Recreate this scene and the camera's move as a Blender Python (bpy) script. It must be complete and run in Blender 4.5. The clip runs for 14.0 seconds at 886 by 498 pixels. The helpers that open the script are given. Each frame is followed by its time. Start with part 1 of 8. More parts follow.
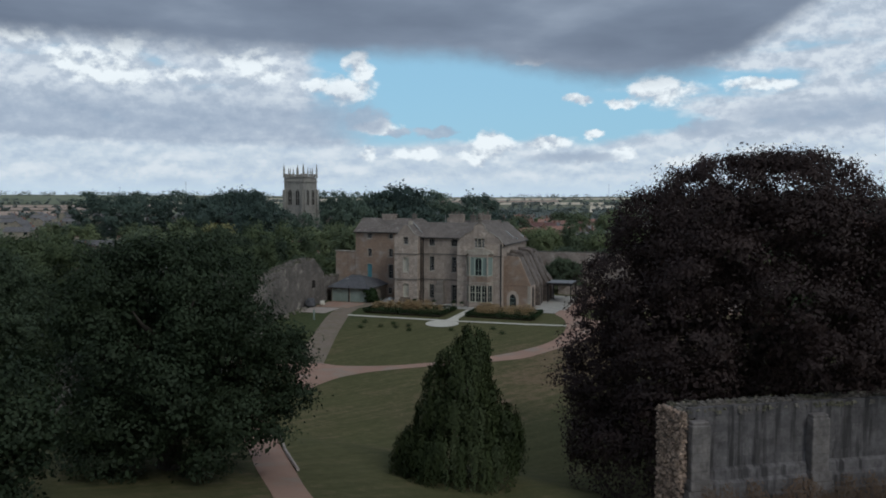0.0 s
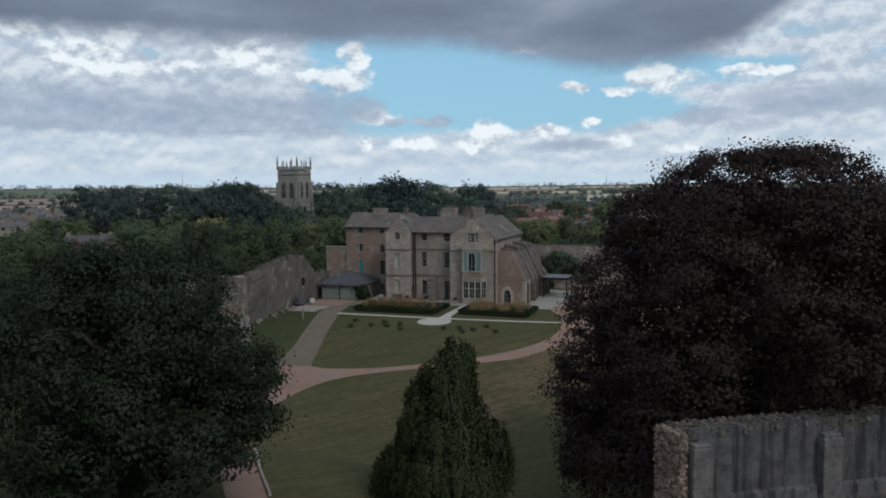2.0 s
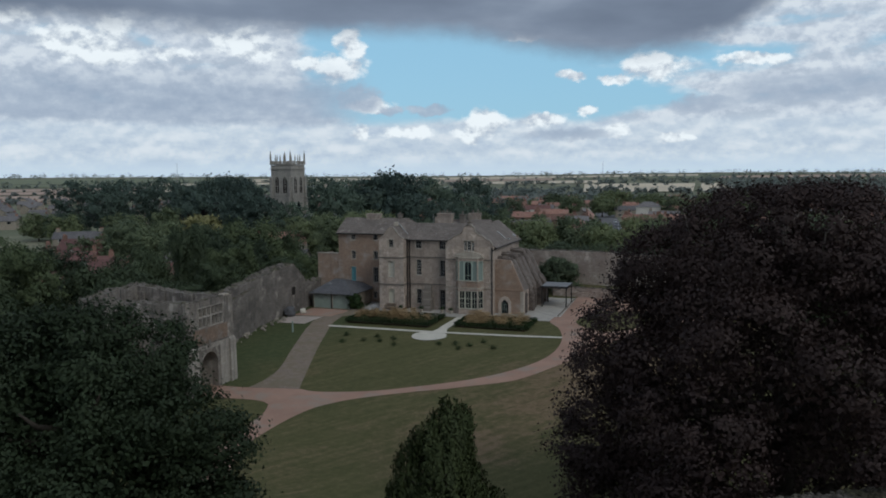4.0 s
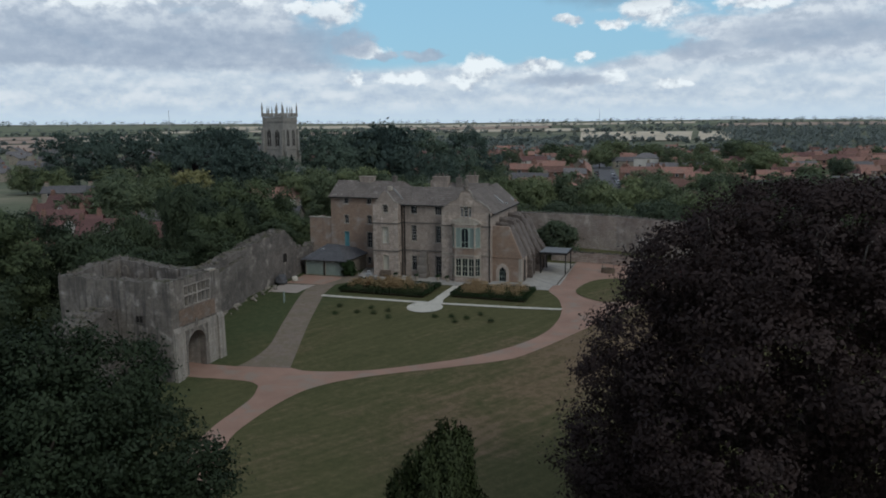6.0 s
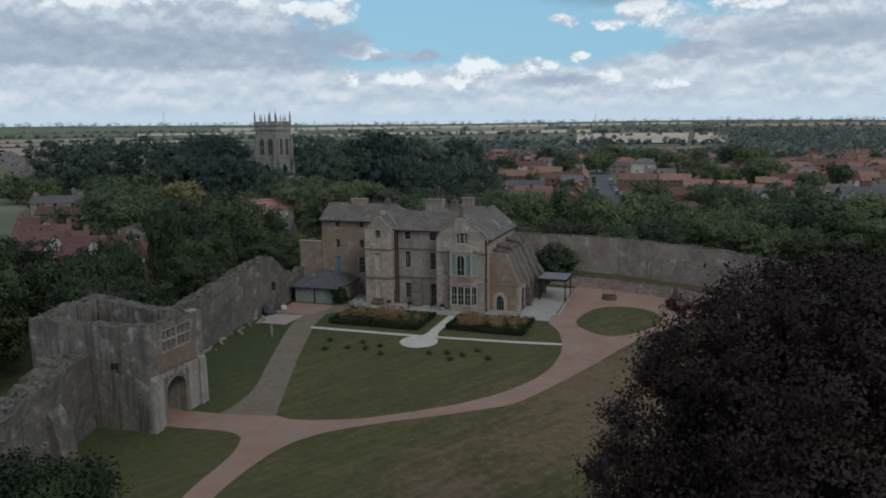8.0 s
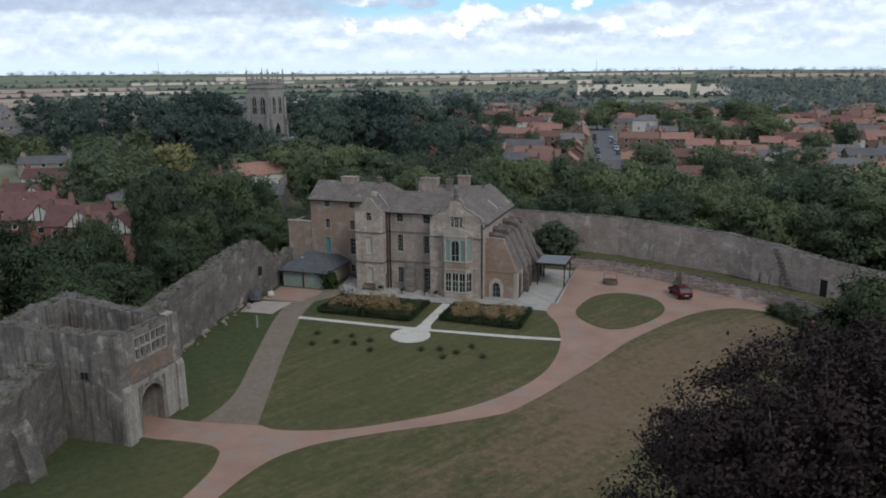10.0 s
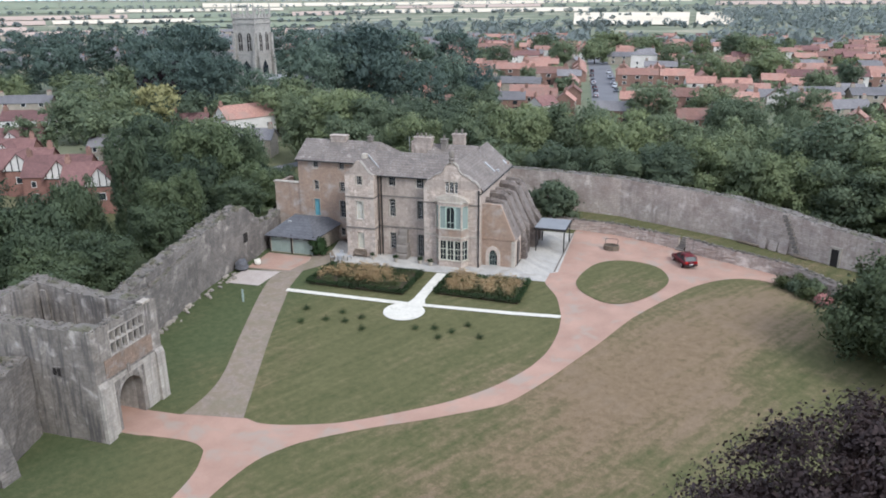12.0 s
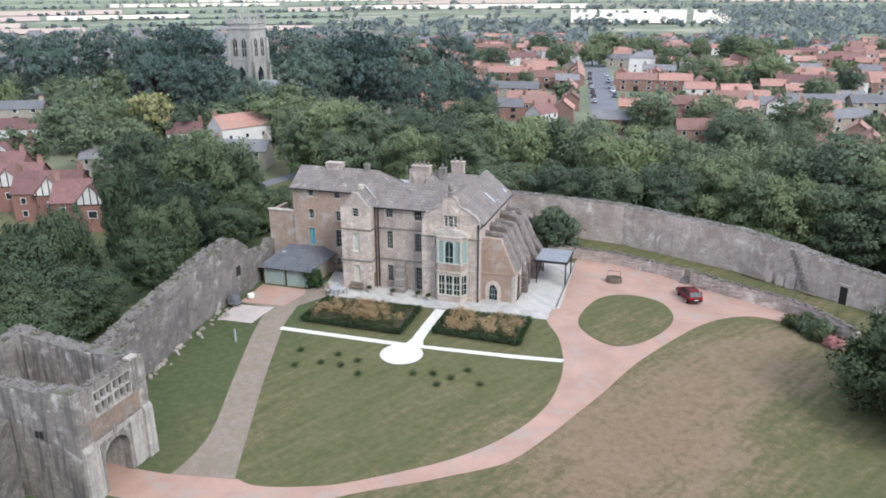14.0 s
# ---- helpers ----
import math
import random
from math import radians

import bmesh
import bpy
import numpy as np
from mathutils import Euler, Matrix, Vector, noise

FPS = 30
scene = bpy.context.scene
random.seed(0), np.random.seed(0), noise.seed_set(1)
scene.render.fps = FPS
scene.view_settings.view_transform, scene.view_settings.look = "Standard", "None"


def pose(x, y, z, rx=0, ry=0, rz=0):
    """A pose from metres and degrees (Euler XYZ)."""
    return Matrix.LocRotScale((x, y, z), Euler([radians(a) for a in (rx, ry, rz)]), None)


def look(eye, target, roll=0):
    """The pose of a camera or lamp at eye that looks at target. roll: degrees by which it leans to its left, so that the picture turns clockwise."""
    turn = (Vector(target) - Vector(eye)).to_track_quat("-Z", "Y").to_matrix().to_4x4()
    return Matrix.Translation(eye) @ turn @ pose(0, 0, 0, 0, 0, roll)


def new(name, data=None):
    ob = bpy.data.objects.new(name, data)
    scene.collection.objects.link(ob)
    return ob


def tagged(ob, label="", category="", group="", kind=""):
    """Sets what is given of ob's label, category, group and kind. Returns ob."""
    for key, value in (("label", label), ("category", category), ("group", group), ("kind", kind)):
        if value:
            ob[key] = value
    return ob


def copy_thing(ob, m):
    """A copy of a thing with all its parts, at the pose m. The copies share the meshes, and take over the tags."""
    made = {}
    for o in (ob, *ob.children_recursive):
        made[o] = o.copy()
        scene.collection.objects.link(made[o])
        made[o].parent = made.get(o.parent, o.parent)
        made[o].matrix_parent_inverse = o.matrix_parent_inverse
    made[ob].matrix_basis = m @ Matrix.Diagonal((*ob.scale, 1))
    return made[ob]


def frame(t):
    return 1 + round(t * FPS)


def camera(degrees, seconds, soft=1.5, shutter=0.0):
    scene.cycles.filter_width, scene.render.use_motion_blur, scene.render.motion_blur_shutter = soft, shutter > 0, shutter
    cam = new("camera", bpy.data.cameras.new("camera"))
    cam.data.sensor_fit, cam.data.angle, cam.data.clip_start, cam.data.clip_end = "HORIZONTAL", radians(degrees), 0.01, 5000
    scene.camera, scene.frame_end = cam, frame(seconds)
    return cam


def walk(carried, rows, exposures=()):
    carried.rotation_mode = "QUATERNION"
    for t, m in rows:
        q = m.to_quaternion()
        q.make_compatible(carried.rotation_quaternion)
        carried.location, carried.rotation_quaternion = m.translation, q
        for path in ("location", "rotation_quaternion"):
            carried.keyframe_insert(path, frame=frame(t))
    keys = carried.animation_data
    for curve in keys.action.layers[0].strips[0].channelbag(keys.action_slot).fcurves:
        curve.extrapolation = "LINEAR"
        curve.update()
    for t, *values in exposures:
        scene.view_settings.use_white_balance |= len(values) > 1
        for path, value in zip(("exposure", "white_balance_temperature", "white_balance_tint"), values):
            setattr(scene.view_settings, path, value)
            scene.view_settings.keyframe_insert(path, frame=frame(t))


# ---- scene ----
cam = camera(60.0, 14.0, soft=1.85)
PATH = [
    (0, (28.604, -104.263, 15.91), (27.93, -102.386, 15.771), 0.1),
    (0.5, (28.604, -103.713, 15.953), (27.931, -101.836, 15.807), -0.1),
    (1, (28.59, -103.013, 15.995), (27.918, -101.135, 15.84), -0.1),
    (1.5, (28.536, -102.194, 16.152), (27.866, -100.316, 15.992), -0.3),
    (2, (28.427, -101.34, 16.493), (27.758, -99.463, 16.327), -0.5),
    (2.2, (28.39, -101.045, 16.572), (27.721, -99.167, 16.41), -0.4),
    (4.3, (27.095, -97.066, 19.034), (26.437, -95.19, 18.82), -0.6),
    (4.5, (27.018, -96.746, 19.13), (26.361, -94.872, 18.892), -0.7),
    (5, (26.648, -95.818, 19.749), (25.996, -93.952, 19.444), -0.6),
    (5.5, (26.419, -95.061, 20.289), (25.77, -93.199, 19.957), -0.6),
    (6, (26.019, -94.271, 20.844), (25.376, -92.406, 20.514), -0.5),
    (6.5, (25.73, -93.221, 21.346), (25.088, -91.356, 21.017), -0.5),
    (7, (25.368, -92.167, 22.023), (24.729, -90.3, 21.695), -0.5),
    (7.5, (25.1, -91.181, 22.733), (24.463, -89.314, 22.405), -0.6),
    (8, (24.784, -90.033, 23.581), (24.15, -88.165, 23.252), -0.6),
    (8.2, (24.685, -89.65, 23.748), (24.051, -87.781, 23.424), -0.4),
    (10.3, (23.455, -84.377, 27.141), (22.837, -82.538, 26.654), -0.5),
    (10.5, (23.249, -83.997, 27.306), (22.637, -82.164, 26.792), -0.5),
    (11, (22.904, -82.642, 28.14), (22.303, -80.84, 27.516), -0.5),
    (11.5, (22.476, -81.449, 28.858), (21.878, -79.646, 28.231), -0.4),
    (12, (21.972, -80.143, 29.779), (21.379, -78.339, 29.15), -0.4),
    (12.5, (21.533, -79.083, 30.597), (20.942, -77.279, 29.967), -0.4),
    (13, (21.011, -77.838, 31.537), (20.421, -76.033, 30.909), -0.4),
    (13.5, (20.769, -77.122, 32.375), (20.183, -75.318, 31.742), -0.3),
    (14, (20.596, -76.767, 33.22), (20.014, -74.964, 32.579), -0.2),
]
walk(cam, [(t, look(eye, target, roll)) for t, eye, target, roll in PATH], [(0, -0.55, 5950, 5), (4.5, -0.56, 5950, 5), (8.2, -0.6, 5950, 5), (10.3, 0.02, 5950, 8), (10.5, 0.07, 5950, 8), (11, 0.33, 5950, 9), (11.5, 0.8, 5900, 10), (12, 1.3, 5850, 10), (13, 1.5, 5800, 10), (14, 1.52, 5800, 10)])
# ---------------------------------------------------------------- world and sun
SUN_DIR = Vector((0.62, -0.42, 0.66)).normalized()      # towards the sun, which stands behind broken cloud
HEAD = (-0.36, 0.933)                                     # the way the clouds are laid out, seen from the castle


class Nodes:
    """A thin helper that adds nodes to a tree and joins them."""

    def __init__(self, tree):
        self.tree = tree
        tree.nodes.clear()

    def put(self, kind, inputs=None):
        n = self.tree.nodes.new(kind)
        for k, v in (inputs or {}).items():
            if isinstance(v, bpy.types.NodeSocket):
                self.tree.links.new(v, n.inputs[k])
            else:
                n.inputs[k].default_value = v
        return n

    def math(self, op, a, b=0.0, c=0.0, clamp=False):
        n = self.put("ShaderNodeMath", {0: a, 1: b, 2: c})
        n.operation, n.use_clamp = op, clamp
        return n.outputs[0]

    def ramp(self, fac, stops, mode="LINEAR"):
        n = self.put("ShaderNodeValToRGB", {0: fac})
        n.color_ramp.interpolation = mode
        while len(n.color_ramp.elements) < len(stops):
            n.color_ramp.elements.new(0.5)
        for e, (p, c) in zip(n.color_ramp.elements, stops):
            e.position = p
            e.color = (*c, 1) if len(c) == 3 else c
        return n.outputs[0]

    def mix(self, fac, a, b, mode="MIX"):
        n = self.put("ShaderNodeMix")
        n.data_type, n.blend_type = "RGBA", mode
        for i, v in ((0, fac), (6, a), (7, b)):
            if isinstance(v, bpy.types.NodeSocket):
                self.tree.links.new(v, n.inputs[i])
            else:
                n.inputs[i].default_value = v if not isinstance(v, tuple) else (*v, 1) if len(v) == 3 else v
        return n.outputs[2]

    def smooth(self, v, a, b, lo=0.0, hi=1.0):
        n = self.put("ShaderNodeMapRange", {0: v, 1: a, 2: b, 3: lo, 4: hi})
        n.interpolation_type = "SMOOTHSTEP"
        return n.outputs[0]

    def noise(self, vec, scale, detail=4.0, rough=0.55, out=0, dist=0.0):
        return self.put("ShaderNodeTexNoise", {"Vector": vec, "Scale": scale, "Detail": detail, "Roughness": rough, "Distortion": dist}).outputs[out]


def build_world():
    w = bpy.data.worlds.new("sky")
    scene.world = w
    w.use_nodes = True
    k = Nodes(w.node_tree)
    d = k.put("ShaderNodeTexCoord").outputs["Generated"]
    sep = k.put("ShaderNodeSeparateXYZ", {0: d})
    x, y, z = sep.outputs
    fwd = k.math("ADD", k.math("MULTIPLY", x, HEAD[0]), k.math("MULTIPLY", y, HEAD[1]))
    side = k.math("ADD", k.math("MULTIPLY", x, HEAD[1]), k.math("MULTIPLY", y, -HEAD[0]))
    az = k.math("ARCTAN2", side, fwd)
    el = k.math("ARCSINE", z)
    air = k.put("ShaderNodeTexSky")
    air.sky_type, air.sun_disc = "NISHITA", False
    air.sun_elevation, air.sun_rotation = math.asin(SUN_DIR.z), math.atan2(SUN_DIR.x, SUN_DIR.y)
    air.air_density, air.dust_density = 1.0, 1.2
    sky = air.outputs[0]
    clear = k.mix(1.0, sky, (SKY_GAIN, SKY_GAIN, SKY_GAIN), "MULTIPLY")
    blue = k.mix(0.75, clear, (0.50, 0.86, 1.10))
    vec = k.put("ShaderNodeCombineXYZ", {0: az, 1: el}).outputs[0]

    def layer(sx, sy, off, scale, detail=6.0, rough=0.55, dist=0.0):
        m = k.put("ShaderNodeMapping", {"Vector": vec, "Location": off, "Scale": (sx, sy, 1)}).outputs[0]
        return k.noise(m, scale, detail, rough, dist=dist)

    def blob(a, e, ra, re):
        da = k.math("DIVIDE", k.math("SUBTRACT", az, a), ra)
        de = k.math("DIVIDE", k.math("SUBTRACT", el, e), re)
        r2 = k.math("ADD", k.math("MULTIPLY", da, da), k.math("MULTIPLY", de, de))
        return k.math("EXPONENT", k.math("MULTIPLY", r2, -1.0))

    def total(items):
        out = items[0]
        for i in items[1:]:
            out = k.math("ADD", out, i)
        return out

    # the edges of the clouds are drawn out by turbulence
    turb = k.put("ShaderNodeMapping", {"Vector": vec, "Location": (2.3, 0.7, 0), "Scale": (1.0, 1.5, 1)}).outputs[0]
    swirl = k.put("ShaderNodeSeparateColor", {0: k.noise(turb, 30.0, 6.0, 0.6, out=1)}).outputs
    az0, el0 = az, el
    az = k.math("ADD", az, k.math("MULTIPLY", k.math("SUBTRACT", swirl[0], 0.5), 0.034))
    el = k.math("ADD", el, k.math("MULTIPLY", k.math("SUBTRACT", swirl[1], 0.5), 0.026))
    puffs = layer(1.0, 1.35, (3.1, 0.4, 0), 42.0, 8.0, 0.58)
    upper = layer(1.0, 1.35, (3.1, 0.412, 0), 42.0, 8.0, 0.58)
    broad = layer(1.0, 2.6, (5.3, 1.1, 0), 3.5, 5.0, 0.5)
    rows = layer(1.0, 2.8, (1.3, 2.1, 0), 19.0, 5.0, 0.5)
    drift = layer(1.0, 3.2, (7.7, 0.3, 0), 9.0, 6.0, 0.55)
    relief = k.math("SUBTRACT", puffs, upper)

    def mound(a, e, ra, re):
        da = k.math("DIVIDE", k.math("SUBTRACT", az, a), ra)
        de = k.math("DIVIDE", k.math("SUBTRACT", el, e), re)
        return k.math("SUBTRACT", 1.0, k.math("ADD", k.math("MULTIPLY", da, da), k.math("MULTIPLY", de, de)))

    def union(items):
        out = items[0]
        for i in items[1:]:
            out = k.math("SMOOTH_MAX", out, i, 0.25)
        return out

    def window(lo0, lo1, hi0, hi1, v):
        return k.math("MULTIPLY", k.smooth(v, lo0, lo1), k.smooth(v, hi1, hi0))

    # thin streaked cloud over the blue, thick towards the right and the left, open in the middle
    thick = total([k.math("MULTIPLY", drift, 1.5), k.math("MULTIPLY", k.smooth(az0, 0.16, 0.46), 0.55), k.math("MULTIPLY", k.smooth(az0, -0.06, -0.20), 0.62),
                   k.math("MULTIPLY", k.smooth(el0, 0.085, 0.045), 0.75), k.math("MULTIPLY", blob(0.06, 0.135, 0.13, 0.042), -0.5), k.math("MULTIPLY", blob(0.345, 0.142, 0.07, 0.014), -0.45)])
    veil_mask = k.smooth(thick, 0.86, 1.28)
    veil_col = k.ramp(total([k.math("MULTIPLY", drift, 0.6), k.math("MULTIPLY", puffs, 0.4), k.math("MULTIPLY", relief, 0.8)]), [(0.36, (0.70, 0.755, 0.85)), (0.50, (0.86, 0.90, 0.98)), (0.64, (1.04, 1.06, 1.10))])
    body = k.mix(veil_mask, blue, veil_col)
    # rows of small clouds in the haze above the horizon
    low = k.smooth(el0, 0.074, 0.055)
    row_col = k.ramp(k.math("ADD", k.math("MULTIPLY", rows, 0.75), k.math("ADD", k.math("MULTIPLY", drift, 0.25), k.math("MULTIPLY", relief, 0.5))), [(0.34, (0.72, 0.81, 0.94)), (0.50, (0.87, 0.94, 1.02)), (0.66, (1.08, 1.10, 1.13))])
    body = k.mix(k.math("MULTIPLY", low, 0.88), body, row_col)
    body = k.mix(k.smooth(el0, 0.030, 0.0), body, (0.86, 0.97, 1.08))
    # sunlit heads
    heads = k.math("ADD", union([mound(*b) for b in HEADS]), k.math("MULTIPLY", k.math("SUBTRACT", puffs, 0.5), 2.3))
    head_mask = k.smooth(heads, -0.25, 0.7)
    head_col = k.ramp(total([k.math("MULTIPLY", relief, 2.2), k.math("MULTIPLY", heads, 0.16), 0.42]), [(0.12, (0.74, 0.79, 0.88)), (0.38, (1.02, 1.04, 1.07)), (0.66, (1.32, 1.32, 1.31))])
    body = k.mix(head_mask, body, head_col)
    # the blue-grey underside of the bank on the left, and small shaded clouds
    under = k.math("MULTIPLY", window(0.060, 0.072, 0.098, 0.142, k.math("ADD", el, k.math("MULTIPLY", k.math("SUBTRACT", drift, 0.5), 0.03))), k.smooth(az, -0.04, -0.13))
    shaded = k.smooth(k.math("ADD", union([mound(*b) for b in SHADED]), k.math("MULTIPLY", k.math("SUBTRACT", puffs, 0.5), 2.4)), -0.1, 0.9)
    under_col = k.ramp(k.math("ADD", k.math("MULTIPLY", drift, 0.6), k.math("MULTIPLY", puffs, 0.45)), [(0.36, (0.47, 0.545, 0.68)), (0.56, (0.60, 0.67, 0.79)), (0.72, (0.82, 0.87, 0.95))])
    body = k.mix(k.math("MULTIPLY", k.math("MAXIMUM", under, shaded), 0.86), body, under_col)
    # the heavy grey sheet that covers the sky higher up
    hang = k.math("MULTIPLY", blob(0.26, 0.17, 0.15, 0.2), 0.036)
    lift = k.math("MULTIPLY", k.smooth(az0, 0.36, 0.52), -0.06)
    edge = total([k.math("ADD", k.math("MULTIPLY", el, 0.6), k.math("MULTIPLY", el0, 0.4)), hang, lift, k.math("MULTIPLY", k.math("SUBTRACT", broad, 0.5), 0.03)])
    sheet = k.smooth(edge, 0.160, 0.196)
    veil = layer(1.0, 3.4, (0.4, 3.3, 0), 5.0, 5.0, 0.5)
    grey = k.ramp(k.math("ADD", k.math("MULTIPLY", veil, 0.7), k.math("MULTIPLY", broad, 0.4)),
                  [(0.38, (0.235, 0.272, 0.355)), (0.58, (0.315, 0.36, 0.455)), (0.78, (0.48, 0.53, 0.63))])
    body = k.mix(sheet, body, grey)
    high = k.smooth(el0, 0.5, 1.0)
    body = k.mix(high, body, (0.50, 0.53, 0.60))
    bg = k.put("ShaderNodeBackground", {0: body, 1: SKY_LEVEL})
    k.put("ShaderNodeOutputWorld", {0: bg.outputs[0]})


SKY_GAIN, SKY_LEVEL = 0.13, 1.0
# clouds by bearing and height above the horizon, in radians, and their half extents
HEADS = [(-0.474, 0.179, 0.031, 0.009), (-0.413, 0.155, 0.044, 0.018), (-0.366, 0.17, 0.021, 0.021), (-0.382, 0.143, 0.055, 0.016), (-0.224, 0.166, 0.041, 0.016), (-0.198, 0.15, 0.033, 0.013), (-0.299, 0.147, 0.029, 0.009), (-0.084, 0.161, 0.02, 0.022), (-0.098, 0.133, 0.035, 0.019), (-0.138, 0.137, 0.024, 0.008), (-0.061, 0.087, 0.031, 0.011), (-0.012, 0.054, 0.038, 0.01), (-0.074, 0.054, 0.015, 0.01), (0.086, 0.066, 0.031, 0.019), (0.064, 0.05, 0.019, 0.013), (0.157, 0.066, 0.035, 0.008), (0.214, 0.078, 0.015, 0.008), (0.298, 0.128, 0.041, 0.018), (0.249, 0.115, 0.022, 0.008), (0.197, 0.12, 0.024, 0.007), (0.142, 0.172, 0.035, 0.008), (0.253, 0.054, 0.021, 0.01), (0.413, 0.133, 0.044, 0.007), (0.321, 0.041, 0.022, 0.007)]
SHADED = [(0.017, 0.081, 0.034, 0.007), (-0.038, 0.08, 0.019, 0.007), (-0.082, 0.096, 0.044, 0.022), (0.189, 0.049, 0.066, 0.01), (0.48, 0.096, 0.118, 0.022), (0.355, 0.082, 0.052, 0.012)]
build_world()

sun = new("sun", bpy.data.lights.new("sun", "SUN"))
sun.data.energy, sun.data.angle, sun.data.color = 1.15, radians(18), (1.0, 0.95, 0.88)
sun.matrix_world = look(SUN_DIR * 50, (0, 0, 0))

# ---------------------------------------------------------------- materials
def surface(name, light, dark, grain=6.0, coarse=0.6, rough=0.88, bump=0.25, streak=0.0, streak_col=(0.05, 0.05, 0.05), blocks=None, patch=None, random_tint=0.0, metal=0.0, depth=0.05, block_mix=0.75, streak_size=1.0, stain=None, streak_all=False, island=0.0):
    """A weathered surface: grain and broad stains between two colours, optional rain streaks, courses of blocks and patches of a third colour."""
    m = bpy.data.materials.new(name)
    m.use_nodes = True
    k = Nodes(m.node_tree)
    pos = k.put("ShaderNodeNewGeometry").outputs["Position"]
    g, c = k.noise(pos, grain, 5.0, 0.65), k.noise(pos, coarse, 4.0, 0.6)
    fac = k.math("ADD", k.math("MULTIPLY", g, 0.55), k.math("MULTIPLY", c, 0.6))
    col = k.ramp(fac, [(0.36, dark), (0.78, light)])
    height = g
    if blocks:
        w, h, joint = blocks
        sep = k.put("ShaderNodeSeparateXYZ", {0: pos}).outputs
        flat = k.put("ShaderNodeCombineXYZ", {0: k.math("ADD", sep[0], sep[1]), 1: sep[2]}).outputs[0]
        br = k.put("ShaderNodeTexBrick", {"Vector": flat, "Color1": (0.82, 0.82, 0.82, 1), "Color2": (1.1, 1.08, 1.04, 1), "Mortar": (0.62, 0.6, 0.58, 1), "Scale": 1.0,
                                          "Mortar Size": joint, "Mortar Smooth": 0.5, "Bias": 0.0, "Brick Width": w, "Row Height": h})
        col = k.mix(block_mix, col, br.outputs[0], "MULTIPLY")
        height = k.math("SUBTRACT", g, k.math("MULTIPLY", br.outputs[1], 0.6))
    if patch:
        pc, ps, amount = patch
        col = k.mix(k.smooth(k.noise(pos, ps, 5.0, 0.6, dist=0.4), 0.62 - amount, 0.80 - amount), col, pc)
    if streak:
        mp = k.put("ShaderNodeMapping", {"Vector": pos, "Scale": (1.6 / streak_size, 1.6 / streak_size, 0.13 / streak_size)}).outputs[0]
        s = k.smooth(k.noise(mp, 1.5, 5.0, 0.6), 0.46, 0.66 if streak_all else 0.72)
        if not streak_all:
            s = k.math("MULTIPLY", s, k.smooth(k.noise(pos, 0.33, 4.0, 0.6), 0.40, 0.62))
        col = k.mix(k.math("MULTIPLY", s, streak), col, streak_col)
    if stain:
        sc, ss, amount = stain
        spot = k.math("ADD", k.math("MULTIPLY", k.noise(pos, ss, 6.0, 0.72), 0.7), k.math("MULTIPLY", k.noise(pos, ss * 4.3, 4.0, 0.7), 0.3))
        col = k.mix(k.math("MULTIPLY", k.smooth(spot, 0.47, 0.60), amount), col, sc)
    if island:
        col = k.mix(1.0, col, k.ramp(k.put("ShaderNodeNewGeometry").outputs["Random Per Island"], [(0.0, (1 - island,) * 3), (1.0, (1 + island, 1 + island * 0.9, 1 + island * 0.8))]), "MULTIPLY")
    if random_tint:
        r = k.put("ShaderNodeObjectInfo").outputs["Random"]
        col = k.mix(1.0, col, k.ramp(r, [(0.0, (1 - random_tint,) * 3), (1.0, (1 + random_tint, 1 + random_tint * 0.9, 1 + random_tint * 0.75))]), "MULTIPLY")
    nrm = k.put("ShaderNodeBump", {"Strength": bump, "Distance": depth, "Height": height}).outputs[0]
    b = k.put("ShaderNodeBsdfPrincipled", {"Base Color": col, "Roughness": rough, "Metallic": metal, "Normal": nrm, "Specular IOR Level": 0.25})
    k.put("ShaderNodeOutputMaterial", {0: b.outputs[0]})
    return m


def foliage(name, light, dark, through_light=0.25, tint=0.0, vary=0.24):
    """Leaves: each one a little different, and a little light comes through them."""
    m = bpy.data.materials.new(name)
    m.use_nodes = True
    k = Nodes(m.node_tree)
    geo = k.put("ShaderNodeNewGeometry").outputs
    broad = k.noise(geo["Position"], 0.35, 3.0, 0.5)
    f = k.math("ADD", k.math("MULTIPLY", geo["Random Per Island"], vary), k.math("MULTIPLY", broad, 0.86))
    col = k.ramp(f, [(0.25, dark), (0.85, light)])
    if tint:
        r = k.put("ShaderNodeObjectInfo").outputs["Random"]
        col = k.mix(1.0, col, k.ramp(r, [(0.0, (1 - tint, 1 - tint * 0.9, 1 - tint * 0.7)), (0.5, (1.0, 1.0, 1.0)), (1.0, (1 + tint * 1.1, 1 + tint * 0.9, 1 + tint * 0.4))]), "MULTIPLY")
    a = k.put("ShaderNodeBsdfPrincipled", {"Base Color": col, "Roughness": 0.62, "Specular IOR Level": 0.22})
    t = k.put("ShaderNodeBsdfTranslucent", {0: col})
    s = k.put("ShaderNodeMixShader", {0: through_light, 1: a.outputs[0], 2: t.outputs[0]})
    k.put("ShaderNodeOutputMaterial", {0: s.outputs[0]})
    return m


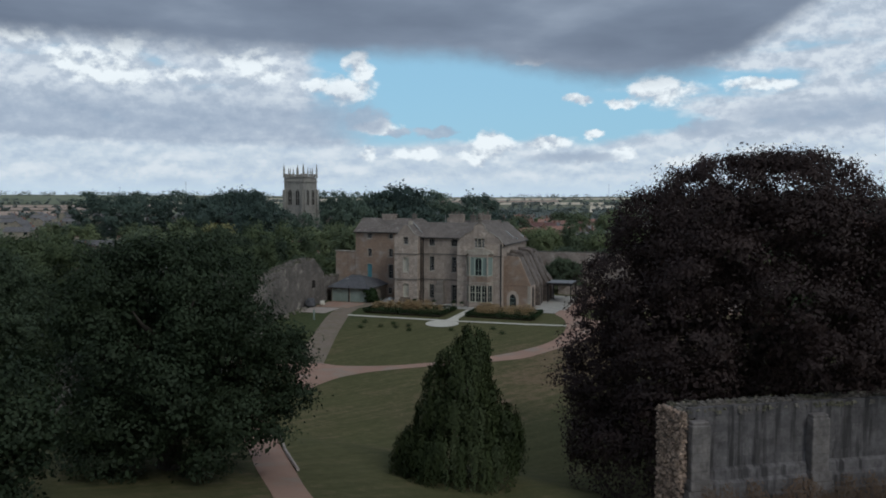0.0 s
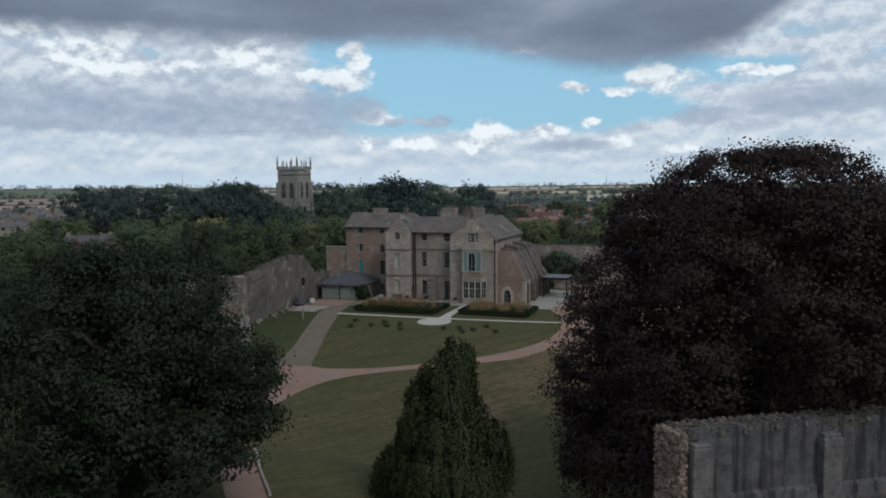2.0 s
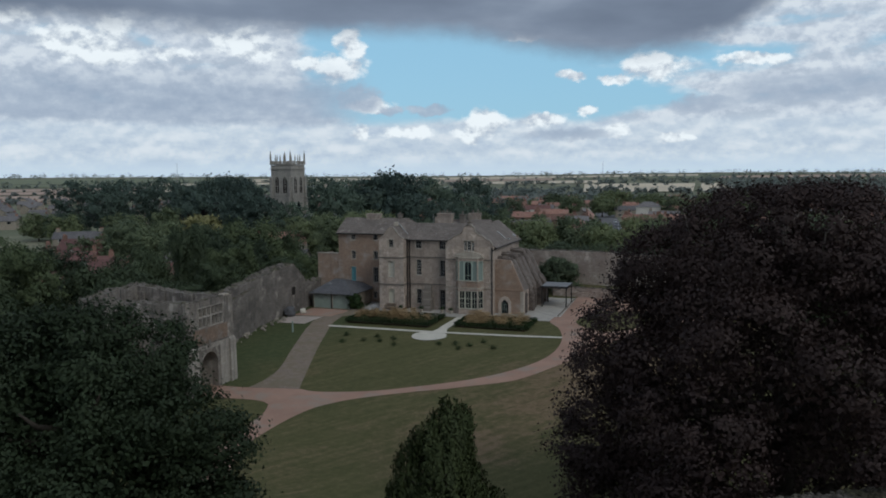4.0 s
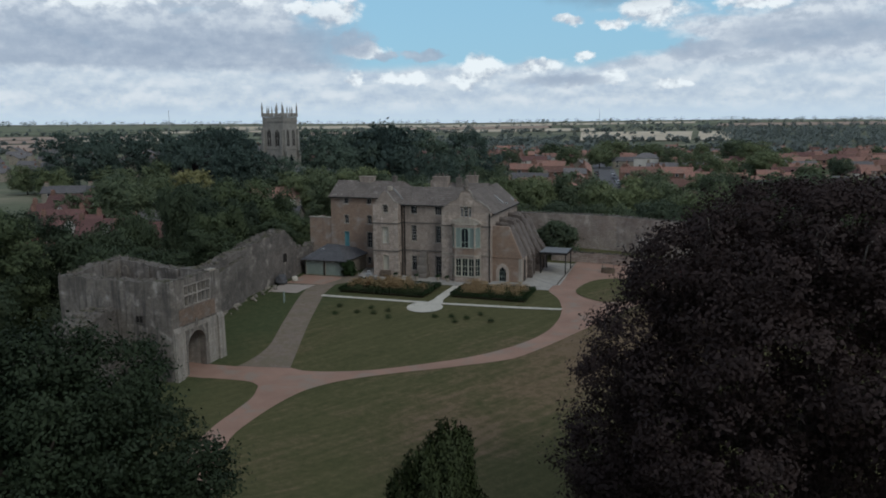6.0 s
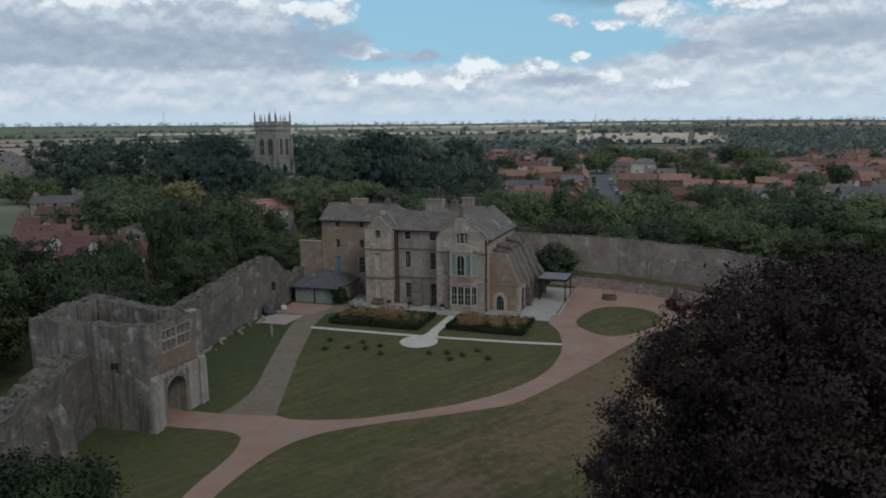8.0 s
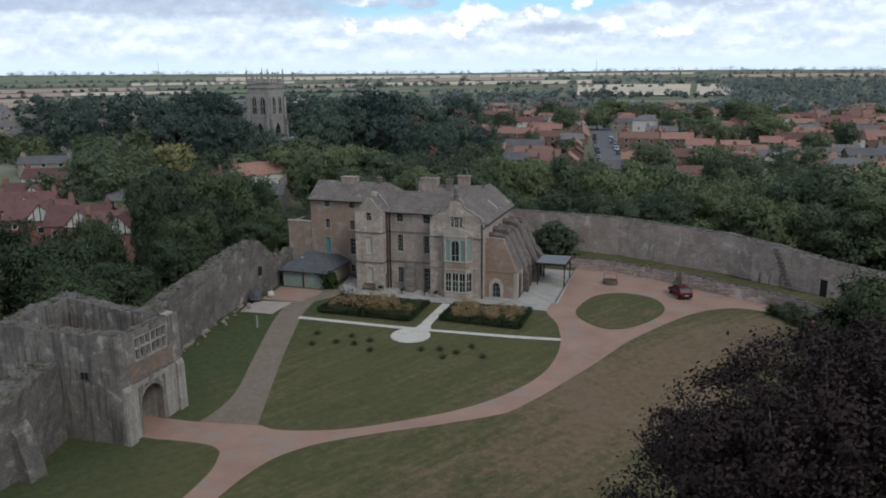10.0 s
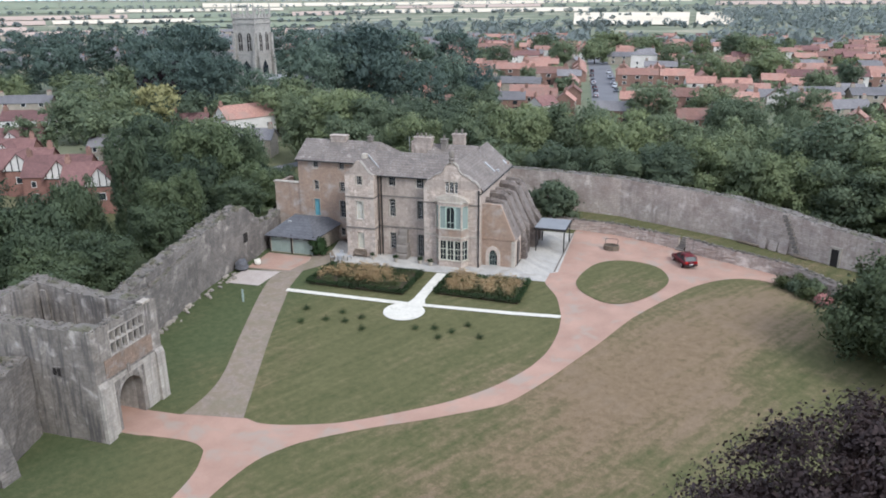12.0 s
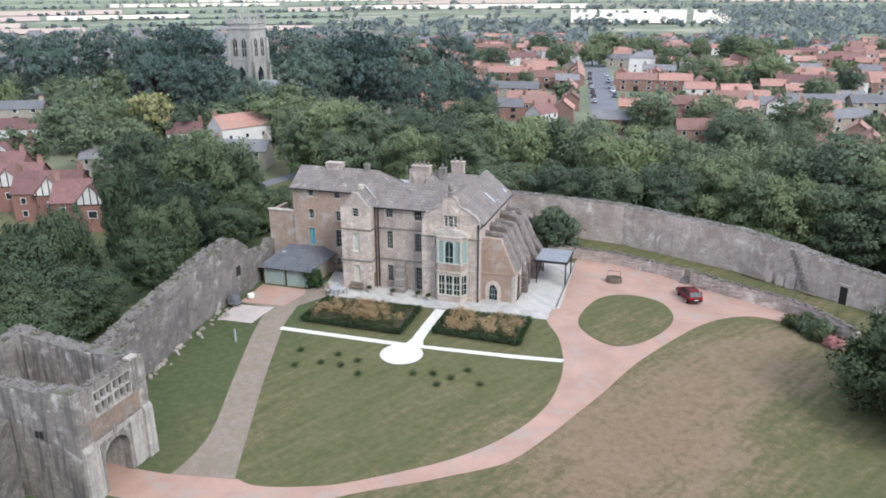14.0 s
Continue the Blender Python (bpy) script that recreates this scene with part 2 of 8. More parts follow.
def glass(name, tint=(0.02, 0.025, 0.03), rough=0.06):
    """Old window glass: dark, glossy, a little uneven."""
    m = bpy.data.materials.new(name)
    m.use_nodes = True
    k = Nodes(m.node_tree)
    pos = k.put("ShaderNodeNewGeometry").outputs["Position"]
    nrm = k.put("ShaderNodeBump", {"Strength": 0.15, "Distance": 0.02, "Height": k.noise(pos, 3.0, 2.0)}).outputs[0]
    b = k.put("ShaderNodeBsdfPrincipled", {"Base Color": (*tint, 1), "Roughness": rough, "Normal": nrm, "IOR": 1.5})
    k.put("ShaderNodeOutputMaterial", {0: b.outputs[0]})
    return m


def grass_material():
    """Mown summer grass, green in the hollows and burnt brown where it lies open, with mowing lines and clumps; rough
    pasture beyond the walls, brightened as by haze.
    """
    m = bpy.data.materials.new("mown_grass")
    m.use_nodes = True
    k = Nodes(m.node_tree)
    pos = k.put("ShaderNodeNewGeometry").outputs["Position"]
    sep = k.put("ShaderNodeSeparateXYZ", {0: pos}).outputs
    turned = k.put("ShaderNodeMapping", {"Vector": pos, "Rotation": (0, 0, radians(58)), "Scale": (7.0, 0.8, 1.0)})
    turned.vector_type = "TEXTURE"
    turn = turned.outputs[0]
    lines = k.noise(turn, 1.1, 4.0, 0.6)
    broad = k.noise(pos, 0.10, 5.0, 0.62, dist=0.8)
    tuft = k.noise(pos, 1.6, 5.0, 0.65)
    blade = k.noise(pos, 14.0, 4.0, 0.7)
    # a burnt strip lies between the drive and the great trees
    dx, dy = k.math("SUBTRACT", sep[0], 19.5), k.math("ADD", sep[1], 21.0)
    across = k.math("SUBTRACT", k.math("MULTIPLY", dx, 0.885), k.math("MULTIPLY", dy, 0.466))
    along = k.math("ADD", k.math("MULTIPLY", dx, 0.466), k.math("MULTIPLY", dy, 0.885))
    burnt = k.math("MULTIPLY", k.math("SUBTRACT", 1.0, k.math("ABSOLUTE", k.math("DIVIDE", across, 13.0)), clamp=True), k.math("SUBTRACT", 1.0, k.math("ABSOLUTE", k.math("DIVIDE", along, 42.0)), clamp=True))
    dry = k.math("ADD", k.math("MULTIPLY", broad, 0.9), k.math("MULTIPLY", burnt, 0.62))
    dry = k.math("ADD", dry, k.math("MULTIPLY", k.math("SUBTRACT", lines, 0.5), 0.62))
    dry = k.math("ADD", dry, k.math("MULTIPLY", k.math("SUBTRACT", tuft, 0.5), 0.5))
    green = k.ramp(k.math("ADD", k.math("MULTIPLY", tuft, 0.5), k.math("MULTIPLY", lines, 0.5)), [(0.32, (0.078, 0.083, 0.035)), (0.68, (0.146, 0.134, 0.064))])
    brown = k.ramp(k.math("ADD", k.math("MULTIPLY", blade, 0.5), k.math("MULTIPLY", tuft, 0.5)), [(0.32, (0.136, 0.098, 0.056)), (0.68, (0.258, 0.184, 0.116))])
    col = k.mix(k.smooth(dry, 0.45, 0.95), green, brown)
    bare = k.math("MULTIPLY", k.smooth(k.math("ADD", k.math("MULTIPLY", broad, 0.6), k.math("MULTIPLY", lines, 0.4)), 0.50, 0.64), k.smooth(burnt, 0.12, 0.45))
    col = k.mix(k.math("MULTIPLY", bare, 0.5), col, (0.220, 0.163, 0.110))
    col = k.mix(1.0, col, k.ramp(blade, [(0.3, (0.75, 0.75, 0.75)), (0.7, (1.2, 1.2, 1.2))]), "MULTIPLY")
    # ground far off, its colour brightened in place of hazy light
    far = k.ramp(k.noise(pos, 0.012, 5.0, 0.65), [(0.35, (0.135, 0.155, 0.098)), (0.52, (0.20, 0.21, 0.14)), (0.66, (0.38, 0.34, 0.25))], "LINEAR")
    length = k.put("ShaderNodeVectorMath", {0: pos})
    length.operation = "LENGTH"
    dist = length.outputs["Value"]
    col = k.mix(k.smooth(dist, 70.0, 220.0), col, far)
    # darker green grass in a strip along the west wall
    deep_green = k.ramp(k.math("ADD", k.math("MULTIPLY", tuft, 0.6), k.math("MULTIPLY", blade, 0.4)), [(0.32, (0.042, 0.060, 0.025)), (0.68, (0.090, 0.108, 0.050))])
    west_strip = k.math("MULTIPLY", k.smooth(k.math("ADD", sep[0], k.math("MULTIPLY", k.math("SUBTRACT", broad, 0.5), 9.0)), -11.0, -20.0), k.smooth(dist, 90.0, 70.0))
    col = k.mix(k.math("MULTIPLY", west_strip, 0.8), col, deep_green)
    nrm = k.put("ShaderNodeBump", {"Strength": 0.5, "Distance": 0.06, "Height": k.math("ADD", blade, tuft)}).outputs[0]
    b = k.put("ShaderNodeBsdfPrincipled", {"Base Color": col, "Roughness": 0.95, "Normal": nrm, "Specular IOR Level": 0.1})
    k.put("ShaderNodeOutputMaterial", {0: b.outputs[0]})
    return m


M_GRASS = grass_material()
M_GRAVEL = surface("pink_gravel", (0.462, 0.296, 0.222), (0.29, 0.18, 0.134), grain=18.0, coarse=0.30, bump=0.4, patch=((0.34, 0.265, 0.21), 0.45, 0.12))
M_TRACK = surface("worn_stone_track", (0.33, 0.265, 0.21), (0.18, 0.142, 0.11), grain=5.0, coarse=0.9, bump=0.4, patch=((0.22, 0.175, 0.125), 0.9, 0.2), stain=((0.16, 0.145, 0.085), 0.5, 0.4))
M_PAVING = surface("pale_paving", (0.52, 0.49, 0.44), (0.35, 0.33, 0.295), grain=4.0, coarse=0.6, bump=0.15, blocks=(0.9, 0.6, 0.012), patch=((0.33, 0.30, 0.26), 0.5, 0.08))
M_WHITE_PATH = surface("white_stone_path", (0.72, 0.675, 0.58), (0.50, 0.465, 0.39), grain=6.0, coarse=0.9, bump=0.2, patch=((0.42, 0.39, 0.31), 0.9, 0.06))
M_SLAB = surface("concrete_slab", (0.50, 0.43, 0.375), (0.35, 0.295, 0.255), grain=7.0, coarse=0.5, bump=0.15)
M_LIME = surface("pale_limestone", (0.635, 0.525, 0.44), (0.37, 0.30, 0.248), grain=4.0, coarse=0.6, bump=0.35, streak=0.6, streak_col=(0.19, 0.155, 0.132), blocks=(0.62, 0.30, 0.016), patch=((0.72, 0.62, 0.525), 0.9, 0.06), block_mix=0.65, stain=((0.27, 0.212, 0.175), 0.8, 0.5))
M_RENDER = surface("stained_render", (0.52, 0.432, 0.362), (0.31, 0.255, 0.213), grain=4.0, coarse=0.6, bump=0.25, streak=0.6, streak_col=(0.16, 0.135, 0.118), blocks=(0.62, 0.30, 0.012), patch=((0.56, 0.475, 0.40), 0.8, 0.06), block_mix=0.45, stain=((0.22, 0.18, 0.152), 0.6, 0.55))
M_BUFF = surface("buff_orange_stone", (0.44, 0.312, 0.228), (0.275, 0.197, 0.147), grain=4.0, coarse=0.4, bump=0.3, blocks=(0.45, 0.2, 0.016), patch=((0.42, 0.355, 0.30), 0.45, 0.16), streak=0.4, streak_col=(0.20, 0.155, 0.125), block_mix=0.55, stain=((0.25, 0.185, 0.14), 0.8, 0.5))
M_TRIM = surface("dressed_stone_trim", (0.55, 0.49, 0.405), (0.34, 0.295, 0.24), grain=6.0, coarse=0.8, bump=0.2, streak=0.4, streak_col=(0.2, 0.175, 0.15), stain=((0.24, 0.20, 0.165), 1.2, 0.5))
M_QUOIN = surface("pale_corner_stone", (0.62, 0.53, 0.45), (0.40, 0.335, 0.28), grain=5.0, coarse=0.9, bump=0.3, random_tint=0.16, stain=((0.27, 0.22, 0.185), 0.9, 0.5))
M_COPE = surface("weathered_coping_stone", (0.37, 0.33, 0.28), (0.22, 0.195, 0.165), grain=5.0, coarse=0.7, bump=0.3)
M_DARKTRIM = surface("dark_stone_trim", (0.245, 0.213, 0.18), (0.145, 0.126, 0.107), grain=6.0, coarse=0.8, bump=0.2)
M_RUIN = surface("weathered_castle_stone", (0.295, 0.264, 0.236), (0.12, 0.108, 0.098), grain=3.0, coarse=0.4, bump=0.7, depth=0.08, streak=0.5, streak_col=(0.085, 0.077, 0.072), streak_size=1.0, blocks=(0.5, 0.26, 0.03), patch=((0.43, 0.385, 0.33), 0.6, 0.08), block_mix=0.75, stain=((0.115, 0.102, 0.092), 0.5, 0.55))
M_CURTAIN = surface("pinkish_curtain_wall_stone", (0.585, 0.492, 0.42), (0.335, 0.276, 0.235), grain=3.0, coarse=0.35, bump=0.6, depth=0.06, streak=0.55, streak_col=(0.21, 0.175, 0.155), streak_size=1.1, blocks=(0.55, 0.28, 0.03), patch=((0.70, 0.62, 0.54), 0.5, 0.09), block_mix=0.5, stain=((0.27, 0.205, 0.172), 0.28, 0.6))
M_RUBBLE = surface("loose_rubble_stone", (0.40, 0.355, 0.30), (0.19, 0.17, 0.145), grain=5.0, coarse=0.9, bump=0.5, random_tint=0.25, depth=0.06)
M_CORE = surface("reddish_rubble_core", (0.50, 0.385, 0.305), (0.24, 0.175, 0.135), grain=5.0, coarse=1.6, bump=0.5, depth=0.05, stain=((0.12, 0.085, 0.068), 2.2, 0.4), island=0.6)
# Wall-top colour is kept dark to offset the sky light on top faces.
M_CAP = surface("lichened_darkened_wall_top", (0.215, 0.194, 0.17), (0.10, 0.09, 0.079), island=0.4, grain=4.0, coarse=0.7, bump=0.6, patch=((0.11, 0.105, 0.068), 0.8, 0.14), depth=0.08)
M_GATE = surface("rain_streaked_gatehouse_stone", (0.345, 0.308, 0.266), (0.165, 0.145, 0.125), grain=3.0, coarse=0.4, bump=0.6, depth=0.07, streak=0.72, streak_col=(0.075, 0.069, 0.067), streak_size=0.95, streak_all=True, blocks=(0.5, 0.26, 0.022), patch=((0.48, 0.435, 0.385), 0.8, 0.09), block_mix=0.5, stain=((0.115, 0.102, 0.092), 0.6, 0.5))
M_RIB = surface("worn_rib_stone", (0.29, 0.243, 0.212), (0.115, 0.096, 0.085), grain=4.5, coarse=1.0, bump=0.9, depth=0.10, blocks=(0.5, 0.24, 0.04), block_mix=0.85, patch=((0.40, 0.34, 0.29), 1.8, 0.05), stain=((0.085, 0.07, 0.062), 1.1, 0.6))
M_SLATE = surface("mossy_stone_slates", (0.262, 0.226, 0.20), (0.155, 0.132, 0.117), grain=3.5, coarse=0.5, bump=0.5, blocks=(0.42, 0.22, 0.025), patch=((0.36, 0.32, 0.28), 1.6, 0.08), block_mix=0.85, stain=((0.12, 0.104, 0.092), 0.8, 0.5))
M_GARSLATE = surface("blue_grey_slates", (0.155, 0.155, 0.165), (0.085, 0.085, 0.092), grain=5.0, coarse=0.6, bump=0.2, blocks=(0.3, 0.17, 0.015), rough=0.7)
M_PORTROOF = surface("grey_roofing_felt", (0.27, 0.275, 0.28), (0.20, 0.205, 0.21), grain=5.0, coarse=0.8, bump=0.1, rough=0.8)
M_LEAD = surface("pale_lead_flashing", (0.40, 0.40, 0.39), (0.27, 0.27, 0.265), grain=5.0, coarse=1.0, bump=0.1, rough=0.65)
M_PIPE = surface("dark_iron_pipe", (0.035, 0.032, 0.03), (0.02, 0.019, 0.018), grain=8.0, bump=0.1, rough=0.6)
M_WOODWHITE = surface("white_painted_timber", (0.72, 0.71, 0.67), (0.52, 0.51, 0.47), grain=10.0, coarse=2.0, bump=0.05, rough=0.55)
M_CREAM = surface("cream_green_window_paint", (0.56, 0.56, 0.45), (0.44, 0.44, 0.35), grain=10.0, coarse=2.0, bump=0.05, rough=0.55)
M_GATEPALE = surface("pale_lower_gate_stone", (0.52, 0.475, 0.415), (0.30, 0.27, 0.235), grain=2.4, coarse=0.5, bump=0.5, depth=0.06, streak=0.45, streak_col=(0.16, 0.145, 0.13), streak_size=0.8, streak_all=True, blocks=(0.55, 0.28, 0.02), block_mix=0.55, stain=((0.21, 0.185, 0.16), 0.7, 0.45))
M_BRICKPATCH = surface("worn_brown_brick", (0.34, 0.245, 0.185), (0.20, 0.145, 0.112), grain=3.0, coarse=0.8, bump=0.5, blocks=(0.23, 0.075, 0.01), patch=((0.30, 0.27, 0.235), 0.7, 0.12), stain=((0.16, 0.13, 0.108), 0.9, 0.55))
M_SASH = surface("weathered_sash_paint", (0.52, 0.50, 0.455), (0.38, 0.365, 0.33), grain=10.0, coarse=2.0, bump=0.05, rough=0.6)
M_GREENDOOR = surface("sage_green_boards", (0.36, 0.42, 0.37), (0.25, 0.30, 0.26), grain=10.0, coarse=1.2, bump=0.1, rough=0.6)
M_TEAL = surface("pale_green_frame", (0.46, 0.54, 0.46), (0.34, 0.41, 0.34), grain=9.0, coarse=1.2, bump=0.05, rough=0.55)
M_BLUE = surface("turquoise_paint", (0.20, 0.43, 0.47), (0.13, 0.32, 0.36), grain=9.0, coarse=1.2, bump=0.05, rough=0.55)
M_BARK = surface("rough_bark", (0.085, 0.070, 0.055), (0.032, 0.027, 0.022), grain=6.0, coarse=1.2, bump=0.6, depth=0.05)
M_TWIG = surface("pale_dead_wood", (0.34, 0.30, 0.26), (0.20, 0.175, 0.15), grain=8.0, bump=0.3)
M_SOIL = surface("dark_soil", (0.10, 0.075, 0.05), (0.055, 0.042, 0.03), grain=6.0, bump=0.5)
M_OLDWOOD = surface("silvered_oak", (0.23, 0.18, 0.13), (0.12, 0.095, 0.07), grain=9.0, bump=0.3)
M_REDTILE = surface("orange_pantiles", (0.42, 0.240, 0.194), (0.265, 0.15, 0.124), grain=1.0, coarse=0.25, bump=0.35, blocks=(0.35, 0.3, 0.03), random_tint=0.38, depth=0.08, patch=((0.27, 0.175, 0.145), 0.25, 0.16))
M_BROWNTILE = surface("brown_clay_tiles", (0.25, 0.138, 0.128), (0.155, 0.088, 0.083), grain=1.5, coarse=0.3, bump=0.3, blocks=(0.3, 0.2, 0.03), random_tint=0.25)
M_GREYTILE = surface("grey_town_slates", (0.25, 0.24, 0.245), (0.15, 0.145, 0.15), grain=2.0, coarse=0.3, bump=0.2, blocks=(0.3, 0.2, 0.03), random_tint=0.2)
M_BRICK = surface("red_brick", (0.335, 0.208, 0.166), (0.225, 0.137, 0.108), grain=3.0, coarse=0.4, bump=0.2, blocks=(0.23, 0.075, 0.01), random_tint=0.2)
M_WHITEWALL = surface("white_rendered_wall", (0.68, 0.65, 0.60), (0.50, 0.47, 0.43), grain=3.0, coarse=0.4, bump=0.1, streak=0.2, streak_col=(0.35, 0.33, 0.3), random_tint=0.12)
M_STONEWALL = surface("town_stone_wall", (0.42, 0.37, 0.30), (0.27, 0.24, 0.20), grain=3.0, coarse=0.4, bump=0.2, blocks=(0.5, 0.25, 0.02), random_tint=0.15)
M_BLACK = surface("black_timber_and_openings", (0.035, 0.03, 0.027), (0.02, 0.018, 0.016), grain=8.0, bump=0.1)
M_ASPHALT = surface("worn_asphalt", (0.20, 0.195, 0.20), (0.13, 0.128, 0.13), grain=6.0, coarse=0.1, bump=0.1)
M_CHURCH = surface("church_limestone", (0.44, 0.415, 0.37), (0.27, 0.25, 0.225), grain=1.2, coarse=0.15, bump=0.3, streak=0.4, streak_col=(0.2, 0.19, 0.17), blocks=(0.9, 0.4, 0.03))
M_CARPAINT = surface("deep_red_car_paint", (0.135, 0.014, 0.018), (0.10, 0.011, 0.014), grain=2.0, bump=0.0, rough=0.35)
M_TYRE = surface("black_tyre", (0.025, 0.025, 0.026), (0.015, 0.015, 0.016), grain=9.0, bump=0.2)
M_ALLOY = surface("silver_alloy", (0.55, 0.55, 0.56), (0.45, 0.45, 0.46), grain=9.0, bump=0.0, rough=0.35, metal=0.8)
M_LAMP_RED = surface("red_lamp_glass", (0.45, 0.02, 0.02), (0.35, 0.01, 0.01), grain=4.0, bump=0.0, rough=0.2)
M_LAMP_CLEAR = surface("clear_lamp_glass", (0.75, 0.76, 0.78), (0.6, 0.61, 0.63), grain=4.0, bump=0.0, rough=0.15)
M_PALECAR = surface("pale_car_paint", (0.62, 0.63, 0.65), (0.52, 0.53, 0.55), grain=2.0, bump=0.0, rough=0.3)
M_DARKCAR = surface("dark_car_paint", (0.07, 0.08, 0.10), (0.05, 0.055, 0.07), grain=2.0, bump=0.0, rough=0.3)
M_GLASS = glass("window_glass")
M_CARGLASS = glass("tinted_car_glass", (0.012, 0.013, 0.015), 0.45)
M_GREENGLASS = glass("pale_reflecting_glass", (0.27, 0.325, 0.295), 0.14)
M_BLIND = surface("drawn_cream_blind", (0.62, 0.59, 0.49), (0.52, 0.49, 0.40), grain=6.0, bump=0.05)
# Field colours are raised above the crops' own for sunlit distance haze.
M_STRAW = surface("ripe_barley_field", (0.76, 0.665, 0.50), (0.58, 0.49, 0.36), grain=0.03, coarse=0.005, bump=0.0)
M_STUBBLE = surface("cut_stubble_field", (0.54, 0.41, 0.32), (0.41, 0.305, 0.235), grain=0.03, coarse=0.005, bump=0.0)
M_PASTURE = surface("pasture_field", (0.25, 0.27, 0.17), (0.17, 0.195, 0.12), grain=0.06, coarse=0.006, bump=0.0)

L_OAK = foliage("oak_leaves", (0.056, 0.078, 0.037), (0.030, 0.044, 0.022), 0.25, vary=0.10)
L_BEECH = foliage("copper_beech_leaves", (0.076, 0.049, 0.043), (0.040, 0.027, 0.0245), 0.20, vary=0.10)
L_WEEP = foliage("weeping_tree_leaves", (0.085, 0.104, 0.038), (0.026, 0.040, 0.015), 0.24)
L_YEW = foliage("yew_needles", (0.125, 0.150, 0.068), (0.048, 0.064, 0.032), 0.15)
L_TREE = foliage("belt_tree_leaves", (0.240, 0.280, 0.158), (0.088, 0.119, 0.068), 0.36, tint=0.36)
# Far woods are painted paler and bluer in place of distance haze.
L_FAR = foliage("hazed_far_wood_leaves", (0.26, 0.295, 0.27), (0.185, 0.215, 0.20), 0.38)
# a darker leaf colour for the trees on the west side
L_WEST = foliage("dark_broadleaf_leaves", (0.130, 0.164, 0.088), (0.047, 0.068, 0.038), 0.32, tint=0.34)
# Churchyard leaves carry distance haze in their pale bluish colour.
L_DARK = foliage("hazed_churchyard_tree_leaves", (0.150, 0.200, 0.158), (0.066, 0.096, 0.078), 0.32, tint=0.3)
L_YELLOW = foliage("yellow_tree_leaves", (0.40, 0.38, 0.18), (0.22, 0.21, 0.09), 0.3)
L_PURPLE = foliage("purple_tree_leaves", (0.032, 0.020, 0.024), (0.012, 0.008, 0.010), 0.15)
L_HEDGE = foliage("box_hedge_leaves", (0.050, 0.085, 0.028), (0.018, 0.034, 0.012), 0.2)
L_PLUME = foliage("tawny_grass_plumes", (0.60, 0.44, 0.25), (0.34, 0.235, 0.115), 0.3)
L_BED = foliage("border_plants", (0.115, 0.13, 0.055), (0.045, 0.06, 0.024), 0.25)
L_ROSE = foliage("pink_and_cream_flowers", (0.55, 0.30, 0.27), (0.35, 0.12, 0.11), 0.2)
L_IVY = foliage("dry_bramble", (0.21, 0.132, 0.085), (0.075, 0.054, 0.033), 0.18)

# ---------------------------------------------------------------- building helpers
def thing(name, loc, label, category, group="", kind=""):
    ob = new(name)
    ob.location = loc
    ob.empty_display_size = 0.5
    return tagged(ob, label, category, group, kind)


def link_mesh(name, me, material, parent=None, label="", smooth=False):
    if material:
        me.materials.append(material)
    if smooth:
        me.polygons.foreach_set("use_smooth", [True] * len(me.polygons))
    ob = new(name, me)
    if parent:
        ob.parent = parent
        if parent.type == "EMPTY":
            ob.matrix_parent_inverse = Matrix.Translation(-parent.location)
    return tagged(ob, label) if label else ob


def part(name, bm, material, parent=None, label="", smooth=False):
    """Links a bmesh as one mesh object, under a thing or a part where one is given."""
    me = bpy.data.meshes.new(name)
    bmesh.ops.recalc_face_normals(bm, faces=bm.faces[:])
    bm.to_mesh(me)
    bm.free()
    return link_mesh(name, me, material, parent, label, smooth)


def box(bm, x0, x1, y0, y1, z0, z1):
    v = [bm.verts.new(p) for p in ((x0, y0, z0), (x1, y0, z0), (x1, y1, z0), (x0, y1, z0), (x0, y0, z1), (x1, y0, z1), (x1, y1, z1), (x0, y1, z1))]
    for f in ((3, 2, 1, 0), (4, 5, 6, 7), (0, 1, 5, 4), (1, 2, 6, 5), (2, 3, 7, 6), (3, 0, 4, 7)):
        bm.faces.new([v[i] for i in f])
    return v


def boxed(name, dims, material, parent=None, label="", bevel=0.0):
    bm = bmesh.new()
    box(bm, *dims)
    if bevel:
        bmesh.ops.bevel(bm, geom=bm.edges[:], offset=bevel, segments=1, affect="EDGES")
    return part(name, bm, material, parent, label)


def prism(bm, pts, axis, a, b):
    """A polygon pushed from a to b along an axis; pts are the two other coordinates in order."""
    def at(p, v):
        return {"x": (v, p[0], p[1]), "y": (p[0], v, p[1]), "z": (p[0], p[1], v)}[axis]
    lo, hi = [bm.verts.new(at(p, a)) for p in pts], [bm.verts.new(at(p, b)) for p in pts]
    bm.faces.new(lo)
    bm.faces.new(hi[::-1])
    for i in range(len(pts)):
        j = (i + 1) % len(pts)
        bm.faces.new((lo[i], lo[j], hi[j], hi[i]))


def prismed(name, pts, axis, a, b, material, parent=None, label=""):
    bm = bmesh.new()
    prism(bm, pts, axis, a, b)
    return part(name, bm, material, parent, label)


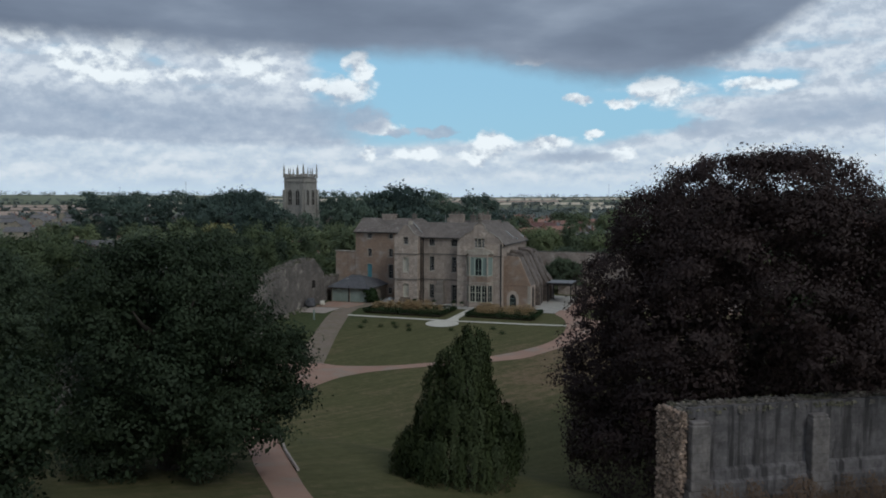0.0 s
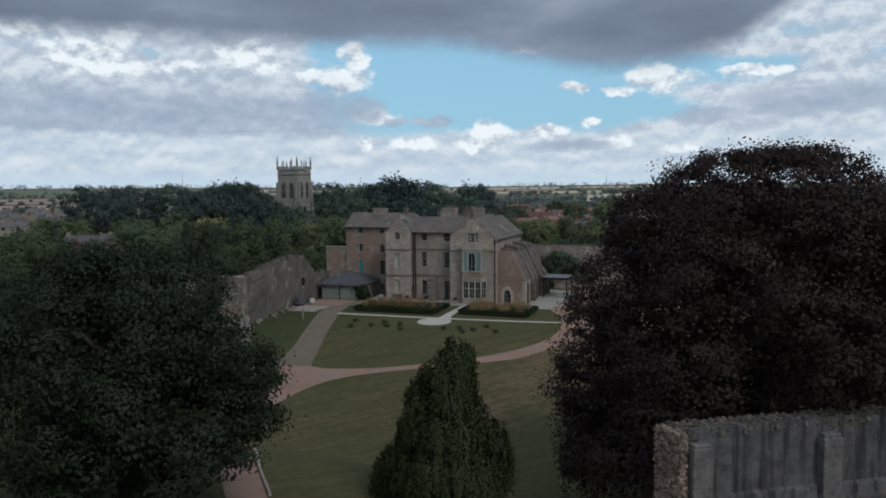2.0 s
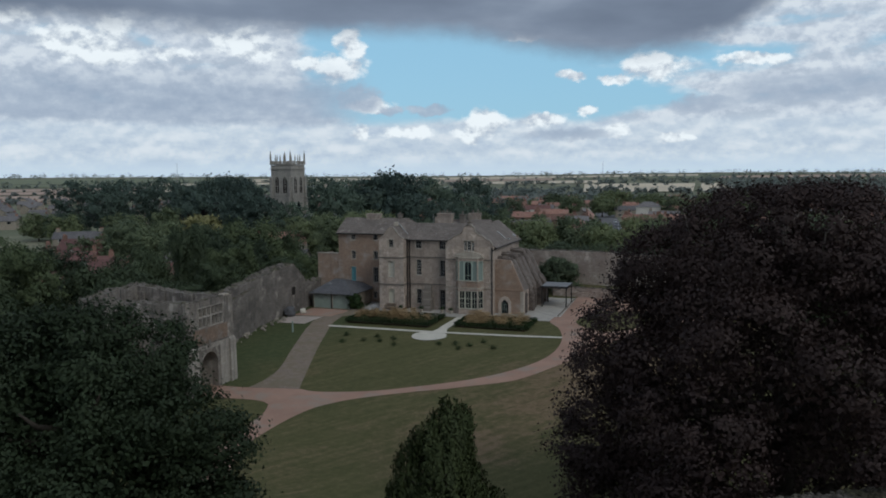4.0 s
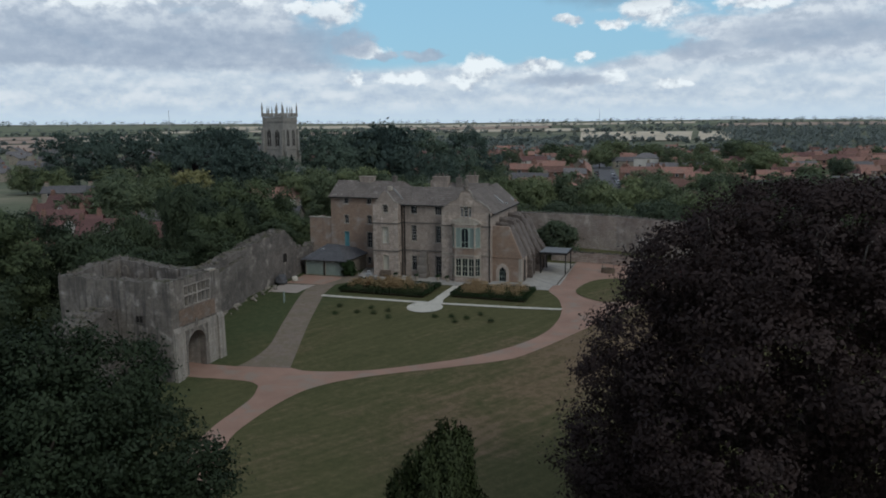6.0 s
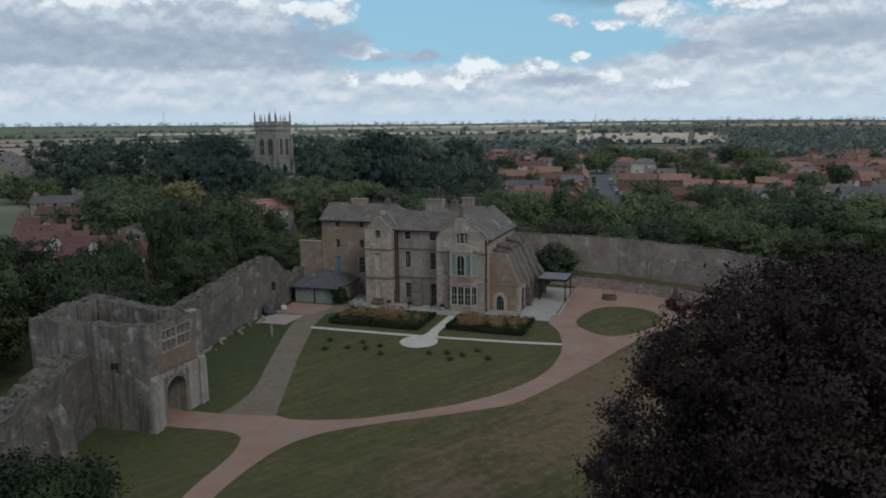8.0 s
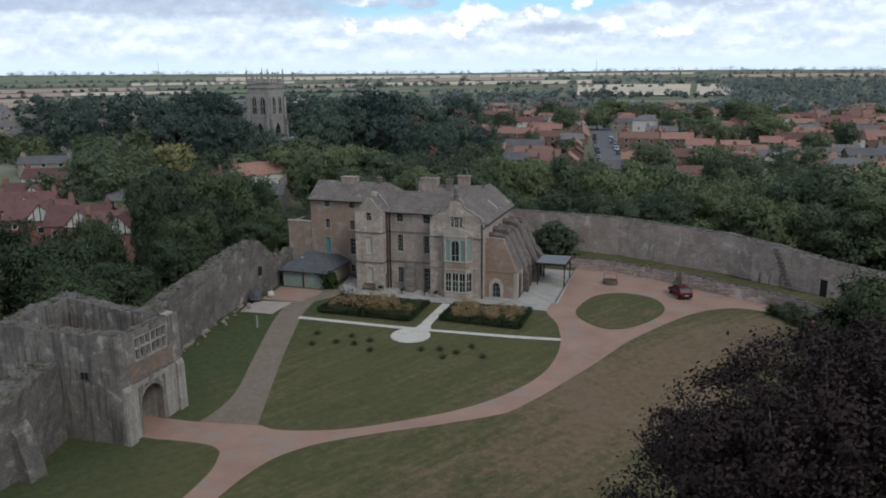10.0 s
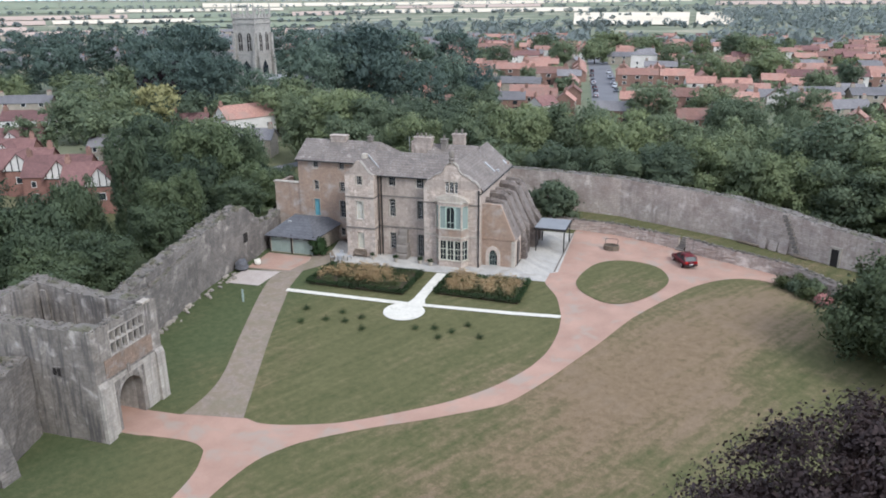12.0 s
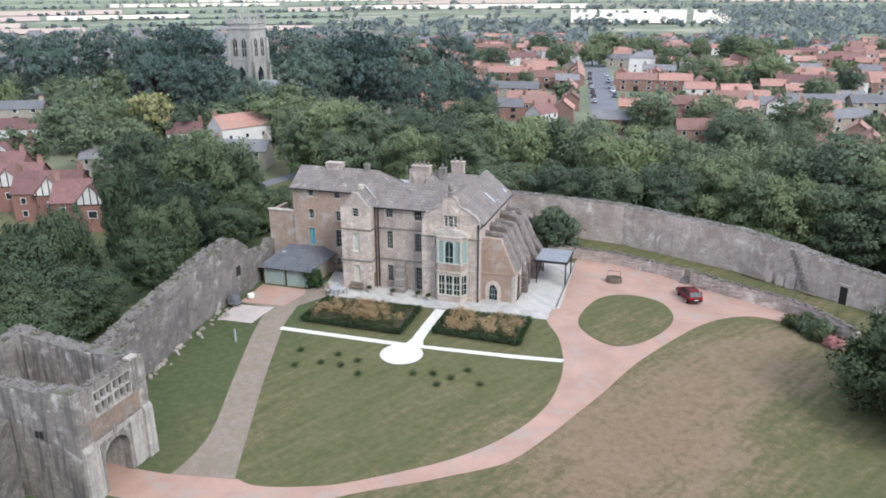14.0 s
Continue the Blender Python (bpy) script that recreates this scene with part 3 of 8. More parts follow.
def tube(bm, pts, radii, sides=7):
    """A tapered limb along a line of points."""
    rings = []
    for i, p in enumerate(pts):
        d = Vector(pts[min(i + 1, len(pts) - 1)]) - Vector(pts[max(i - 1, 0)])
        q = d.to_track_quat("Z", "Y")
        rings.append([bm.verts.new(Vector(p) + q @ Vector((math.cos(2 * math.pi * s / sides) * radii[i], math.sin(2 * math.pi * s / sides) * radii[i], 0))) for s in range(sides)])
    for a, b in zip(rings, rings[1:]):
        for s in range(sides):
            bm.faces.new((a[s], a[(s + 1) % sides], b[(s + 1) % sides], b[s]))
    bm.faces.new(rings[0][::-1])
    bm.faces.new(rings[-1])


def wall_sheet(bm, along, fixed, u0, u1, z0, z1, t0, t1, holes=()):
    """A wall from u0 to u1 with real openings. along: 'x' or 'y'; it fills fixed+t0 to fixed+t1 across. holes: (u0, u1, z0, z1)."""
    us = sorted({u0, u1, *[h[0] for h in holes], *[h[1] for h in holes]})
    zs = sorted({z0, z1, *[h[2] for h in holes], *[h[3] for h in holes]})
    us, zs = [u for u in us if u0 <= u <= u1], [z for z in zs if z0 <= z <= z1]

    def solid(i, j):
        if not (0 <= i < len(us) - 1 and 0 <= j < len(zs) - 1):
            return False
        cu, cz = (us[i] + us[i + 1]) / 2, (zs[j] + zs[j + 1]) / 2
        return not any(h[0] < cu < h[1] and h[2] < cz < h[3] for h in holes)
    cache = {}

    def vert(u, t, z):
        key = (round(u, 4), round(t, 4), round(z, 4))
        if key not in cache:
            cache[key] = bm.verts.new((u, fixed + t, z) if along == "x" else (fixed + t, u, z))
        return cache[key]

    def face(*ps):
        bm.faces.new([vert(*p) for p in ps])
    for i in range(len(us) - 1):
        for j in range(len(zs) - 1):
            if not solid(i, j):
                continue
            a, b, c, d = us[i], us[i + 1], zs[j], zs[j + 1]
            face((a, t0, c), (b, t0, c), (b, t0, d), (a, t0, d))
            face((a, t1, c), (a, t1, d), (b, t1, d), (b, t1, c))
            if not solid(i - 1, j):
                face((a, t0, c), (a, t0, d), (a, t1, d), (a, t1, c))
            if not solid(i + 1, j):
                face((b, t0, c), (b, t1, c), (b, t1, d), (b, t0, d))
            if not solid(i, j - 1):
                face((a, t0, c), (a, t1, c), (b, t1, c), (b, t0, c))
            if not solid(i, j + 1):
                face((a, t0, d), (b, t0, d), (b, t1, d), (a, t1, d))


def rough_stones(name, spots, size, material, parent=None, label="", seed=1, flat=0.6, kind=""):
    """Many small broken stones as one mesh: jittered blocks at the given places (x, y, z)."""
    rng = np.random.default_rng(seed)
    base = np.array([(-1, -1, -1), (1, -1, -1), (1, 1, -1), (-1, 1, -1), (-0.8, -0.8, 1), (0.8, -0.8, 1), (0.8, 0.8, 1), (-0.8, 0.8, 1)], float)
    faces = np.array([(3, 2, 1, 0), (4, 5, 6, 7), (0, 1, 5, 4), (1, 2, 6, 5), (2, 3, 7, 6), (3, 0, 4, 7)])
    n = len(spots)
    s = size * rng.uniform(0.5, 1.25, (n, 1, 3)) * np.array([1, 1, flat])
    v = base[None] * s + rng.uniform(-0.22, 0.22, (n, 8, 3)) * size
    a = rng.uniform(0, math.pi, n)
    c, q = np.cos(a)[:, None], np.sin(a)[:, None]
    v = np.stack([v[..., 0] * c - v[..., 1] * q, v[..., 0] * q + v[..., 1] * c, v[..., 2]], -1) + np.array(spots, float)[:, None]
    me = bpy.data.meshes.new(name)
    me.from_pydata(v.reshape(-1, 3).tolist(), [], (faces[None] + 8 * np.arange(n)[:, None, None]).reshape(-1, 4).tolist())
    ob = link_mesh(name, me, material, parent, label)
    return tagged(ob, kind=kind) if kind else ob


def inside(poly, x, y):
    hit = False
    for (x1, y1), (x2, y2) in zip(poly, poly[1:] + poly[:1]):
        if (y1 > y) != (y2 > y) and x < (x2 - x1) * (y - y1) / (y2 - y1) + x1:
            hit = not hit
    return hit


def smooth_line(pts, steps=6, closed=False):
    """A soft curve through the points."""
    n, out = len(pts), []
    for i in range(n if closed else n - 1):
        p = [Vector((*pts[(i + k) % n], 0)) if closed else Vector((*pts[min(max(i + k, 0), n - 1)], 0)) for k in (-1, 0, 1, 2)]
        for s in range(steps):
            t = s / steps
            q = 0.5 * (2 * p[1] + (p[2] - p[0]) * t + (2 * p[0] - 5 * p[1] + 4 * p[2] - p[3]) * t * t + (3 * p[1] - p[0] - 3 * p[2] + p[3]) * t ** 3)
            out.append((q.x, q.y))
    return out if closed else out + [tuple(pts[-1])]


# ---------------------------------------------------------------- ground
BAILEY = [(-31, -56), (-30, -43), (-29.6, -33), (-27.5, -31), (-29.5, -4.5), (-30.5, 4.5), (-28, 18), (-14, 29), (6, 27), (21, 22.5), (33.5, 16.5), (42.5, 10), (56, -4), (74, -50), (74, -150), (-80, -150), (-55, -78)]
EDGE = np.array(BAILEY, float)
TERRACE = [(4.8, 19.8), (8.8, 19.1), (14.0, 18.2), (18.3, 16.4), (22.1, 14.4), (25.3, 12.3), (29.1, 10.4), (33.2, 8.3), (35.9, 5.5), (39.0, 1.7), (47, -6), (52, 0), (42.5, 10), (33.5, 16.5), (21, 22.5), (6, 27)]
DROP = 8.0


def edge_distance(x, y, ring):
    """How far points lie from a closed line."""
    best = np.full(x.shape, 1e9)
    for a, b in zip(ring, np.roll(ring, -1, 0)):
        d = b - a
        t = np.clip(((x - a[0]) * d[0] + (y - a[1]) * d[1]) / (d @ d), 0, 1)
        best = np.minimum(best, np.hypot(x - a[0] - t * d[0], y - a[1] - t * d[1]))
    return best


def within(x, y, ring):
    hit = np.zeros(x.shape, bool)
    for (x1, y1), (x2, y2) in zip(ring, np.roll(ring, -1, 0)):
        cross = (y1 > y) != (y2 > y)
        hit ^= cross & (x < (x2 - x1) * (y - y1) / (y2 - y1 + 1e-12) + x1)
    return hit


def heights(x, y):
    """The lie of the land: level by the house, falling to the gate, rising to the motte, dropping outside the walls."""
    z = -0.054 * np.clip(-10.0 - y, 0, 35)
    d = np.hypot(x - 5.0, y + 120.0)
    s = np.clip((66.0 - d) / 13.0, 0, 1)
    z = z + 3.4 * s * s * (3 - 2 * s) + 0.18 * np.clip(53.0 - d, 0, 40)
    out = np.where(within(x, y, EDGE), 0.0, edge_distance(x, y, EDGE))
    s = np.clip((out - 1.0) / 34.0, 0, 1)
    z = z - DROP * s * s * (3 - 2 * s)
    ter = np.array(TERRACE, float)
    z = np.where(within(x, y, ter), 1.3, z)
    r = np.hypot(x, y)
    roll = np.clip((r - 700) / 2500, 0, 1)
    return z + roll * (6 * np.sin(x / 610 + 1.0) + 5 * np.sin(y / 730 - x / 900) + 14 * roll)


def lawn_height(x, y):
    return float(heights(np.array([float(x)]), np.array([float(y)]))[0])


def axis_steps(lo, hi, step, far, grow=1.16):
    mid = np.arange(lo, hi + 1e-6, step)
    out, d = [], step
    p = hi
    while p < far:
        d *= grow
        p += d
        out.append(min(p, far))
    neg, d, p = [], step, lo
    while p > -far:
        d *= grow
        p -= d
        neg.append(max(p, -far))
    return np.array(neg[::-1] + mid.tolist() + out)


def build_ground():
    xs, ys = axis_steps(-64, 70, 1.0, 4900), axis_steps(-112, 46, 1.0, 4900)
    gx, gy = np.meshgrid(xs, ys)
    gz = heights(gx, gy)
    nx, ny = len(xs), len(ys)
    i = (np.arange(ny - 1)[:, None] * nx + np.arange(nx - 1)[None]).reshape(-1)
    me = bpy.data.meshes.new("ground")
    me.from_pydata(np.stack([gx, gy, gz], -1).reshape(-1, 3).tolist(), [], np.stack([i, i + 1, i + nx + 1, i + nx], -1).tolist())
    tagged(link_mesh("ground", me, M_GRASS, smooth=True), "dry summer lawn and open country around the castle", "ground", kind="structure")


build_ground()


def draped(name, pts, lift, material, label, category, cut=1.6, kind="structure", thick=0.0, height=None):
    """A flat surfacing with its outline in plan, laid on the lawn."""
    bm = bmesh.new()
    bm.faces.new([bm.verts.new((x, y, 0)) for x, y in pts])
    y0, y1 = min(p[1] for p in pts), max(p[1] for p in pts)
    for c in list(np.arange(-80.0, -47.0, 1.2)) + [-45.0, -10.0]:
        if y0 < c < y1:
            bmesh.ops.bisect_plane(bm, geom=bm.verts[:] + bm.edges[:] + bm.faces[:], plane_co=(0, c, 0), plane_no=(0, 1, 0))
    bmesh.ops.triangulate(bm, faces=bm.faces[:])
    for v in bm.verts:
        v.co.z = lawn_height(v.co.x, v.co.y) + lift
    for f in bm.faces:
        if f.normal.z < 0:
            f.normal_flip()
    ob = part(name, bm, material)
    return tagged(ob, label, category, kind=kind)


lawn_south = smooth_line([(-9.0, -35.1), (-7.6, -35.4), (-5.6, -35.05), (-3.6, -34.4), (-1.6, -33.55), (1.1, -31.8), (3.8, -29.85), (5.65, -28.3), (7.45, -26.4), (9.15, -24.0), (10.5, -21.4), (11.4, -18.3), (11.65, -14.8), (11.5, -12.4), (11.3, -10.9)], 4)
lawn_east = smooth_line([(11.2, -10.5), (10.0, -6.3), (8.2, -2.7), (8.0, 0.8), (8.4, 8.5), (8.2, 16.4)])
court_edge = smooth_line([(8.4, 18.0), (13.3, 17.3), (17.7, 15.5), (21.3, 13.5), (24.5, 11.3), (28.3, 9.4), (32.3, 7.3), (33.6, 5.9)])
field_edge = smooth_line([(32.5, 4.1), (29.5, 5.0), (26.8, 4.1), (23.9, 1.3), (21.2, -3.2), (17.9, -9.9), (15.6, -15.7), (13.65, -20.1), (11.97, -23.8), (10.0, -27.3), (8.1, -28.95), (6.2, -30.25), (4.35, -31.5), (0.7, -33.7), (-2.65, -36.1), (-4.2, -37.65),
                          (-5.5, -39.7), (-6.25, -43.0), (-6.4, -46.4), (-5.8, -49.9), (-3.0, -55.6), (1.8, -62.3), (5.9, -67.6), (9.4, -72.1), (12.0, -75.4), (16.6, -80.6)], 4)
west_edge = smooth_line([(13.6, -80.2), (11.2, -77.0), (7.6, -72.8), (4.7, -69.1), (2.1, -66.0), (-0.8, -62.4), (-4.6, -57.0), (-7.4, -52.0), (-8.6, -47.4), (-8.85, -42.6), (-9.25, -40.9), (-9.8, -39.6)], 4)
gate_south = smooth_line([(-9.8, -39.6), (-10.8, -39.06), (-12.3, -38.95), (-15.0, -39.2), (-17.0, -39.4), (-29.5, -39.4)], 4)
draped("gravel_drive", lawn_south + lawn_east + court_edge + field_edge + west_edge + gate_south[1:] + [(-29.5, -36.3), (-18.2, -36.3), (-14.6, -36.1), (-12.2, -35.6)], 0.030, M_GRAVEL,
       "pinkish gravel drive sweeping round the lawn to the forecourt", "drive")
bm = bmesh.new()
rail = [(2.5, -62.7), (5.98, -67.5), (9.48, -72.0)]
tube(bm, [(x, y, lawn_height(x, y) + 0.1) for x, y in smooth_line(rail, 6)], [0.09] * (6 * 2 + 1), 6)
tagged(part("drive_edging", bm, M_SLAB), "pale timber edging laid along the drive", "edging", kind="structure")
draped("garage_track", smooth_line([(-17.9, -11.9), (-14.5, -21.6), (-11.3, -29.9), (-9.2, -35.2)]) + smooth_line([(-14.2, -36.0), (-14.0, -33.2), (-14.6, -29.7), (-17.0, -23.2), (-20.0, -14.7), (-21.2, -10.2), (-21.0, -8.1)])
       + [(-25.6, -8.0), (-26.0, -2.2), (-20.2, -2.2), (-18.9, 1.0), (-17.0, -1.4), (-17.1, -3.6), (-18.9, -7.0)], 0.044, M_TRACK, "worn pale stone track running to the garage", "track")
draped("forecourt", [(-25.6, -7.8), (-26.0, -2.3), (-20.2, -2.3), (-19.8, -3.8), (-20.4, -7.4)], 0.058, M_GRAVEL, "pink gravel patch before the garage doors", "forecourt")
draped("concrete_slab", [(-25.5, -12.6), (-25.5, -8.6), (-21.1, -8.1), (-21.4, -12.4)], 0.075, M_SLAB, "pale bare concrete slab beside the track", "slab")
draped("island_lawn", smooth_line([(11.3, -0.8), (12.4, -4.3), (15.4, -6.7), (18.2, -5.0), (20.4, -0.8), (20.8, 2.8), (19.2, 6.2), (15.6, 7.2), (12.6, 5.0)], closed=True), 0.070, M_GRASS, "oval grass island in the gravel forecourt", "lawn")
draped("terrace_paving", [(-20.0, 5.0), (-18.9, 0.6), (-17.3, -1.7), (-16.9, -3.5), (-5.3, -3.1), (8.1, -2.4), (8.1, 0.4), (8.9, 1.1), (8.4, 16.2), (4.0, 16.2), (4.0, 1.6), (-17, 3.0)], 0.050, M_PAVING, "pale stone paving along the house front", "paving")
draped("white_path", [(-17.9, -12.85), (-5.4, -12.75), (6.2, -12.15), (11.3, -11.6), (11.35, -10.95), (6.2, -11.45), (-2.4, -12.0), (-2.75, -11.0), (-2.9, -3.2), (-4.05, -3.2), (-3.95, -11.0), (-4.2, -12.05), (-17.95, -12.15)], 0.062, M_WHITE_PATH, "white stone path crossing the lawn", "path")
draped("white_circle", [(-3.85 + 2.1 * math.cos(a * math.pi / 18), -14.2 + 2.0 * math.sin(a * math.pi / 18)) for a in range(36)], 0.075, M_WHITE_PATH, "round white stone disc in the lawn", "paving circle")

# ---------------------------------------------------------------- windows and doors
def sash(name, parent, u0, u1, z0, z1, y, cols=2, rows=4, frame_mat=None, pane_mat=None, bar=0.024, rim=0.05, depth=0.07, surround=0.0, axis="x"):
    """A window set in a wall that faces -y (axis 'x') or +x (axis 'y'): rim, glazing bars, panes; with a stone surround if asked for."""
    frame_mat, pane_mat = frame_mat or M_SASH, pane_mat or M_GLASS

    def put(bm, a0, a1, t0, t1, c0, c1):
        if axis == "x":
            box(bm, a0, a1, y + t0, y + t1, c0, c1)
        else:
            box(bm, y - t1, y - t0, a0, a1, c0, c1)
    bm = bmesh.new()
    w, h = (u1 - u0 - 2 * rim) / cols, (z1 - z0 - 2 * rim) / rows
    holes = []
    for i in range(cols):
        for j in range(rows):
            b = bar * (0.9 if rows % 2 == 0 and j == rows // 2 else 0.5)
            holes.append((u0 + rim + i * w + bar / 2 * (i > 0), u0 + rim + (i + 1) * w - bar / 2 * (i < cols - 1), z0 + rim + j * h + b * (j > 0), z0 + rim + (j + 1) * h - bar / 2 * (j < rows - 1)))
    if axis == "x":
        wall_sheet(bm, "x", y, u0, u1, z0, z1, 0, depth, holes)
    else:
        wall_sheet(bm, "y", y, u0, u1, z0, z1, -depth, 0, holes)
    win = part(name, bm, frame_mat, parent)
    bm = bmesh.new()
    put(bm, u0 + rim * 0.5, u1 - rim * 0.5, depth - 0.012, depth + 0.012, z0 + rim * 0.5, z1 - rim * 0.5)
    part("pane", bm, pane_mat, win)
    bm = bmesh.new()
    put(bm, u0 - 0.08, u1 + 0.08, -0.26, 0.0, z0 - 0.14, z0 - 0.02)
    part("sill", bm, M_TRIM, win)
    if surround:
        bm = bmesh.new()
        for a0, a1, c0, c1 in ((u0 - surround, u0, z0, z1 + surround), (u1, u1 + surround, z0, z1 + surround), (u0, u1, z1, z1 + surround)):
            put(bm, a0, a1, -0.225, -0.185, c0, c1)
        part("surround", bm, M_TRIM, win)
    return win


def stack(parent, x0, x1, y0, y1, z0, z1, pots, mat, pot_h=0.55):
    """A chimney: shaft, base weathering, two oversailing courses, and pots on top."""
    bm = bmesh.new()
    box(bm, x0, x1, y0, y1, z0, z1)
    box(bm, x0 - 0.07, x1 + 0.07, y0 - 0.07, y1 + 0.07, z1 - 0.34, z1 - 0.2)
    box(bm, x0 - 0.11, x1 + 0.11, y0 - 0.11, y1 + 0.11, z1 - 0.002, z1 + 0.12)
    ch = part("chimney", bm, mat, parent)
    for i in range(pots):
        bm = bmesh.new()
        x = x0 + (x1 - x0) * (i + 0.5) / pots
        h = pot_h * (0.8 + 0.35 * ((i * 7) % 3) / 2)
        c = (y0 + y1) / 2
        tube(bm, [(x, c, z1 + 0.13), (x, c, z1 + 0.13 + h * 0.85), (x, c, z1 + 0.13 + h * 0.86), (x, c, z1 + 0.13 + h)], [0.15, 0.12, 0.15, 0.15], 8)
        part("chimney_pot", bm, M_DARKTRIM, ch)
    return ch


def roof_slab(name, corners, parent, mat, thick=0.14):
    """One roof slope of slates from its corners, with thickness."""
    bm = bmesh.new()
    n = (Vector(corners[1]) - Vector(corners[0])).cross(Vector(corners[2]) - Vector(corners[0])).normalized()
    if n.z < 0:
        n = -n
    top = [bm.verts.new(Vector(c)) for c in corners]
    low = [bm.verts.new(Vector(c) - n * thick) for c in corners]
    bm.faces.new(top)
    bm.faces.new(low[::-1])
    for i in range(len(corners)):
        j = (i + 1) % len(corners)
        bm.faces.new((top[i], top[j], low[j], low[i]))
    return part(name, bm, mat, parent)


# ---------------------------------------------------------------- the house
def build_house():
    h = thing("country_house", (-8, 6, 0), "three-storey pale limestone country house with stone-slate roofs, facing the lawn", "house")
    T = 0.45

    # west bay: a narrow gabled tower
    lx0, lx1, ly = -16.35, -12.8, -0.2
    holes = [(-15.05, -14.15, 1.1, 3.1), (-15.05, -14.15, 4.75, 6.95), (-14.95, -14.2, 8.9, 9.95)]
    bm = bmesh.new()
    wall_sheet(bm, "x", ly, lx0, lx1, -0.3, 10.15, 0, T, holes)
    front = part("wall", bm, M_LIME, h)
    cx = (lx0 + lx1) / 2
    curve = [(1.775, 10.1), (1.45, 10.22), (1.05, 10.62), (0.6, 11.2), (0.22, 11.66)]
    prismed("gable", [(lx0, 10.15), (lx1, 10.15)] + [(cx + u, z + 0.05) for u, z in curve] + [(cx - u, z + 0.05) for u, z in curve[::-1]], "y", ly, ly + T, M_RENDER, h)
    bm = bmesh.new()
    wall_sheet(bm, "y", lx1, ly + T, 1.4, -0.3, 10.15, -T, 0, [(0.55, 1.15, 0.05, 2.1)])
    part("wall", bm, M_LIME, h)
    bm = bmesh.new()
    wall_sheet(bm, "y", lx0, ly + T, 5.1, -0.3, 10.15, 0, T)
    part("wall", bm, M_LIME, h)
    sash("window", h, -15.05, -14.15, 1.1, 3.1, ly + 0.2, 2, 4, M_BLIND, M_BLIND)
    sash("window", h, -15.05, -14.15, 4.75, 6.95, ly + 0.2, 2, 4, M_WOODWHITE, M_BLIND, surround=0.14)
    sash("window", h, -14.95, -14.2, 8.9, 9.95, ly + 0.2, 3, 3, M_SASH, M_GLASS, surround=0.10)
    boxed("side_door", (lx1 - 0.25, lx1 - 0.18, 0.55, 1.15, 0.05, 2.1), M_OLDWOOD, h)
    roof_slab("roof", [(lx0 - 0.1, ly + T, 10.05), (cx, ly + T, 11.66), (cx, 6.2, 12.1), (lx0 - 0.1, 6.2, 10.1)], h, M_SLATE)
    roof_slab("roof", [(lx1 + 0.12, ly + T, 10.02), (cx, ly + T, 11.66), (cx, 5.2, 12.1), (lx1 + 0.12, 1.6, 10.05)], h, M_SLATE)
    for sgn in (-1, 1):
        for a, b in zip(curve, curve[1:]):
            bm = bmesh.new()
            prism(bm, [(cx + sgn * a[0], a[1] + 0.04), (cx + sgn * b[0], b[1] + 0.04), (cx + sgn * b[0], b[1] + 0.13), (cx + sgn * a[0], a[1] + 0.13)], "y", ly - 0.05, ly + T + 0.04)
            part("coping", bm, M_COPE, h)
    boxed("ridge_block", (cx - 0.28, cx + 0.28, 1.45, 2.05, 11.7, 12.28), M_TRIM, h, bevel=0.05)
    bm = bmesh.new()
    prism(bm, [(lx1 + 0.02, 10.12), (lx1 + 0.16, 10.12), (cx + 0.12, 12.1), (cx - 0.03, 12.1)], "y", 2.35, 2.55)
    part("valley_flashing", bm, M_LEAD, h, "pale lead valley flashing")

    # recessed centre
    cy = 1.4
    wins = [(-11.55, -10.65, 8.65, 9.7), (-11.5, -10.7, 4.95, 7.1), (-11.5, -10.75, 0.95, 2.95), (-8.1, -7.15, 8.6, 9.7), (-8.0, -7.25, 4.85, 7.1), (-8.0, -7.2, 0.25, 3.0)]
    bm = bmesh.new()
    wall_sheet(bm, "x", cy, lx1, -6.6, -0.3, 9.95, 0, T, wins)
    part("wall", bm, M_RENDER, h)
    for i, w in enumerate(wins):
        sash("window", h, *w[:2], w[2], w[3], cy + 0.2, 3, 2 if i in (0, 3) else 5, surround=0.09 if i != 2 else 0.13)
    roof_slab("roof", [(lx1 - 0.3, cy - 0.22, 9.85), (-5.8, cy - 0.22, 9.85), (-3.15, 5.0, 11.96), (-3.15, 5.1, 12.0), (-15.5, 5.1, 12.0)], h, M_SLATE)
    roof_slab("roof", [(-15.5, 5.1, 12.0), (-3.15, 5.1, 12.0), (-3.15, 7.6, 10.4), (-15.5, 7.6, 10.4)], h, M_SLATE)
    boxed("gutter", (lx1, -6.6, cy - 0.34, cy - 0.16, 9.76, 9.9), M_PIPE, h)
    bm = bmesh.new()
    for i, (w, d, z0, z1) in enumerate([(1.5, 1.5, -0.2, 0.9), (1.3, 1.15, 0.9, 1.9), (1.12, 0.85, 1.9, 2.9), (0.95, 0.6, 2.9, 3.6)]):
        o = 0.05 * (i % 2)
        prism(bm, [(cy, z0), (cy - d, z0), (cy - d * 0.9, z1 - 0.25), (cy - d * 0.62, z1), (cy, z1)], "x", -9.65 - w / 2 + o, -9.65 + w / 2 + o)
    part("buttress", bm, M_DARKTRIM, h, "stepped weathered stone buttress between the windows")

    # east bay: wide, with a shaped gable and a two-storey bow
    rx0, rx1 = -6.6, 0.0
    bm = bmesh.new()
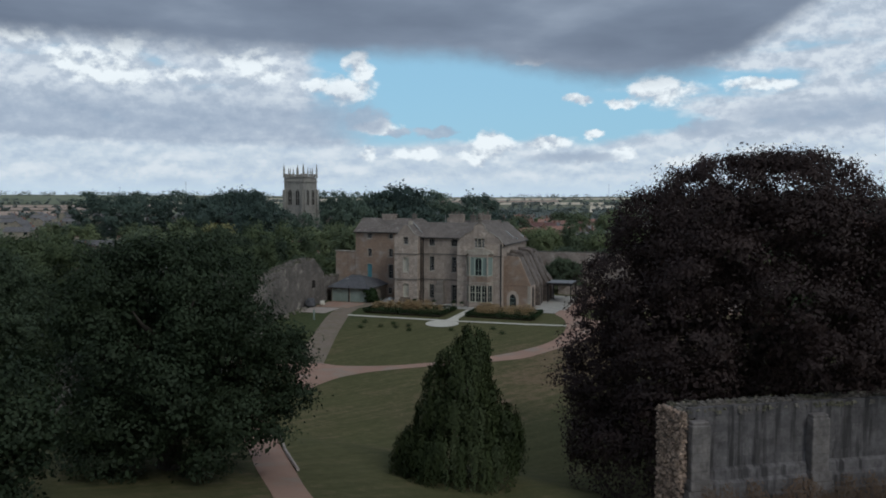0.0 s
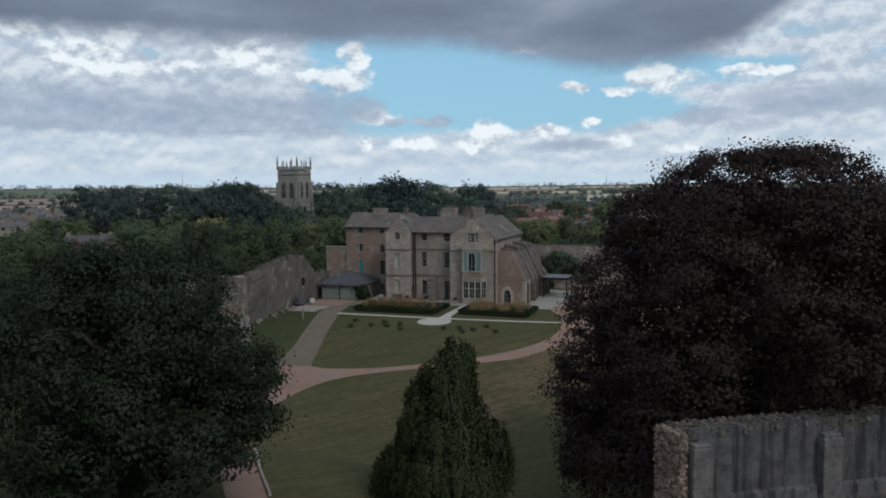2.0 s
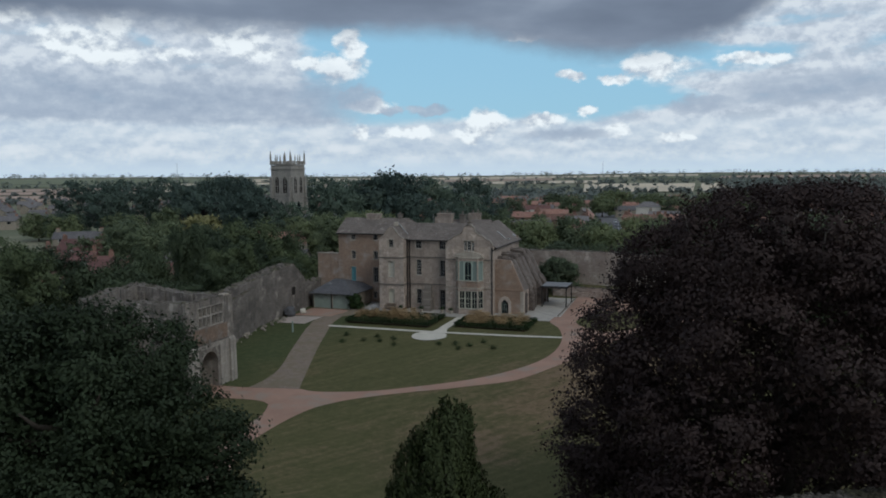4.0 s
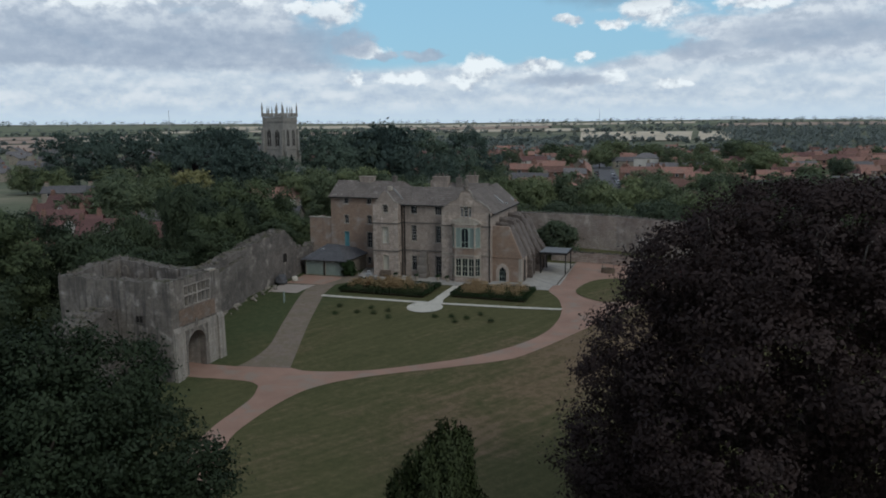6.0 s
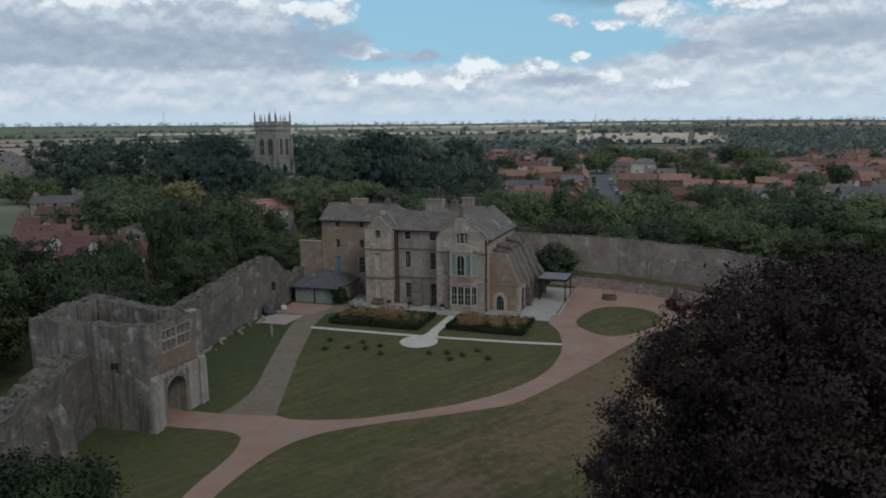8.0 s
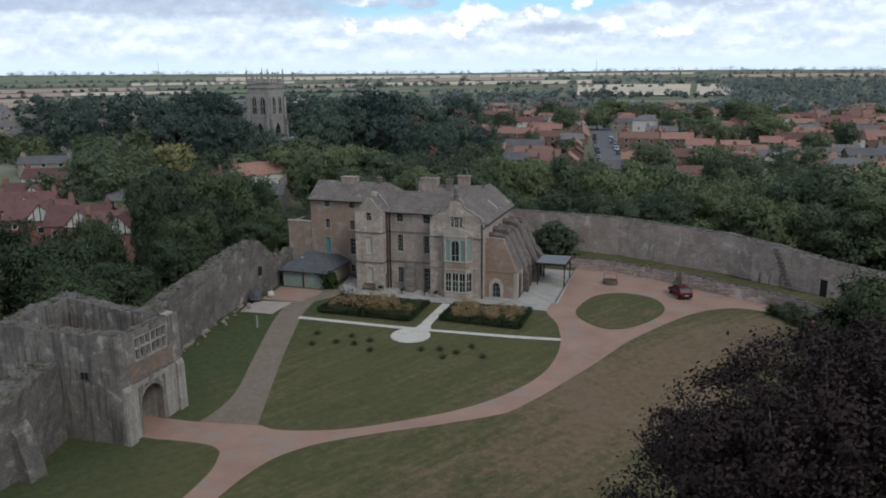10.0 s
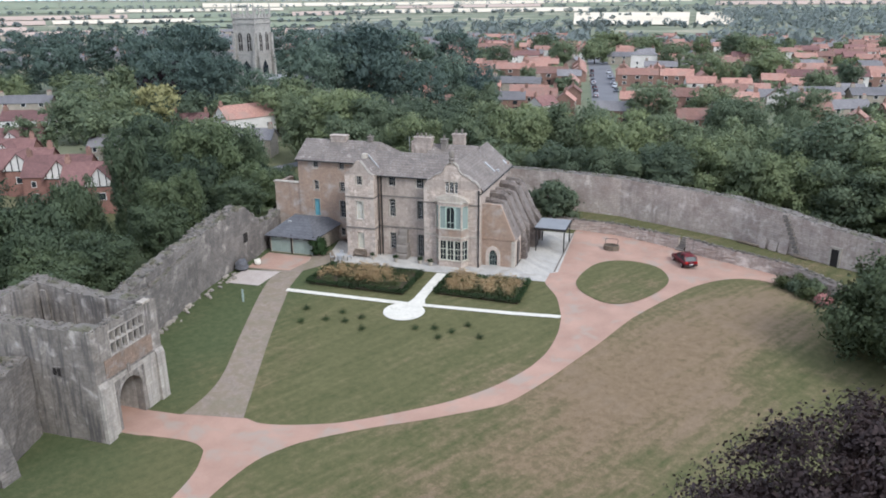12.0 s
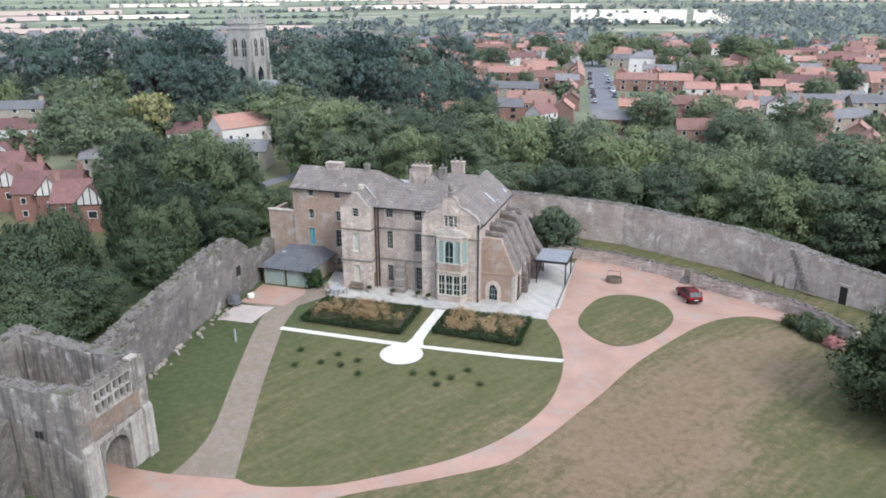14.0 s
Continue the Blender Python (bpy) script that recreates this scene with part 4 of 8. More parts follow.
    wall_sheet(bm, "x", 0.0, rx0, rx1, -0.3, 9.25, 0, T, [(-4.7, -1.75, 0.95, 3.35), (-4.75, -1.65, 4.7, 7.35), (-4.05, -2.6, 8.65, 9.25)])
    part("wall", bm, M_LIME, h)
    bm = bmesh.new()
    wall_sheet(bm, "x", 0.0, -5.75, -0.95, 9.25, 10.15, 0, T, [(-4.05, -2.6, 9.25, 9.95)])
    part("gable", bm, M_RENDER, h)
    left = [(-6.6, 9.25), (-6.55, 9.5), (-6.2, 9.95), (-5.75, 10.15), (-5.75, 9.25)]
    prismed("gable", left, "y", 0, T, M_RENDER, h)
    prismed("gable", [(-6.7 - x, z) for x, z in left], "y", 0.002, T, M_RENDER, h)
    prismed("gable", [(-5.75, 10.15), (-0.95, 10.15), (-1.35, 10.55), (-2.05, 10.78), (-2.45, 11.15), (-2.62, 11.7), (-3.1, 12.05), (-3.6, 12.05), (-4.08, 11.7), (-4.25, 11.15), (-4.65, 10.78), (-5.35, 10.55)], "y", 0, T, M_LIME, h)
    for sgn in (-1, 1):
        pts = [(3.3, 9.35), (3.2, 9.6), (2.85, 10.05), (2.4, 10.2), (2.0, 10.6), (1.3, 10.83), (0.9, 11.2), (0.73, 11.75), (0.25, 12.12)]
        for a, b in zip(pts, pts[1:]):
            bm = bmesh.new()
            prism(bm, [(-3.35 + sgn * a[0], a[1]), (-3.35 + sgn * b[0], b[1]), (-3.35 + sgn * b[0], b[1] + 0.10), (-3.35 + sgn * a[0], a[1] + 0.10)], "y", -0.06, T + 0.05)
            part("coping", bm, M_COPE, h)
    bm = bmesh.new()
    tube(bm, [(-3.35, 0.2, 12.1), (-3.35, 0.2, 12.4), (-3.35, 0.2, 12.5), (-3.35, 0.2, 12.62), (-3.35, 0.2, 12.7), (-3.35, 0.2, 12.85), (-3.35, 0.2, 13.2), (-3.35, 0.2, 13.45), (-3.35, 0.2, 13.62)], [0.36, 0.3, 0.42, 0.42, 0.2, 0.3, 0.34, 0.3, 0.08], 9)
    part("finial", bm, M_DARKTRIM, h, "dark stone finial on the gable")
    # round-headed top window in three lights
    for i, (a, b, top) in enumerate([(-4.05, -3.65, 9.75), (-3.6, -3.05, 9.95), (-3.0, -2.6, 9.75)]):
        sash("window", h, a, b, 8.65, top, 0.12, 2, 3, M_WOODWHITE, M_GLASS, bar=0.03, rim=0.05)
    boxed("window_head", (-4.2, -2.45, -0.05, 0.1, 9.96, 10.1), M_TRIM, h)
    boxed("window_mullion", (-3.66, -3.58, -0.02, 0.2, 8.65, 9.95), M_TRIM, h)
    boxed("window_mullion", (-3.06, -2.98, -0.02, 0.2, 8.65, 9.95), M_TRIM, h)

    # the bow: five-sided in plan, windows on three faces, a curved hood above
    def bow_line(d=0.0, grow=0.0):
        return [(-5.15 - grow, 0.0), (-4.55 - grow * 0.6, -0.85 - d), (-1.9 + grow * 0.6, -0.85 - d), (-1.3 + grow, 0.0)]
    for z0, z1, mat in ((-0.3, 0.95, M_LIME), (3.35, 3.75, M_LIME), (3.75, 4.7, M_BUFF), (7.35, 7.75, M_LIME)):
        prismed("bow_wall", bow_line(), "z", z0, z1, mat, h)
    for z0, z1 in ((3.66, 3.80), (4.62, 4.74), (7.68, 7.84), (0.86, 0.97)):
        prismed("bow_moulding", bow_line(0.08, 0.1), "z", z0, z1, M_TRIM, h)
    prismed("bow_hood", [(-5.35, 7.84), (-1.1, 7.84), (-1.55, 8.28), (-2.4, 8.55), (-3.22, 8.62), (-4.05, 8.55), (-4.9, 8.28)], "y", -0.72, 0.0, M_TRIM, h, "pale curved stone hood")
    line = bow_line()
    for lev, (z0, z1) in enumerate(((0.95, 3.35), (4.7, 7.35))):
        for a, b in zip(line, line[1:]):
            a, b = Vector((*a, 0)), Vector((*b, 0))
            d = (b - a).normalized()
            n = Vector((d.y, -d.x, 0))
            length = (b - a).length
            centre = length > 2
            cuts = [0, length] if not centre else ([0, length / 3, 2 * length / 3, length] if lev == 0 else [0, length * 0.29, length * 0.71, length])
            for ci, (s0, s1) in enumerate(zip(cuts, cuts[1:])):
                bm = bmesh.new()
                bars = [(s0 + 0.02, s0 + 0.10, z0, z1), (s1 - 0.10, s1 - 0.02, z0, z1), (s0 + 0.1, s1 - 0.1, z0, z0 + 0.08), (s0 + 0.1, s1 - 0.1, z1 - 0.08, z1)]
                if lev == 0:
                    bars.append((s0 + 0.1, s1 - 0.1, z0 + (z1 - z0) * 0.55, z0 + (z1 - z0) * 0.55 + 0.07))
                if lev == 0 or (centre and ci == 1):
                    bars += [((s0 + s1) / 2 - 0.018, (s0 + s1) / 2 + 0.018, z0, z1), (s0 + 0.1, s1 - 0.1, z0 + (z1 - z0) * 0.28, z0 + (z1 - z0) * 0.28 + 0.035)]
                for c0, c1, e0, e1 in bars:
                    vs = box(bm, c0, c1, -0.06, 0.06, e0, e1)
                    for v in vs:
                        v.co = a + d * v.co.x - n * (0.12 + v.co.y * 1.0) + Vector((0, 0, v.co.z))
                if lev and centre and ci == 1:
                    # round head of the middle light
                    mid, half = (s0 + s1) / 2, (s1 - s0) / 2 - 0.1
                    top = z1 - 0.08
                    for sgn in (-1, 1):
                        first = len(bm.verts)
                        arc = [(mid + sgn * half * math.cos(q * math.pi / 10), top - half + half * math.sin(q * math.pi / 10)) for q in range(6)]
                        prism(bm, arc + [(mid + sgn * half, top)], "y", -0.06, 0.06)
                        bm.verts.ensure_lookup_table()
                        for v in bm.verts[first:]:
                            v.co = a + d * v.co.x - n * (0.12 + v.co.y) + Vector((0, 0, v.co.z))
                win = part("window", bm, M_TEAL if lev else M_CREAM, h)
                bm = bmesh.new()
                vs = box(bm, s0 + 0.04, s1 - 0.04, -0.01, 0.01, z0 + 0.03, z1 - 0.03)
                for v in vs:
                    v.co = a + d * v.co.x - n * (0.14 + v.co.y) + Vector((0, 0, v.co.z))
                part("pane", bm, M_GREENGLASS if lev and not (centre and ci == 1) else M_GLASS, win)
            bm = bmesh.new()
            tube(bm, [a + Vector((0, 0.02, z0)), a + Vector((0, 0.02, z1))], [0.13, 0.13], 6)
            part("mullion", bm, M_TRIM, h)

    # east flank and roof of the bay
    bm = bmesh.new()
    wall_sheet(bm, "y", rx1, T, 14.5, -0.3, 9.2, -T, 0)
    part("wall", bm, M_RENDER, h)
    bm = bmesh.new()
    wall_sheet(bm, "y", rx0, T, 1.4, -0.3, 9.2, 0, T)
    part("wall", bm, M_LIME, h)
    rc = -3.15
    roof_slab("roof", [(rx1 + 0.3, T, 9.1), (rc, T, 11.95), (rc, 14.7, 11.95), (rx1 + 0.3, 14.7, 9.1)], h, M_SLATE)
    roof_slab("roof", [(rx0 - 0.1, T, 9.1), (rc, T, 11.95), (rc, 14.7, 11.95), (rx0 - 0.1, 14.7, 9.1)], h, M_SLATE)
    prismed("gable", [(rx0, 9.1), (rx1, 9.1), (rc, 11.8)], "y", 14.1, 14.5, M_RENDER, h)
    boxed("gutter", (rx1 + 0.26, rx1 + 0.42, 0.1, 14.6, 8.98, 9.1), M_PIPE, h)
    for x0, x1, y0, y1 in ((-1.6, -0.35, 7.7, 8.2), (-0.65, -0.2, 13.0, 13.6)):
        bm = bmesh.new()
        slope = 0.826
        prism(bm, [(x, 9.1 + (0.3 - x) * slope + o) for x, o in ((x0, 0.02), (x1, 0.02), (x1, 0.12), (x0, 0.12))], "y", y0, y1)
        part("roof_flashing", bm, M_LEAD, h, "pale lead sheet on the roof")
    boxed("vent_box", (-0.45, -0.1, 8.9, 9.2, 9.2, 9.7), M_LEAD, h)

    # string courses
    for z in (3.72, 7.46):
        boxed("string_course", (lx0 - 0.08, lx1 + 0.08, ly - 0.10, ly + 0.05, z - 0.09, z + 0.09), M_DARKTRIM, h)
        boxed("string_course", (lx1 + 0.002, lx1 + 0.10, ly + 0.05, cy, z - 0.09, z + 0.09), M_DARKTRIM, h)
        boxed("string_course", (lx1 + 0.1, rx0, cy - 0.10, cy + 0.05, z - 0.08, z + 0.08), M_DARKTRIM, h)
        for a, b in ((rx0 - 0.06, -5.25), (-1.2, rx1 + 0.06)):
            boxed("string_course", (a, b, -0.10, 0.05, z - 0.08, z + 0.08), M_DARKTRIM if z > 5 else M_TRIM, h)
    boxed("plinth", (lx0 - 0.06, lx1 + 0.06, ly - 0.07, ly + 0.05, -0.3, 0.55), M_LIME, h)
    boxed("plinth", (rx0 - 0.06, -5.2, -0.07, 0.05, -0.3, 0.55), M_LIME, h)
    boxed("plinth", (-1.25, rx1 + 0.06, -0.07, 0.05, -0.3, 0.55), M_LIME, h)
    # corner stones, long and short by turns
    for x, y, zt, sx in ((lx0, ly, 9.9, 1), (lx1, ly, 9.9, -1), (rx0, 0.0, 9.0, 1), (rx1, 0.0, 9.0, -1)):
        z, k = 0.6, 0
        while z < zt:
            long = 0.56 if k % 2 else 0.34
            a, b = sorted((x - sx * 0.025, x + sx * long))
            boxed("quoin", (a, b, y - 0.03, y + 0.2, z, z + 0.34), M_QUOIN, h)
            z += 0.36
            k += 1
    # rainwater pipes
    for x, y, z in ((-0.12, -0.1, 9.2), (-12.62, 0.9, 9.9), (-12.4, 1.28, 9.8)):
        bm = bmesh.new()
        tube(bm, [(x, y, 0.0), (x, y, z - 0.4), (x, y, z)], [0.075, 0.075, 0.14], 7)
        part("downpipe", bm, M_PIPE, h)
    bm = bmesh.new()
    tube(bm, [(0.34, 0.3, 9.0), (0.1, 0.0, 8.8), (-0.12, -0.1, 8.7)], [0.06, 0.06, 0.06], 6)
    part("downpipe", bm, M_PIPE, h)

    # west wing in orange-buff stone
    wx0, wx1, wy = -25.4, -14.6, 5.2
    cols = [(-23.3, -22.6), (-19.7, -19.0)]
    wh = []
    for c0, c1 in cols:
        wh += [(c0, c1, 9.35, 10.1), (c0, c1, 6.5, 7.7), (c0 - 0.08, c1 + 0.02, 3.1, 5.3)]
    wh.append((-19.8, -19.2, 0.7, 1.7))
    bm = bmesh.new()
    wall_sheet(bm, "x", wy, wx0, -16.35, -0.3, 10.4, 0, T, wh)
    part("wall", bm, M_BUFF, h)
    bm = bmesh.new()
    wall_sheet(bm, "y", wx0, wy + T, 11.7, -0.3, 10.4, 0, T)
    part("wall", bm, M_BUFF, h)
    prismed("gable", [(5.1, 10.4), (11.7, 10.4), (8.4, 12.3)], "x", wx0 + 0.002, wx0 + T, M_BUFF, h)
    for i, w in enumerate(wh):
        blue = i == 2
        sash("window", h, *w, wy + 0.18, 2, 2 if w[3] - w[2] < 1.1 else 4, M_BLUE if blue else M_SASH, M_BLUE if blue else M_GLASS, surround=0.07)
    roof_slab("roof", [(wx0 - 0.25, wy - 0.3, 10.32), (-15.9, wy - 0.3, 10.32), (-15.3, 8.4, 12.45), (wx0 - 0.25, 8.4, 12.45)], h, M_SLATE)
    roof_slab("roof", [(wx0 - 0.25, 12.0, 10.32), (-13.2, 12.0, 10.32), (-15.3, 8.4, 12.45), (wx0 - 0.25, 8.4, 12.45)], h, M_SLATE)
    roof_slab("roof", [(-15.9, wy - 0.3, 10.32), (-15.3, 8.4, 12.45), (-13.2, 12.0, 10.32), (-12.6, 8.0, 10.4)], h, M_SLATE)
    boxed("gutter", (wx0 - 0.2, -16.4, wy - 0.42, wy - 0.26, 10.16, 10.3), M_PIPE, h)
    stack(h, -22.0, -19.9, 8.0, 8.9, 11.9, 12.95, 0, M_RENDER)
    stack(h, -16.9, -16.4, 8.1, 8.7, 12.1, 12.95, 1, M_DARKTRIM, 0.3)
    bm = bmesh.new()
    wall_sheet(bm, "x", wy + 0.15, -29.0, wx0, -0.3, 7.15, 0, T)
    wall_sheet(bm, "y", -29.0, wy + 0.15 + T, 9.5, -0.3, 7.0, 0, T)
    part("wing_stub_wall", bm, M_BUFF, h)
    boxed("coping", (-29.1, wx0, wy + 0.05, wy + 0.75, 7.15, 7.28), M_TRIM, h)

    # rear range
    roof_slab("roof", [(-9.2, 6.9, 10.2), (-3.0, 6.9, 10.2), (-3.0, 10.2, 12.25), (-9.2, 10.2, 12.25)], h, M_SLATE)
    roof_slab("roof", [(-9.2, 10.2, 12.25), (-3.0, 10.2, 12.25), (-3.0, 14.5, 9.6), (-9.2, 14.5, 9.6)], h, M_SLATE)
    bm = bmesh.new()
    wall_sheet(bm, "x", 14.1, -25.4, 0.0, -0.3, 9.7, -0.4, 0)
    part("wall", bm, M_BUFF, h)
    prismed("gable", [(6.9, 9.6), (14.2, 9.6), (10.2, 12.05)], "x", -9.2, -8.9, M_BUFF, h)
    boxed("flat_roof", (-15.0, -9.2, 7.4, 14.3, 9.7, 9.95), M_LEAD, h)
    stack(h, -11.1, -8.9, 9.2, 10.3, 9.9, 13.0, 4, M_RENDER, 0.42)
    boxed("chimney_shoulder", (-11.5, -11.1, 9.3, 10.2, 9.9, 12.6), M_LIME, h)
    bm = bmesh.new()
    tube(bm, [(-11.9, 9.7, 9.9), (-11.9, 9.7, 13.0)], [0.05, 0.04], 5)
    part("aerial_pole", bm, M_LEAD, h)
    stack(h, -7.3, -5.75, 13.2, 14.0, 10.0, 12.9, 2, M_RENDER)
    stack(h, -7.6, -6.9, 9.2, 9.9, 11.5, 12.9, 1, M_DARKTRIM)
    boxed("roof_flashing", (-6.6, -5.9, 6.2, 6.5, 11.0, 11.35), M_LEAD, h)

    # east outshot with the pointed window and its sloping stone ribs
    bm = bmesh.new()
    wall_sheet(bm, "x", 1.0, 0.0, 3.85, -0.3, 3.4, 0, 0.5, [(0.85, 1.85, 0.15, 2.1)])
    part("wall", bm, M_BUFF, h)
    prismed("wall", [(0.0, 3.4), (3.85, 3.4), (2.15, 7.4), (0.0, 7.5)], "y", 1.0, 1.5, M_BUFF, h)
    boxed("string_course", (0.0, 3.9, 0.93, 1.05, 3.36, 3.48), M_BUFF, h)
    prismed("lean_roof", [(0.0, 7.3), (2.05, 7.2), (3.9, 3.3), (3.6, 3.15), (1.9, 6.9), (0.0, 7.0)], "y", 1.5, 14.0, M_SLATE, h)
    bm = bmesh.new()
    wall_sheet(bm, "y", 3.85, 1.5, 14.0, -0.3, 3.35, -0.45, 0, [(4.3, 5.1, 0.9, 2.5), (7.0, 7.8, 0.9, 2.5)])
    part("wall", bm, M_LIME, h)
    boxed("corner_quoin", (3.5, 3.91, 0.94, 1.3, -0.3, 3.3), M_TRIM, h)
    sash("window", h, 4.3, 5.1, 0.9, 2.5, 3.7, 2, 3, axis="y")
    sash("window", h, 7.0, 7.8, 0.9, 2.5, 3.7, 2, 3, axis="y")
    arch = [(0.85, 0.15), (1.85, 0.15), (1.85, 1.35), (1.76, 1.72), (1.58, 1.98), (1.35, 2.12), (1.12, 1.98), (0.94, 1.72), (0.85, 1.35)]
    outer = [(1.35 + (x - 1.35) * 1.75, 0.15 + (z - 0.15) * (1.25 if z > 1 else 1.0)) for x, z in arch]
    bm = bmesh.new()
    for i in range(1, len(arch)):
        a, b, c, d = arch[i], arch[(i + 1) % len(arch)], outer[(i + 1) % len(arch)], outer[i]
        if i + 1 > len(arch):
            break
        prism(bm, [a, b, c, d], "y", 0.93, 1.12)
    part("arch_surround", bm, M_QUOIN, h, "pale pointed stone arch round the window")
    sash("window", h, 0.85, 1.85, 0.15, 2.1, 1.2, 3, 3, M_TEAL, M_GLASS, surround=0.0)
    boxed("arch_step", (0.7, 2.1, 0.55, 0.98, -0.1, 0.14), M_TRIM, h)
    rr = random.Random(17)
    for i, (y, w, out, up, low) in enumerate(((2.4, 0.7, 3.95, 7.75, 3.0), (4.3, 1.0, 4.5, 8.15, 2.7), (6.8, 0.8, 4.25, 7.9, 3.3), (9.0, 1.25, 4.75, 8.3, 2.9), (12.0, 1.3, 4.6, 8.0, 3.1))):
        line = [(0.0, up + 0.05), (0.7, up), (1.5, up - 0.05), (2.0, up - 0.3), (2.35, up - 1.05), (2.7, up - 1.85), (3.05, up - 2.65), (3.4, up - 3.3), (out - 0.35, low + 0.6), (out, low)]
        bm = bmesh.new()
        rows = []
        for x, z in line:
            rows.append([bm.verts.new((x + rr.uniform(-0.07, 0.07), y + w * k / 3 + rr.uniform(-0.05, 0.05), z + rr.uniform(-0.08, 0.08) - (0.26 if k in (0, 3) else 0.0))) for k in range(4)])
        foot = [bm.verts.new((out + 0.02, y + w * k / 3, -0.3)) for k in range(4)]
        rows.append(foot)
        for a, b in zip(rows, rows[1:]):
            for k in range(3):
                bm.faces.new((a[k], a[k + 1], b[k + 1], b[k]))
        back = [bm.verts.new((0.0, y, -0.3)), bm.verts.new((0.0, y + w, -0.3))]
        bm.faces.new([r[0] for r in rows] + [back[0]])
        bm.faces.new([r[3] for r in rows][::-1] + [back[1]])
        part("stone_rib", bm, M_RIB, h, "worn sloping stone rib with a broken edge")
    for y in (2.6, 5.0):
        bm = bmesh.new()
        tube(bm, [(3.98, y - 0.5, 0.0), (3.98, y - 0.5, 3.0)], [0.06, 0.06], 6)
        part("downpipe", bm, M_PIPE, h)
    # unseen floor and blocks added inside, so that no light shows through
    boxed("inner_floor", (-25.2, -0.5, 5.6, 11.7, 3.6, 3.75), M_OLDWOOD, h)
    boxed("inner_core", (-12.2, -0.6, 3.0, 4.0, 0.0, 9.0), M_OLDWOOD, h)
    boxed("inner_core", (-24.8, -16.5, 7.0, 7.3, 0.0, 9.8), M_OLDWOOD, h)
    return h


build_house().location.z = -0.14


# ---------------------------------------------------------------- garage and carport
def build_garage():
    g = thing("garage", (-23.5, 2.2, 0), "low garage with sage green double doors and a hipped slate roof", "garage")
    bm = bmesh.new()
    wall_sheet(bm, "x", -1.7, -26.2, -20.1, -0.2, 2.15, 0, 0.3, [(-26.0, -23.28, 0.06, 2.1), (-23.02, -20.3, 0.06, 2.1)])
    wall_sheet(bm, "y", -20.1, -1.4, 7.0, -0.2, 2.15, -0.3, 0)
    wall_sheet(bm, "y", -26.2, -1.4, 7.0, -0.2, 2.15, 0, 0.3)
    wall_sheet(bm, "x", 7.0, -26.2, -20.1, -0.2, 2.15, 0, 0.3)
    part("wall", bm, M_STONEWALL, g)
    for x in (-26.0, -24.64, -23.02, -21.66):
        bm = bmesh.new()
        box(bm, x + 0.01, x + 1.35, -1.58, -1.52, 0.06, 2.1)
        door = part("garage_door", bm, M_GREENDOOR, g)
        for k in range(7):
            boxed("board", (x + 0.02 + k * 0.19, x + 0.185 + k * 0.19, -1.6, -1.579, 0.08, 2.08), M_GREENDOOR, door)
        boxed("strap_hinge", (x + 0.05, x + 0.8, -1.62, -1.598, 1.8, 1.87), M_PIPE, door)
    for x in (-26.1, -23.15, -20.2):
        boxed("door_post", (x - 0.07, x + 0.07, -1.76, -1.69, 0, 2.35), M_PIPE, g)
    a, b = (-25.0, 2.9, 3.6), (-23.3, 2.9, 3.6)
    e = [(-26.6, -2.1, 2.15), (-19.7, -2.1, 2.15), (-19.7, 7.4, 2.15), (-26.6, 7.4, 2.15)]
    for c in ([e[0], e[1], b, a], [e[1], e[2], b], [e[2], e[3], a, b], [e[3], e[0], a]):
        roof_slab("roof", c, g, M_GARSLATE, 0.1)
    boxed("ridge_tile", (-25.0, -23.3, 2.8, 3.0, 3.57, 3.67), M_DARKTRIM, g)
    boxed("rooflight", (-25.0, -24.6, 1.0, 1.4, 3.05, 3.2), M_LEAD, g)


def build_carport():
    c = thing("carport", (6.6, 10, 0), "flat-roofed dark metal carport open at the sides", "carport")
    boxed("roof", (4.75, 8.5, 7.7, 12.3, 2.82, 3.0), M_PORTROOF, c)
    boxed("fascia", (4.7, 8.58, 7.62, 7.7, 2.76, 3.04), M_PIPE, c)
    boxed("fascia", (8.5, 8.58, 7.7, 12.35, 2.76, 3.04), M_PIPE, c)
    for x, y in ((8.35, 7.9), (8.35, 12.1), (4.95, 7.9), (4.95, 12.1)):
        boxed("post", (x - 0.07, x + 0.07, y - 0.07, y + 0.07, 0.0, 2.82), M_PIPE, c)
    return c


build_garage()
build_carport()
kerb = bmesh.new()
prism(kerb, [(8.42, 1.1), (8.56, 1.1), (8.36, 16.2), (8.22, 16.2)], "z", -0.1, 0.16)
tagged(part("kerb_1", kerb, M_DARKTRIM), "dark stone kerb between the paving and the gravel court", "kerb", kind="structure")


